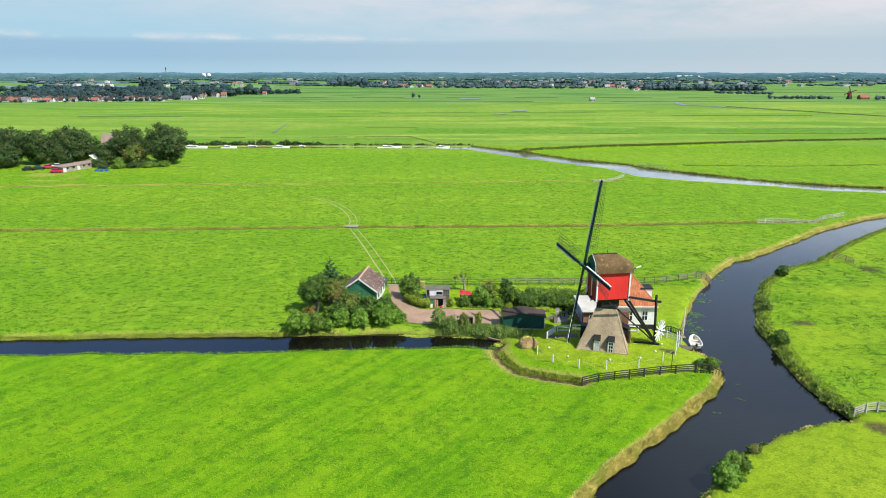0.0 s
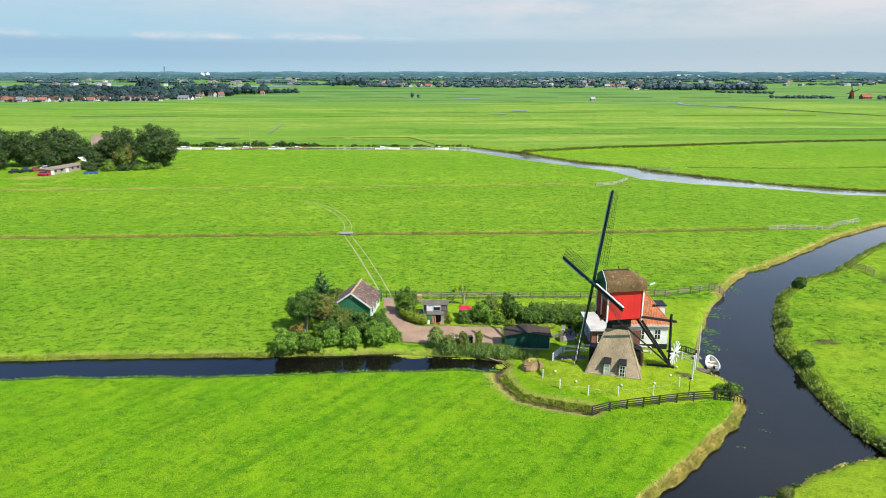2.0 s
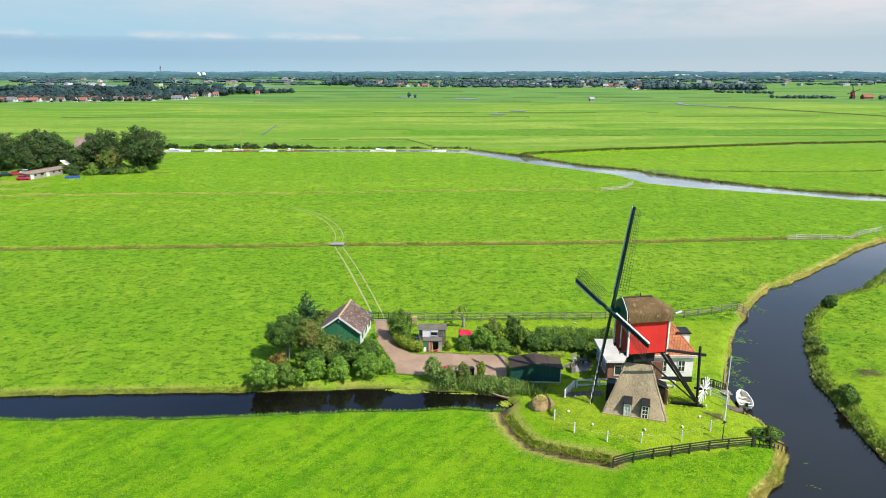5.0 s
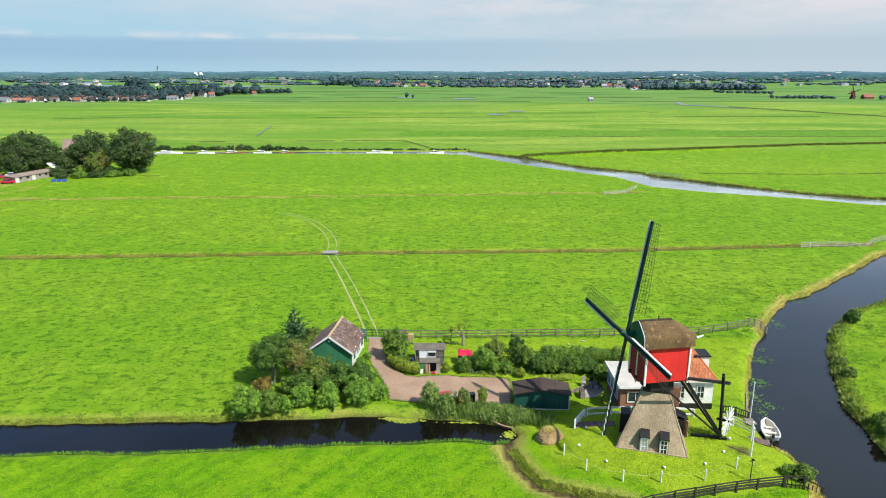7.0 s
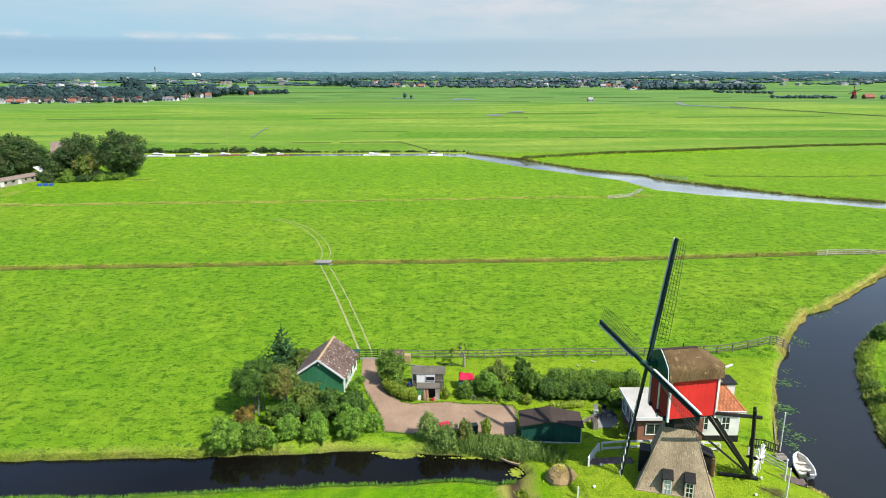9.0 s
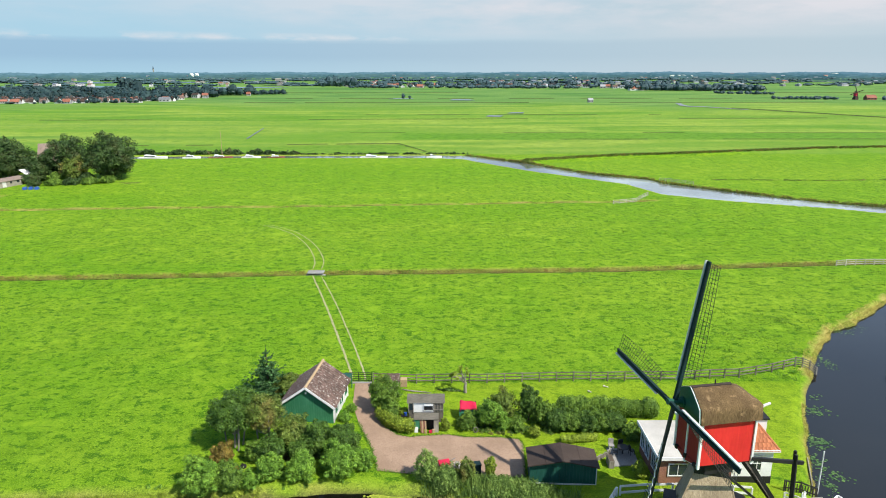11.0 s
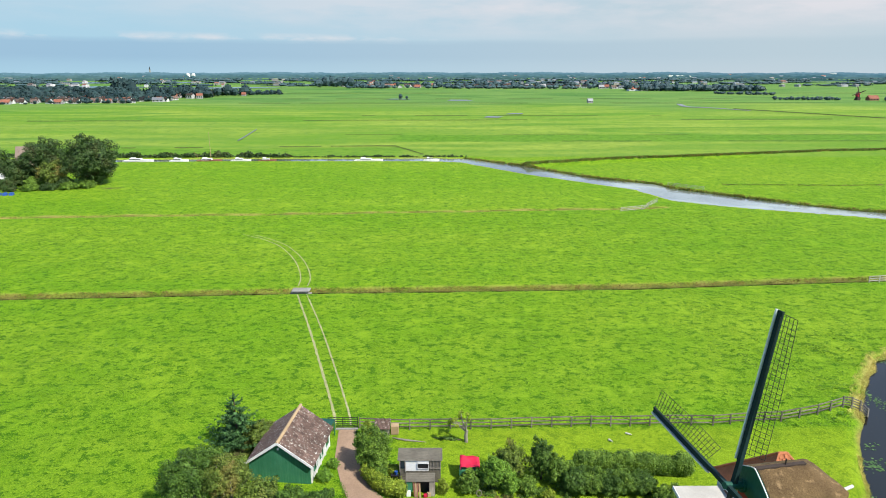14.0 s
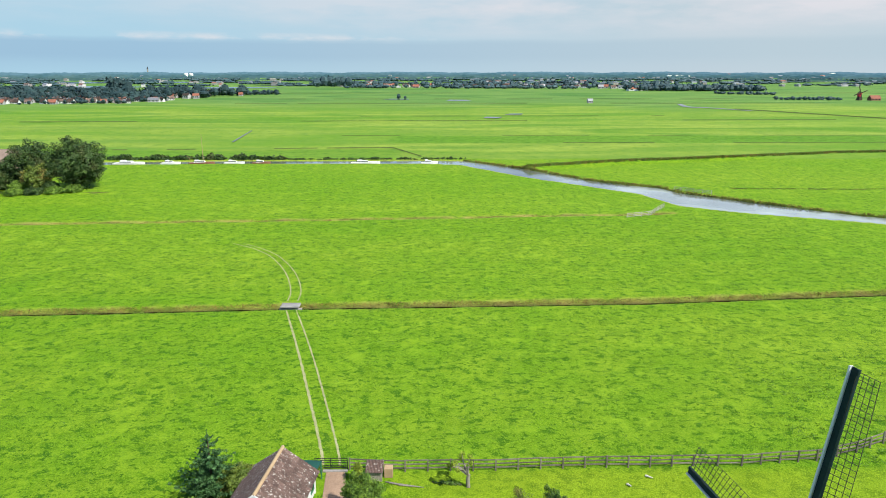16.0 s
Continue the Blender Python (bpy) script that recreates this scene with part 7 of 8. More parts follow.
def field_shelter():
    s = thing("field_shelter", -4.9, 104.7, 0, "small grey plank shelter with corrugated roof at the fence", "shed")
    w = Geo()
    for k in range(7):
        w.box((-0.62 + 0.205 * k, -0.45, 0.5), (0.19, 0.04, 1.0))
    part("front_boards", w, GREYWOOD, s)
    part("wall", Geo().box((0, 0.1, 0.5), (1.3, 0.95, 1.0)), GREYWOOD, s)
    r = Geo()
    ridges = [(-0.78 + 0.065 * k, 0.02 + 0.04 * (k % 2)) for k in range(25)]
    r.add([(x, y, z0 + dz + up) for up in (0.0, -0.03) for y, z0 in ((-0.7, 1.0), (0.75, 1.36)) for x, dz in ridges],
          [(k, k + 1, k + 26, k + 25) for k in range(24)] + [(k + 75, k + 76, k + 51, k + 50) for k in range(24)] + [(k + 50, k + 51, k + 1, k) for k in range(24)] + [(k + 25, k + 26, k + 76, k + 75) for k in range(24)] + [(0, 25, 75, 50), (24, 74, 99, 49)])
    part("roof", r, ROOFTILE, s, "rusty brown corrugated roof")
    c = thing("wooden_crate", -3.7, 105.1, 0, "pale wooden crate beside the field shelter", "crate")
    part("box", Geo().box((0, 0, 0.45), (0.75, 0.7, 0.9)), RIDGE, c, bevel=0.02)
    l = thing("log_stack", -2.5, 103.8, 0, "bleached branches lying in the grass", "branches")
    for k in range(5):
        part("branch", Geo().tube([(-1.4 + 0.3 * k, 0.3 - 0.12 * k, 0.06), (1.2 + 0.2 * k, -0.35 - 0.05 * k, 0.08)], [0.06, 0.025], 6), GREYWOOD, l)


field_shelter()


def apple_tree():
    t = thing("tree", 3.35, 103.4, 0, "small gnarled nearly bare apple tree in the grass", "tree")
    g = Geo()
    g.tube([(0, 0, -0.1), (-0.05, 0, 0.7), (0.05, 0.02, 1.25)], [0.2, 0.17, 0.14], 8)
    rng = random.Random(8)
    tips = []
    for k in range(11):
        a = rng.uniform(0, 6.28)
        m = (-0.35 + 0.35 * math.cos(a), 0.35 * math.sin(a), 1.7 + rng.uniform(-0.1, 0.3))
        e = (-0.6 + rng.uniform(0.5, 1.2) * math.cos(a), rng.uniform(0.5, 1.1) * math.sin(a), 2.0 + rng.uniform(0, 0.9))
        g.tube([(0.0, 0, 1.1), m, e], [0.08, 0.05, 0.015], 5)
        tips.append((*e, 0.32, 0.32, 0.25))
    part("trunk", g, GREYWOOD, t)
    ob = new("crown", quad_mesh("crown", leaf_quads(tips, 1100, 0.15, np.random.RandomState(4), 0.1), LEAF_YELLOW))
    ob.parent = t
    f = thing("cut_branches", 1.2, 103.9, 0.0, "fallen leafy branches lying in the grass", "branches")
    ob = new("leaves", quad_mesh("leaves", leaf_quads([(0, 0, 0.12, 1.1, 0.35, 0.16), (0.9, -0.2, 0.1, 0.8, 0.25, 0.12)], 420, 0.18, np.random.RandomState(6), 0.1), LEAF_DARK))
    ob.parent = f
    part("branch", Geo().tube([(-1.0, 0.1, 0.08), (1.6, -0.3, 0.12)], [0.03, 0.05], 5), BARK, f)


apple_tree()


def terrace():
    bm = Geo().prism([(16.3, 88.9), (18.9, 89.2), (19.0, 91.8), (16.5, 91.9)], -0.1, 0.12)
    tagged(mesh_object("terrace", bm, CONCRETE), "grey slab terrace beside the house", "terrace", kind="structure")
    path = Geo().prism([(14.2, 80.9), (15.9, 84.0), (17.7, 83.6), (17.6, 82.0)], -0.1, 0.42)
    tagged(mesh_object("ramp", path, CONCRETE), "grey paved ramp up to the mill", "path", kind="structure")
    tb = thing("garden_table", 17.8, 90.9, 0.12, "dark round garden table on the terrace", "table")
    part("tabletop", Geo().tube([(0, 0, 0.7), (0, 0, 0.75)], [0.55, 0.55], 14), TAR, tb)
    part("leg", Geo().tube([(0, 0, 0), (0, 0, 0.7)], [0.06, 0.05], 7), TAR, tb)
    for k, (x, y, r) in enumerate(((17.0, 90.6, 80), (18.6, 90.8, -80), (17.8, 91.6, 180))):
        c = thing("garden_chair", x, y, 0.12, "dark garden chair at the terrace table", "chair", "chairs on the terrace", r)
        part("seat", Geo().box((0, 0, 0.45), (0.45, 0.45, 0.05)), TAR, c)
        part("backrest", Geo().box((0, -0.22, 0.72), (0.45, 0.05, 0.5)), TAR, c)
        for sx in (-0.19, 0.19):
            for sy in (-0.19, 0.19):
                part("leg", Geo().box((sx, sy, 0.22), (0.04, 0.04, 0.44)), TAR, c)
    st = thing("log_edging", 15.2, 89.9, 0, "row of upright weathered logs edging the terrace", "edging")
    for k in range(9):
        part("log", Geo().tube([(0.17 * k, 0.12 * k, 0), (0.17 * k, 0.12 * k, 0.45 + 0.05 * (k % 3))], [0.1, 0.09], 7), GREYWOOD, st)
    box = thing("planter_box", 16.2, 89.2, 0.0, "grey weathered planter box", "planter")
    part("side", Geo().box((0, 0, 0.4), (0.5, 1.1, 0.8)), GREYWOOD, box, bevel=0.02)
    part("soil", Geo().box((0, 0, 0.81), (0.4, 1.0, 0.03)), BARK, box)
    wt = thing("garden_chair", 16.9, 91.7, 0.12, "pale grey garden chair on the terrace", "chair")
    part("seat", Geo().box((0, 0, 0.45), (0.5, 0.5, 0.06)), CONCRETE, wt)
    part("backrest", Geo().box((0, 0.24, 0.75), (0.5, 0.06, 0.55)), CONCRETE, wt)
    for sx in (-0.2, 0.2):
        for sy in (-0.2, 0.2):
            part("leg", Geo().box((sx, sy, 0.22), (0.05, 0.05, 0.44)), WHITE, wt)


terrace()


def yard_clutter():
    c = thing("garden_cart", 0.9, 88.7, 0.05, "red garden cart beside white flower tubs", "cart")
    part("tray", Geo().box((0, 0, 0.55), (0.95, 0.6, 0.35), 0.3, 1.15), CRIMSON, c, bevel=0.03)
    part("handle", Geo().beam((0.45, 0.1, 0.6), (1.0, 0.35, 0.85), 0.04, 0.04), METAL, c)
    part("wheel", Geo().tube([(-0.3, -0.32, 0.22), (-0.3, -0.38, 0.22)], [0.2, 0.2], 10), TAR, c)
    part("wheel", Geo().tube([(-0.3, 0.32, 0.22), (-0.3, 0.38, 0.22)], [0.2, 0.2], 10), TAR, c)
    for k, (x, y) in enumerate(((2.1, 88.6), (2.6, 88.9))):
        t = thing("flower_tub", x, y, 0.05, "pale tub of white flowers in the yard", "flower tub", "flower tubs in the yard")
        part("tub", Geo().tube([(0, 0, 0), (0, 0, 0.4)], [0.2, 0.27], 10), OFFWHITE, t)
        ob = new("flowers", quad_mesh("flowers", leaf_quads([(0, 0, 0.55, 0.32, 0.32, 0.2)], 160, 0.12, np.random.RandomState(k), 0.2), STRAW if k else OFFWHITE))
        ob.parent = t
    b = thing("waste_bin", 3.9, 87.9, 0.05, "dark blue wheeled waste bin", "bin")
    part("body", Geo().box((0, 0, 0.5), (0.5, 0.6, 0.95), 0.2, 1.12), SAILBLUE, b, bevel=0.02)
    part("lid", Geo().box((0, 0, 1.02), (0.6, 0.7, 0.08), 0.2), SAILBLUE, b)
    k = thing("clay_pipe", 4.1, 94.9, 0.02, "pale ring-shaped garden ornament under the shrubs", "ornament")
    ring = Geo().tube([(0.22 * math.cos(a), 0, 0.3 + 0.3 * math.sin(a)) for a in np.linspace(0, 2 * math.pi, 13)], [0.04] * 13, 5)
    part("ring", ring, GREYWOOD, k)
    for x, y, s in ((19.5, 104.6, 0.24), (17.4, 103.4, 0.12)):
        st = thing("pale_log", x, y, 0, "pale bleached log lying in the grass", "log")
        part("log", Geo().tube([(-s, 0.2, 0.1), (s, -0.2, 0.14)], [0.1, 0.05], 7), CREAM, st)


yard_clutter()


# ---- cart track and culvert ----
def rut(name, line, width, seed):
    rng = np.random.RandomState(seed)
    for _ in range(3):
        cut = [line[0]]
        for (ax, ay), (bx, by) in zip(line[:-1], line[1:]):
            cut += [(ax * 0.75 + bx * 0.25, ay * 0.75 + by * 0.25), (ax * 0.25 + bx * 0.75, ay * 0.25 + by * 0.75)]
        line = cut + [line[-1]]
    g = Geo()
    left, right = [], []
    dense = []
    for (ax, ay), (bx, by) in zip(line[:-1], line[1:]):
        m = max(2, int(math.hypot(bx - ax, by - ay) / 0.45))
        dense += [(ax + (bx - ax) * k / m, ay + (by - ay) * k / m) for k in range(m)]
    dense.append(line[-1])
    for k, (x, y) in enumerate(dense):
        (x0, y0), (x1, y1) = dense[max(0, k - 1)], dense[min(len(dense) - 1, k + 1)]
        s = math.hypot(x1 - x0, y1 - y0)
        nx, ny = -(y1 - y0) / s, (x1 - x0) / s
        fade = min(1.0, (len(dense) - k) / 12)
        a, b = (width * rng.uniform(0.34, 0.60) * fade for _ in range(2))
        z = land_z(x, y) + 0.03
        left.append((x + nx * a, y + ny * a, z))
        right.append((x - nx * b, y - ny * b, z))
    n = len(dense)
    g.add(left + right, [(i + n, i + n + 1, i + 1, i) for i in range(n - 1)])
    return tagged(mesh_object(name, g, SAND), "pale sandy wheel-worn earth of the meadow track", "track", kind="structure")


rut("track_rut_west", [(-9.9, 106.6), (-10.2, 108.5), (-13.8, 120.5), (-17.6, 133.0), (-22.5, 148.0)], 0.30, 1)
rut("track_rut_east", [(-8.3, 106.6), (-8.6, 108.5), (-12.1, 120.5), (-15.9, 133.0), (-21.0, 148.0)], 0.22, 2)
rut("track_rut_far_west", [(-22.9, 151.2), (-23.1, 155.0), (-25.0, 162.0), (-28.0, 170.0), (-33.6, 180.3), (-42.5, 187.5)], 0.22, 3)
rut("track_rut_far_east", [(-21.3, 151.2), (-21.5, 155.5), (-23.6, 163.0), (-26.6, 170.5), (-31.8, 180.0), (-40.5, 187.5)], 0.2, 4)


def culvert():
    c = thing("culvert", -22.0, 149.2, 0, "pale concrete culvert slab over the meadow ditch", "culvert")
    part("deck", Geo().box((0, 0, 0.02), (2.9, 1.75, 0.16)), CONCRETE, c, bevel=0.03)
    for y in (-0.8, 0.8):
        part("kerb", Geo().box((0, y, 0.13), (2.9, 0.14, 0.08)), CONCRETE, c, bevel=0.02)
    part("pipe", Geo().tube([(-1.7, 0, -0.75), (1.7, 0, -0.75)], [0.4, 0.4], 12), CONCRETE, c)


culvert()


# ---- the farm among trees, moored yachts, villages and woods in the distance ----
FARM_TREES = ((-108.6, 253.5, 8.4, 16.5, FARMLEAF), (-124.5, 256.0, 7.4, 15.0, FARMLEAF), (-119.0, 249.5, 4.5, 8.5, LEAF_WARM), (-131.0, 252.0, 5.0, 9.0, FARMLEAF), (-144.0, 255.5, 7.2, 14.0, FARMLEAF),
              (-150.0, 259.0, 6.5, 15.0, FARMLEAF), (-158.5, 254.0, 7.0, 14.0, FARMLEAF), (-169.0, 252.0, 8.0, 15.5, FARMLEAF), (-147.0, 249.5, 5.0, 8.0, FARMLEAF), (-164.5, 243.5, 5.0, 9.0, FARMLEAF), (-173.0, 238.0, 5.0, 8.0, LEAF_YELLOW), (-181.0, 248.0, 8.0, 14.0, FARMLEAF))
for k, (x, y, r, h, m) in enumerate(FARM_TREES):
    words = {FARMLEAF.name: "large dense dark green tree at the farm", LEAF_WARM.name: "rusty green tree at the farm", LEAF_MID.name: "broad green tree at the farm", LEAF_YELLOW.name: "pale yellow-green willow at the farm"}[m.name]
    tree(x, y, r * 1.03, h * 0.97, m, words, 0.02, 0.62, 15, k, "trees round the farm", 0.7, 0.5)
for k, (x, y, r, h) in enumerate(((-112, 245.0, 3.0, 2.2), (-117, 243.5, 3.0, 2.0), (-122, 242.0, 2.8, 2.0), (-127.0, 240.5, 2.2, 2.0), (-107, 247, 2.6, 2.2), (-131.5, 246, 3.2, 3.4), (-124.0, 247.5, 3.0, 3.6), (-114.5, 248, 3.0, 3.4))):
    shrub(x, y, r, h, FARMLEAF if k % 2 else LEAF_MID, "low garden shrub before the farm trees", 0.55, 80 + k, 6, "shrubs before the farm trees")


def gable_house(x, y, ln, w, eave, top, rz, wall_mat, roof_mat, label, name="house", group="", windows=3, z=0.0):
    """Ridge along local x; windows on both long sides."""
    h = thing(name, x, y, z, label, "house", group, rz)
    part("wall", Geo().prism([(-ln / 2, -w / 2), (ln / 2, -w / 2), (ln / 2, w / 2), (-ln / 2, w / 2)], -0.3, eave), wall_mat, h)
    g = Geo()
    o = 0.35
    sl = (top - eave) / (w / 2)
    ez = eave - o * sl
    g.slab([(-ln / 2 - o, -w / 2 - o, ez), (ln / 2 + o, -w / 2 - o, ez), (ln / 2 + o, 0, top), (-ln / 2 - o, 0, top)], 0.18)
    g.slab([(ln / 2 + o, w / 2 + o, ez), (-ln / 2 - o, w / 2 + o, ez), (-ln / 2 - o, 0, top), (ln / 2 + o, 0, top)], 0.18)
    part("roof", g, roof_mat, h)
    for s in (-1, 1):
        gb = Geo().slab([(s * (ln / 2 - 0.02), -s * w / 2, eave - 0.05), (s * (ln / 2 - 0.02), s * w / 2, eave - 0.05), (s * (ln / 2 - 0.02), 0, top - 0.12)], 0.1)
        part("gable", gb, wall_mat, h)
    for k in range(windows):
        wx = -ln / 2 + ln * (k + 0.5) / windows
        part("window", Geo().box((wx, -w / 2 - 0.01, eave * 0.55), (ln / windows * 0.45, 0.06, eave * 0.42)), GLASS, h)
    part("chimney", Geo().box((ln * 0.22, 0.1, top + 0.1), (0.6, 0.6, 1.1)), BRICK, h)
    return h


gable_house(-137.0, 268.0, 6, 8, 3.2, 10.4, 12, BRICK, FADEDROOF, "old farmhouse with tall faded brown roof among trees", "farmhouse")


def long_shed():
    s = thing("long_shed", -136.0, 240.0, 0, "long low grey shed with patched flat roof", "shed", rz=74)
    part("wall", Geo().prism([(-9, -2.2), (9, -2.2), (9, 2.2), (-9, 2.2)], 0, 1.95), GREYWOOD, s, "weathered plank walls")
    part("roof", Geo().slab([(-9.3, -2.5, 1.98), (9.3, -2.5, 1.98), (9.3, 2.4, 2.3), (-9.3, 2.4, 2.3)], 0.12), FADEDROOF, s, "grey-brown patched roof")
    for x, wd in ((-6.9, 0.8), (-4.2, 1.1), (0.4, 0.7), (2.9, 0.9), (6.6, 0.7)):
        part("window", Geo().box((x, -2.24, 1.35), (wd, 0.06, 0.6)), GLASS, s)
    for x in (-8.2, -2.0, 5.0):
        part("wall_panel", Geo().box((x, -2.25, 1.0), (1.3, 0.05, 1.7)), OFFWHITE if x < 0 else TAR, s)
    part("lean_roof", Geo().slab([(7.0, -1.5, 2.6), (9.6, -1.5, 2.6), (9.6, 1.5, 4.2), (7.0, 1.5, 4.2)], 0.12), WHITE, s)


long_shed()


def car(x, y, rz, paint, label):
    c = thing("car", x, y, 0.02, label, "car", "cars parked at the farm", rz)
    body = Geo()
    prof = [(-2.1, 0.35), (2.05, 0.35), (2.1, 0.8), (1.2, 0.95), (-1.2, 1.0), (-2.1, 0.9)]
    k = len(prof)
    body.add([(a, s * 0.85, b) for s in (-1, 1) for a, b in prof], [tuple(range(k)), tuple(reversed(range(k, 2 * k)))] + [(i + k, (i + 1) % k + k, (i + 1) % k, i) for i in range(k)])
    part("body", body, paint, c, bevel=0.06)
    part("cabin", Geo().box((-0.3, 0, 1.2), (2.3, 1.5, 0.55), 0, 0.72), GLASS, c)
    part("cabin_roof", Geo().box((-0.3, 0, 1.49), (1.6, 1.1, 0.06)), paint, c)
    for a in (-1.3, 1.3):
        for s in (-0.8, 0.8):
            part("wheel", Geo().tube([(a, s - 0.08, 0.32), (a, s + 0.08, 0.32)], [0.32, 0.32], 10), TAR, c)


car(-152.0, 236.2, 20, TAR, "dark parked car on the farm drive")
car(-149.6, 238.4, 25, SAILBLUE, "dark blue parked car on the farm drive")
car(-147.4, 240.6, 25, CRIMSON, "red parked car on the farm drive")
car(-145.6, 243.6, 25, WHITE, "white parked car on the farm drive")
car(-138.5, 230.6, 10, CRIMSON, "small red parked car beside the long shed")
for k in range(3):
    b = thing("covered_pallet", -126.2 + 1.7 * k, 234.2 + 0.2 * k, 0, "goods under a blue tarpaulin", "pallet", "blue covered goods")
    part("cover", Geo().box((0, 0, 0.4), (1.1, 1.6, 0.8), 0.2, 0.85), BLUECOVER, b, bevel=0.08)


def yacht(x, y, ln, hull, label, mast=False, cabin=True):
    """A moored motor yacht; bow at +x."""
    b = thing("yacht", x, y, WATER_Z, label, "yacht", "yachts moored on the far canal")
    n = 8
    ring = []
    for i in range(n):
        t = i / (n - 1)
        half = ln * 0.14 * (1 - max(0, (t - 0.5) / 0.5) ** 2) + 0.03
        top = 0.85 + 0.45 * t
        px = -ln / 2 + ln * t
        ring += [(px, -half, top), (px - 0.2 * t, -half * 0.8, -0.1), (px - 0.2 * t, half * 0.8, -0.1), (px, half, top)]
    g = Geo().add(ring, [(i * 4 + j, i * 4 + (j + 1) % 4, (i + 1) * 4 + (j + 1) % 4, (i + 1) * 4 + j) for i in range(n - 1) for j in range(4)] + [(3, 2, 1, 0)])
    part("hull", g, hull, b)
    if cabin:
        part("cabin", Geo().box((-ln * 0.1, 0, 1.3), (ln * 0.42, ln * 0.19, 0.6), 0, 0.85), WHITE, b)
        part("cabin_window", Geo().box((-ln * 0.1, 0, 1.35), (ln * 0.38, ln * 0.19, 0.3)), GLASS, b)
        part("wheelhouse", Geo().box((-ln * 0.2, 0, 1.72), (ln * 0.16, ln * 0.15, 0.4), 0, 0.9), WHITE, b)
    if mast:
        part("mast", Geo().tube([(0.5, 0, 1.0), (0.5, 0, 12.0)], [0.12, 0.06], 6), RIDGE, b)
        part("bowsprit", Geo().tube([(-ln * 0.45, 0, 1.6), (-ln * 0.6, 0, 4.2)], [0.1, 0.05], 6), BRICK, b)


yacht(-119.0, 309.6, 12.0, WHITE, "white motor yacht moored at the far bank")
yacht(-103.0, 309.8, 7.5, WHITE, "small white cabin boat moored at the far bank")
yacht(-91.0, 310.0, 10.0, BRICK, "brown sailing barge with bare mast", True)
yacht(-78.5, 310.2, 8.0, WHITE, "white cabin cruiser moored at the far bank")
yacht(-68.0, 310.4, 7.0, BRICK, "brown wooden cabin boat moored at the far bank")
yacht(-27.5, 310.2, 11.5, WHITE, "large white motor yacht moored at the far bank")
yacht(-2.5, 310.8, 6.5, WHITE, "small white boat near the river mouth")


def clump_quads(cx, cy, w, d, h, rng, n):
    """A far tree as a few lobes and big leaf clumps."""
    m = 4
    blobs = [(cx, cy, h * 0.52, w * 0.42, d * 0.42, h * 0.48)]
    for _ in range(m):
        a = rng.uniform(0, 6.28)
        blobs.append((cx + math.cos(a) * w * 0.3, cy + math.sin(a) * d * 0.3, h * rng.uniform(0.35, 0.75), w * 0.3, d * 0.3, h * 0.26))
    return np.concatenate([lump_quads(blobs[:1], 0.95, 4, 6), leaf_quads(blobs, n, max(w, h) * 0.22, rng, 0.8)])


def wood(name, spots, label, mat, seed, leaves=46):
    """Trees too far off to count, one sheet of crowns."""
    rng = np.random.RandomState(seed)
    q = [clump_quads(x, y, w, w, h, rng, leaves) for x, y, w, h in spots]
    return tagged(new(name, quad_mesh(name, np.concatenate(q), mat)), label, "woods", kind="stuff")


def belt(x0, y0, x1, y1, n, spread, w, h, rng, gaps=0.0):
    out = []
    for k in range(n):
        t = (k + rng.uniform(0, 1)) / n
        x, y = x0 + (x1 - x0) * t, y0 + (y1 - y0) * t
        if gaps and math.sin(x * 0.021 + y * 0.013) + rng.uniform(-0.6, 0.6) < gaps - 1:
            continue
        out.append((x, y + rng.uniform(-spread, spread), w * rng.uniform(0.7, 1.35), h * rng.uniform(0.65, 1.25)))
    return out


rf = np.random.RandomState(77)
scrub_strip("canal_scrub", [(-210, 320), (-60, 320.5)], -0.8, 1.2, 620, 0.7, 1.9, 1.05, FARMLEAF, "dark scrub behind the moored yachts", 81, -2.0, -0.75, 1.0)
scrub_strip("canal_scrub", [(-60, 320), (12, 321)], -0.5, 0.6, 300, 0.3, 0.95, 0.62, FARMLEAF, "low dark scrub along the far canal", 82, -0.6)
scrub_strip("ditch_scrub", [(90, 252), (129, 249.5), (168, 254), (240, 260)], -0.7, 0.6, 1100, 0.12, 0.38, 0.42, REED, "rough growth beside a ditch in the far meadow", 83, -1.0)
wood("village_trees", belt(-600, 985, -300, 930, 170, 22, 17, 12, rf, 0.35) + belt(-760, 1120, -560, 1080, 60, 25, 14, 10, rf, 0.4) + belt(-560, 860, -330, 880, 50, 25, 13, 11, rf) + belt(-450, 985, -425, 990, 5, 8, 16, 22, rf) + belt(-400, 880, -270, 1010, 26, 20, 15, 14, rf) + belt(-540, 782, -330, 810, 80, 20, 7, 6.0, rf) + belt(-560, 835, -320, 850, 90, 14, 12, 9.5, rf) + belt(-540, 748, -430, 752, 8, 4, 5, 3.4, rf) + belt(-430, 758, -330, 778, 10, 6, 6, 4.0, rf) + belt(-330, 1010, -230, 1040, 34, 10, 8, 6.5, rf), "dark trees round the village", HAZY_VILLAGELEAF, 2, 46)
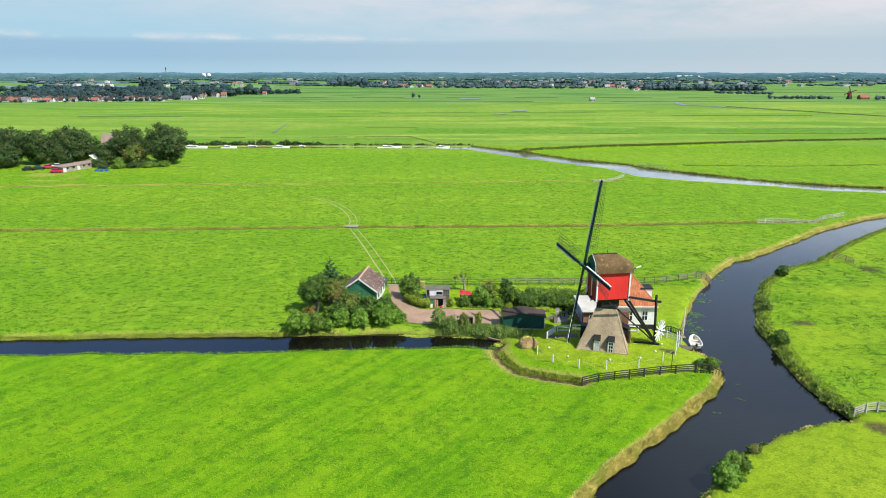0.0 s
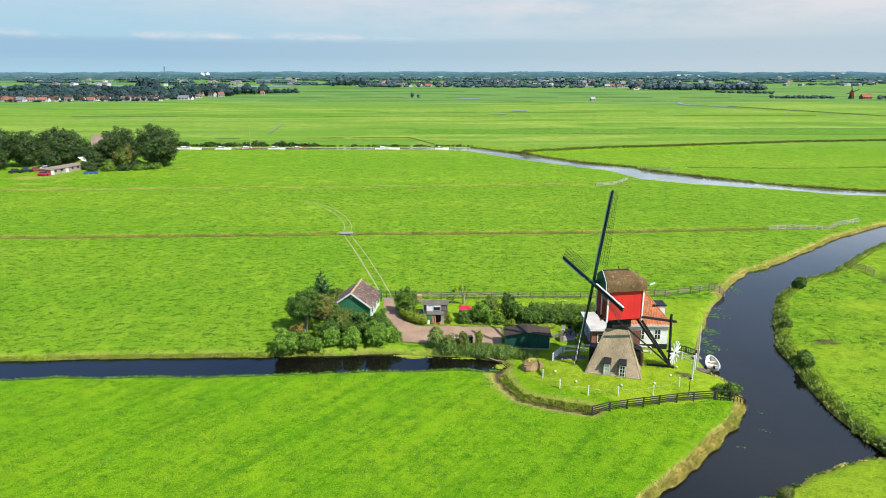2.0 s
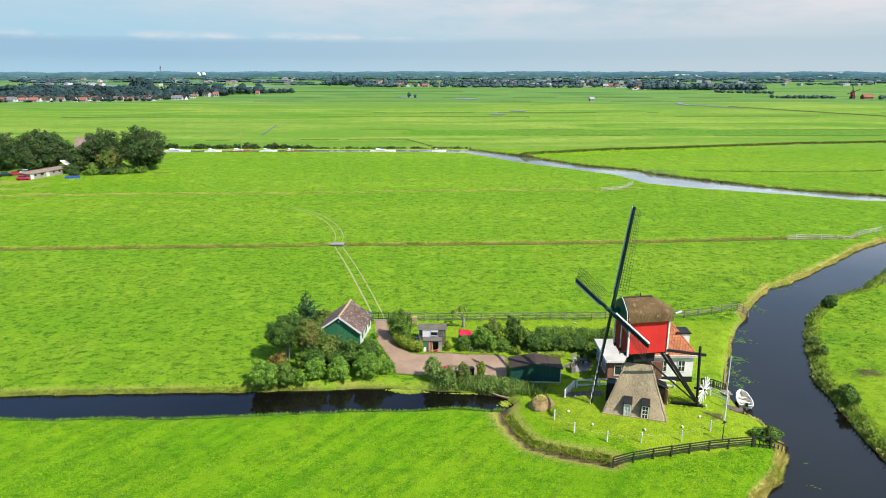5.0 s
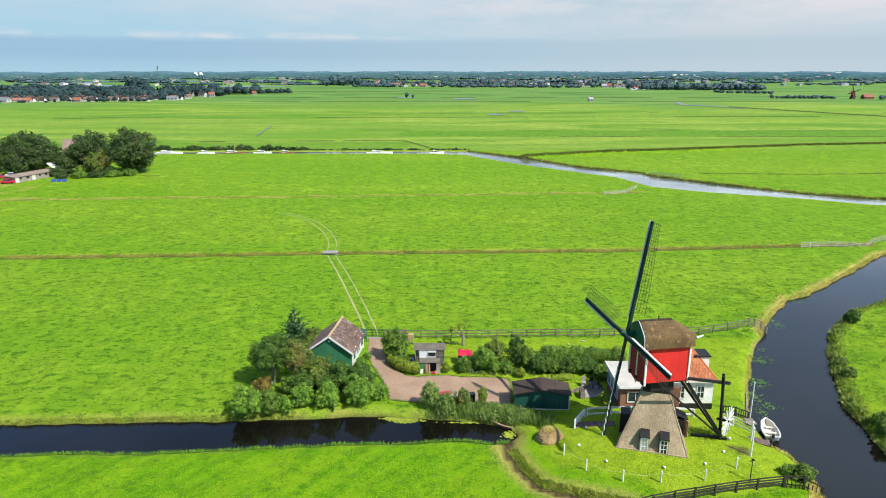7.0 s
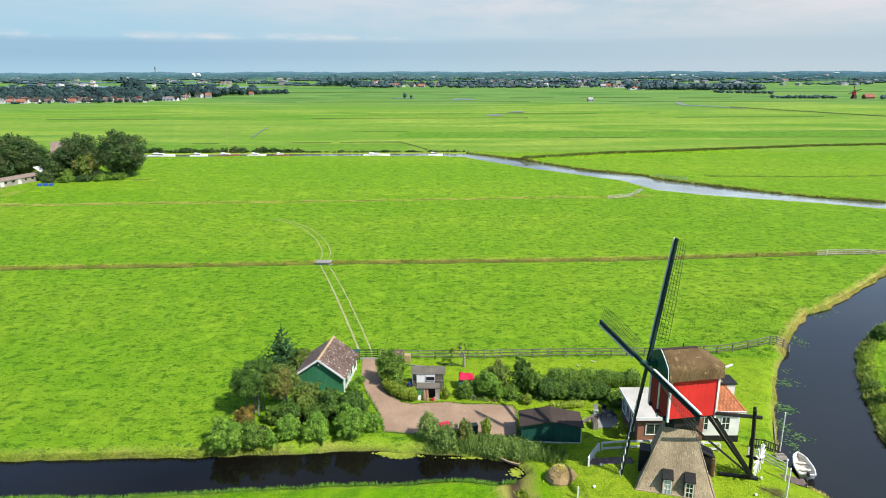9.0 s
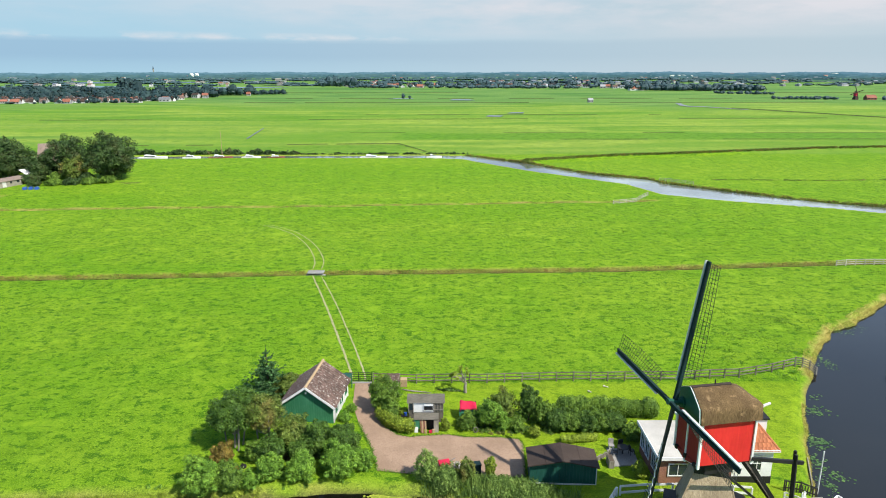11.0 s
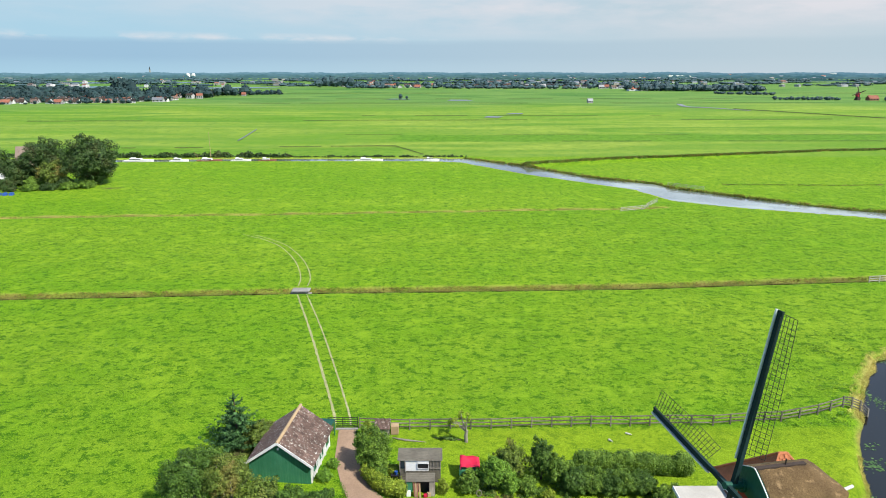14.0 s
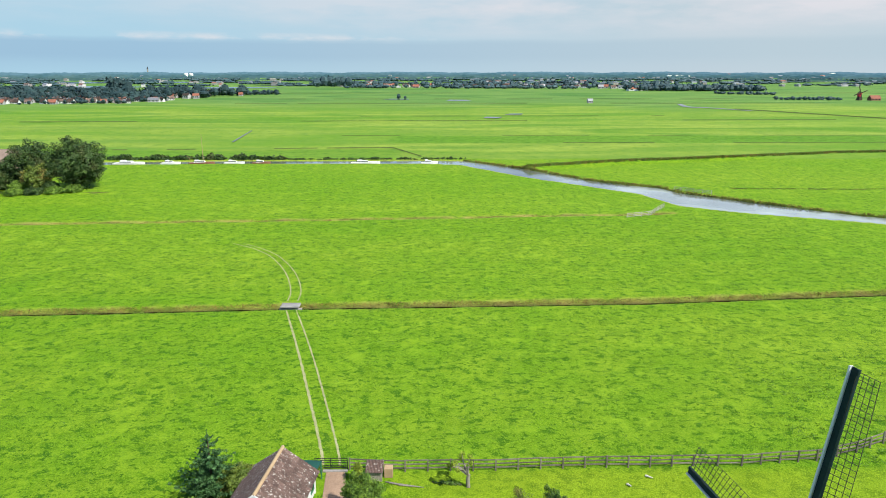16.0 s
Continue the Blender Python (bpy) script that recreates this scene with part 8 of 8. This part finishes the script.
wood("field_trees", belt(-255, 1460, -185, 1480, 9, 12, 19, 19, rf) + belt(-180, 1400, 330, 1330, 90, 22, 14, 7, rf, 0.5) + belt(-180, 1500, 480, 1380, 80, 30, 15, 12, rf, 0.3) + belt(330, 1235, 540, 1190, 150, 22, 13, 10, rf) + belt(415, 1060, 480, 1010, 26, 10, 7, 4.5, rf) + belt(405, 862, 480, 850, 34, 5, 5, 4.0, rf) + belt(520, 835, 640, 820, 36, 8, 6, 5, rf), "tree rows across the far fields", HAZY_WOODS, 3, 46)
wood("lone_trees", [(-48, 885, 5, 7), (-40, 888, 4, 4), (-190, 1440, 7, 8), (-130, 1490, 9, 10), (20, 1500, 10, 9)], "lone trees in the far fields", HAZY_WOODS, 4, 60)
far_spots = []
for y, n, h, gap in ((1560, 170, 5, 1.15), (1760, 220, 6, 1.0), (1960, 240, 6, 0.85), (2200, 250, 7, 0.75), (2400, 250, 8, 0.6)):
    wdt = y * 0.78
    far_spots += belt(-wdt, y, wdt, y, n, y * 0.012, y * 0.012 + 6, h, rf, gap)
wood("horizon_woods", far_spots, "dark woods and hedgerows towards the horizon", HAZY_WOODS, 5, 16)

# village houses
rv = random.Random(9)
ROOFS = [ROOFTILE, BITUMEN, TAR, DULLTILE, BITUMEN, METAL]
for k in range(130):
    x = -520 + 205 * ((k * 0.618) % 1.0) + rv.uniform(-9, 9)
    y = 752 + 80 * rv.random() + (x + 520) * 0.17
    rfm = ROOFS[rv.randrange(6)]
    wl_m = (FARWALL, WHITE, OFFWHITE)[rv.randrange(3)]
    words = "%s village house with %s roof" % ({FARWALL.name: "dull white", WHITE.name: "white", OFFWHITE.name: "pale"}[wl_m.name], {ROOFTILE.name: "brown tiled", DULLTILE.name: "faded red", TAR.name: "black", BITUMEN.name: "dark", METAL.name: "grey"}[rfm.name])
    gable_house(x, y, rv.uniform(4.5, 8.5), rv.uniform(5, 7), rv.uniform(1.8, 2.8), rv.uniform(4.2, 5.6), rv.choice((0, 12, 5, -20, 24, -8)), wl_m, rfm, words, group="village houses")
for k in range(46):
    x = -560 + 260 * ((k * 0.618 + 0.37) % 1.0)
    y = 860 + 130 * rv.random()
    rfm = ROOFS[rv.randrange(6)]
    gable_house(x, y, rv.uniform(7, 11), rv.uniform(6, 8), rv.uniform(3, 4.5), rv.uniform(6, 8), rv.choice((0, 12, 90, -20)), (FARWALL, CONCRETE, FARWALL)[rv.randrange(3)], rfm, "tall village house among dark trees", group="village houses")
for x, y, ln, rfm, words in ((-492, 757, 14, BRICK, "large brown barn at the village edge"), (-478, 754, 11, METAL, "grey metal barn at the village edge"), (-455, 757, 15, DULLTILE, "long farm with faded orange roof"), (-404, 764, 13, DULLTILE, "house with faded red roof"), (-318, 812, 20, METAL, "white farm with pale roof at the field edge"), (-352, 985, 22, ROOFTILE, "farm with pale brown roof among trees"), (-272, 990, 9, DULLTILE, "small house with red roof by the trees")):
    gable_house(x, y, ln * 0.6, 6.0, 2.4, 5.2, 4, FARWALL if rfm is not BRICK else BRICK, rfm, words, "farmhouse")
for k in range(80):
    x = -160 + 660 * ((k * 0.618 + 0.2) % 1.0)
    y = 1400 - x * 0.14 + rv.uniform(-10, 150)
    rfm = ROOFS[rv.randrange(6)]
    gable_house(x, y, rv.uniform(7, 13), rv.uniform(7, 9), rv.uniform(3, 4.2), rv.uniform(5.6, 7.6), rv.choice((0, 8, 90, -15)), (FARWALL, CONCRETE, OFFWHITE)[rv.randrange(3)], rfm, "distant house beyond the fields", group="distant houses", windows=2)
gable_house(345, 1222, 34, 12, 3.5, 8, 3, WHITE, DULLTILE, "long farm with pale orange roof", "farmhouse")
gable_house(466, 1225, 16, 10, 4, 9, 10, WHITE, TAR, "white house with dark roof before the woods", "house")
gable_house(166, 786, 5.2, 4.5, 2.6, 4.8, 8, FARWALL, METAL, "lone pale building in the far meadow", "house")


def far_blocks():
    """Long pale sheds, greenhouses and flats of the far towns."""
    for k in range(190):
        y = rv.choice((1520, 1700, 1800, 1900, 2250, 2700, 3300, 3900, 4300))
        x = rv.uniform(-0.72, 0.72) * y if k % 4 else rv.uniform(0.08, 0.34) * y
        s = y / 1000
        b = thing("far_building", x, y, 0, "pale building of a distant town", "building", "buildings of distant towns", rv.uniform(-15, 15))
        ln, hh = rv.uniform(8, 22) * s * 0.4, rv.uniform(2.5, 4) * (1 + s * 0.25)
        part("wall", Geo().box((0, 0, hh / 2), (ln, 14, hh)), rv.choice((FARWALL, OFFWHITE, CONCRETE, FARWALL)), b)
        part("roof", Geo().slab([(-ln / 2, -7.3, hh), (ln / 2, -7.3, hh), (ln / 2, 0, hh * 1.35), (-ln / 2, 0, hh * 1.35)], 0.4), rv.choice((DULLTILE, METAL, CONCRETE, ROOFTILE, METAL)), b)


far_blocks()
for dx in (-13, 13):
    t = thing("storage_tank", -1259 + dx, 3500, 0, "white cylindrical storage tank on the horizon", "tank", "storage tanks on the horizon")
    part("shell", Geo().tube([(0, 0, 0), (0, 0, 16)], [10, 10], 20), WHITE, t)
    part("tank_roof", Geo().tube([(0, 0, 16), (0, 0, 19)], [10, 4], 20), WHITE, t)
ct = thing("church_tower", -1866, 4450, 0, "slender church tower on the horizon", "church")
part("shaft", Geo().box((0, 0, 20), (7, 7, 40)), CONCRETE, ct)
part("spire", Geo().tube([(0, 0, 40), (0, 0, 58)], [4.5, 0.3], 6), TAR, ct)
fb = thing("factory", 2000, 3500, 0, "large white factory hall on the horizon", "factory")
part("hall", Geo().box((0, 0, 9), (36, 20, 18)), WHITE, fb)
part("side_hall", Geo().box((-60, 0, 5), (80, 20, 10)), CONCRETE, fb)
fb = thing("factory", 1130, 3300, 0, "long white factory hall on the horizon", "factory")
part("hall", Geo().box((0, 0, 6), (70, 20, 9)), WHITE, fb)
part("side_hall", Geo().box((55, 0, 4), (36, 20, 8)), OFFWHITE, fb)


def far_mill():
    m = thing("windmill", 500, 850, 0.0, "far red post mill beside a farm", "windmill")
    part("base", Geo().box((0, 0, 2.3), (5.0, 5.0, 4.6), 0.3, 0.5), BITUMEN, m)
    part("body", Geo().box((0, 0, 6.4), (3.4, 3.4, 3.8), 0.3), CRIMSON, m)
    part("cap_roof", Geo().tube([(0, 0, 8.7), (0, 0, 10.6)], [2.6, 0.4], 4), BITUMEN, m)
    for k in range(4):
        a = 0.35 + k * math.pi / 2
        part("sail", Geo().beam((-1, -3.4, 8.6), (-1 + 8.0 * math.cos(a), -3.4, 8.6 + 8.0 * math.sin(a)), 0.9, 0.2, (0, 1, 0)), BITUMEN, m)
    gable_house(515, 845, 12, 7, 2.6, 6, 5, BRICK, DULLTILE, "red-brown farm beside the far mill", "farmhouse")


far_mill()


# glints of far ditches and pools
def pool(name, ring, label):
    tagged(mesh_object(name, Geo().add([(x, y, 0.35 + 0.0001 * y) for x, y in ring], [tuple(range(len(ring)))]), WATER), label, "water", kind="structure")


pool("water_pool_1", [(34, 552), (45, 549), (50, 562), (38, 566)], "small pool in the far meadow")
pool("water_pool_2", [(54, 590), (68, 591), (70, 602), (60, 603)], "small pool in the far meadow")
pool("water_pool_3", [(10, 832), (40, 828), (34, 856), (14, 860)], "small pool in the far meadow")
pool("water_pool_4", [(-66, 868), (-34, 866), (-36, 884), (-60, 886)], "small pool in the far meadow")
pool("water_pool_5", [(-102.0, 384), (-101.0, 384), (-109.2, 449), (-110.0, 449)], "straight field ditch in the far meadow")
for k, (x0, x1, y, d) in enumerate(((-1050, -560, 1450, 170), (-560, -300, 1400, 110), (-420, -150, 1640, 190), (300, 760, 1600, 90), (-1350, -420, 1960, 260), (60, 620, 1900, 170), (700, 1300, 2060, 190))):
    pool("water_lake_%d" % (k + 1), [(x0, y - d * 0.2), (x0 + (x1 - x0) * 0.4, y - d * 0.5), (x1, y), (x1 - (x1 - x0) * 0.3, y + d * 0.5), (x0 + (x1 - x0) * 0.2, y + d * 0.4)], "long pale lake towards the horizon")
pool("water_far_creek", [(251, 758), (239, 708), (241, 691), (254, 683), (264, 659), (274, 635), (277, 639), (268, 667), (257, 694), (247, 700), (246, 712), (256, 754)], "far creek bending through the meadows")


# plain strips at the horizon; distance haze is painted as their glowing colour
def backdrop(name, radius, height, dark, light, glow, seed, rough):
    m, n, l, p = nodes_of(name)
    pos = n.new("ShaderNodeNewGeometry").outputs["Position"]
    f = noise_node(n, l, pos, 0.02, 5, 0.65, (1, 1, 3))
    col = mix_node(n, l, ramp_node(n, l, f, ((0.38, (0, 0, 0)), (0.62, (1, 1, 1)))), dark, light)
    # hazy blue-green glow in place of real air between
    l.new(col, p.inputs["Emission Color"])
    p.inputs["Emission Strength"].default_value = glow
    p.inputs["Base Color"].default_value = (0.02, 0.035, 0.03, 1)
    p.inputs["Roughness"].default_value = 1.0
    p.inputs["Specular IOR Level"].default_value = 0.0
    rng = np.random.RandomState(seed)
    k = 620
    i = np.arange(k)
    hs = height * (1 + 0.12 * np.sin(i * 0.09 + seed) + 0.10 * np.sin(i * 0.31 + 2 * seed) + rough * rng.uniform(-1, 1, k))
    pts = []
    for t in range(k):
        a = math.radians(-48 + 96 * t / (k - 1))
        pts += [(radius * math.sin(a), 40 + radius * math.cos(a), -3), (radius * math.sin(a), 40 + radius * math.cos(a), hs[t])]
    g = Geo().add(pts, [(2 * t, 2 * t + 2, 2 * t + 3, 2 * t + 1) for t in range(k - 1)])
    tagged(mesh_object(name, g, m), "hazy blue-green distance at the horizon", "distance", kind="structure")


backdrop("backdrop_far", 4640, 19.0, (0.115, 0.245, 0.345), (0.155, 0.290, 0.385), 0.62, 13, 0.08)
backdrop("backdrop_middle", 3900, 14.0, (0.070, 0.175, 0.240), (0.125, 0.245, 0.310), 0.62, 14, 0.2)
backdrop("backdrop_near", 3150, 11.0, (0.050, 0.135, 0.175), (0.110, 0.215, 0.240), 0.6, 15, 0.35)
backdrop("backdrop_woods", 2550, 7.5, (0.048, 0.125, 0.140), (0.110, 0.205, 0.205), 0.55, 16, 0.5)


# dark ditch lines between the far parcels
def ditch_line(name, y0, slope, x0, x1, width, seed):
    rng = np.random.RandomState(seed)
    n = 60
    g = Geo()
    a, b = [], []
    for k in range(n + 1):
        x = x0 + (x1 - x0) * k / n
        y = y0 + slope * x + rng.uniform(-0.4, 0.4)
        hw = width * rng.uniform(0.08, 0.30)
        side = hw * 0.5 if abs(slope) > 1 else 0.0
        a.append((x - side, y - hw, 0.25))
        b.append((x + side, y + hw, 0.25 + 0.12 * width))
    gone = wobble(np.linspace(0, 40, n), np.zeros(n), 9, seed + 60) < -0.1
    g.add(a + b, [(k, k + 1, n + 1 + k + 1, n + 1 + k) for k in range(n) if abs(slope) > 1 or not gone[k]])
    tagged(mesh_object(name, g, DITCHGRASS), "dark rushy ditch between far meadows", "ditch", kind="structure")


DITCHGRASS = surface("rushy_ditch_grass", (0.035, 0.075, 0.012), (0.11, 0.13, 0.03), 0.95, 0.05, 0.6, 0.4, 0.05)
for k, (y0, slope, x0, x1, wd) in enumerate(((525.2, 0.031, -480, 480, 2.6), (574, 0.014, -60, 560, 2.0), (418, 0.0, -60, 420, 1.3), (381, 0.0, 30, 420, 1.7), (362, 0.074, -150, -20, 2.0), (313.7, -2.3, -20.4, -6.1, 1.7), (1225, -2.06, 272, 400, 5.0), (775, 0.0, -250, 420, 3.5), (880, 0.0, -250, 420, 4.0), (1090, 0.0, -240, 900, 5.0))):
    ditch_line("ditch_line_%d" % (k + 1), y0, slope, x0, x1, wd, k)
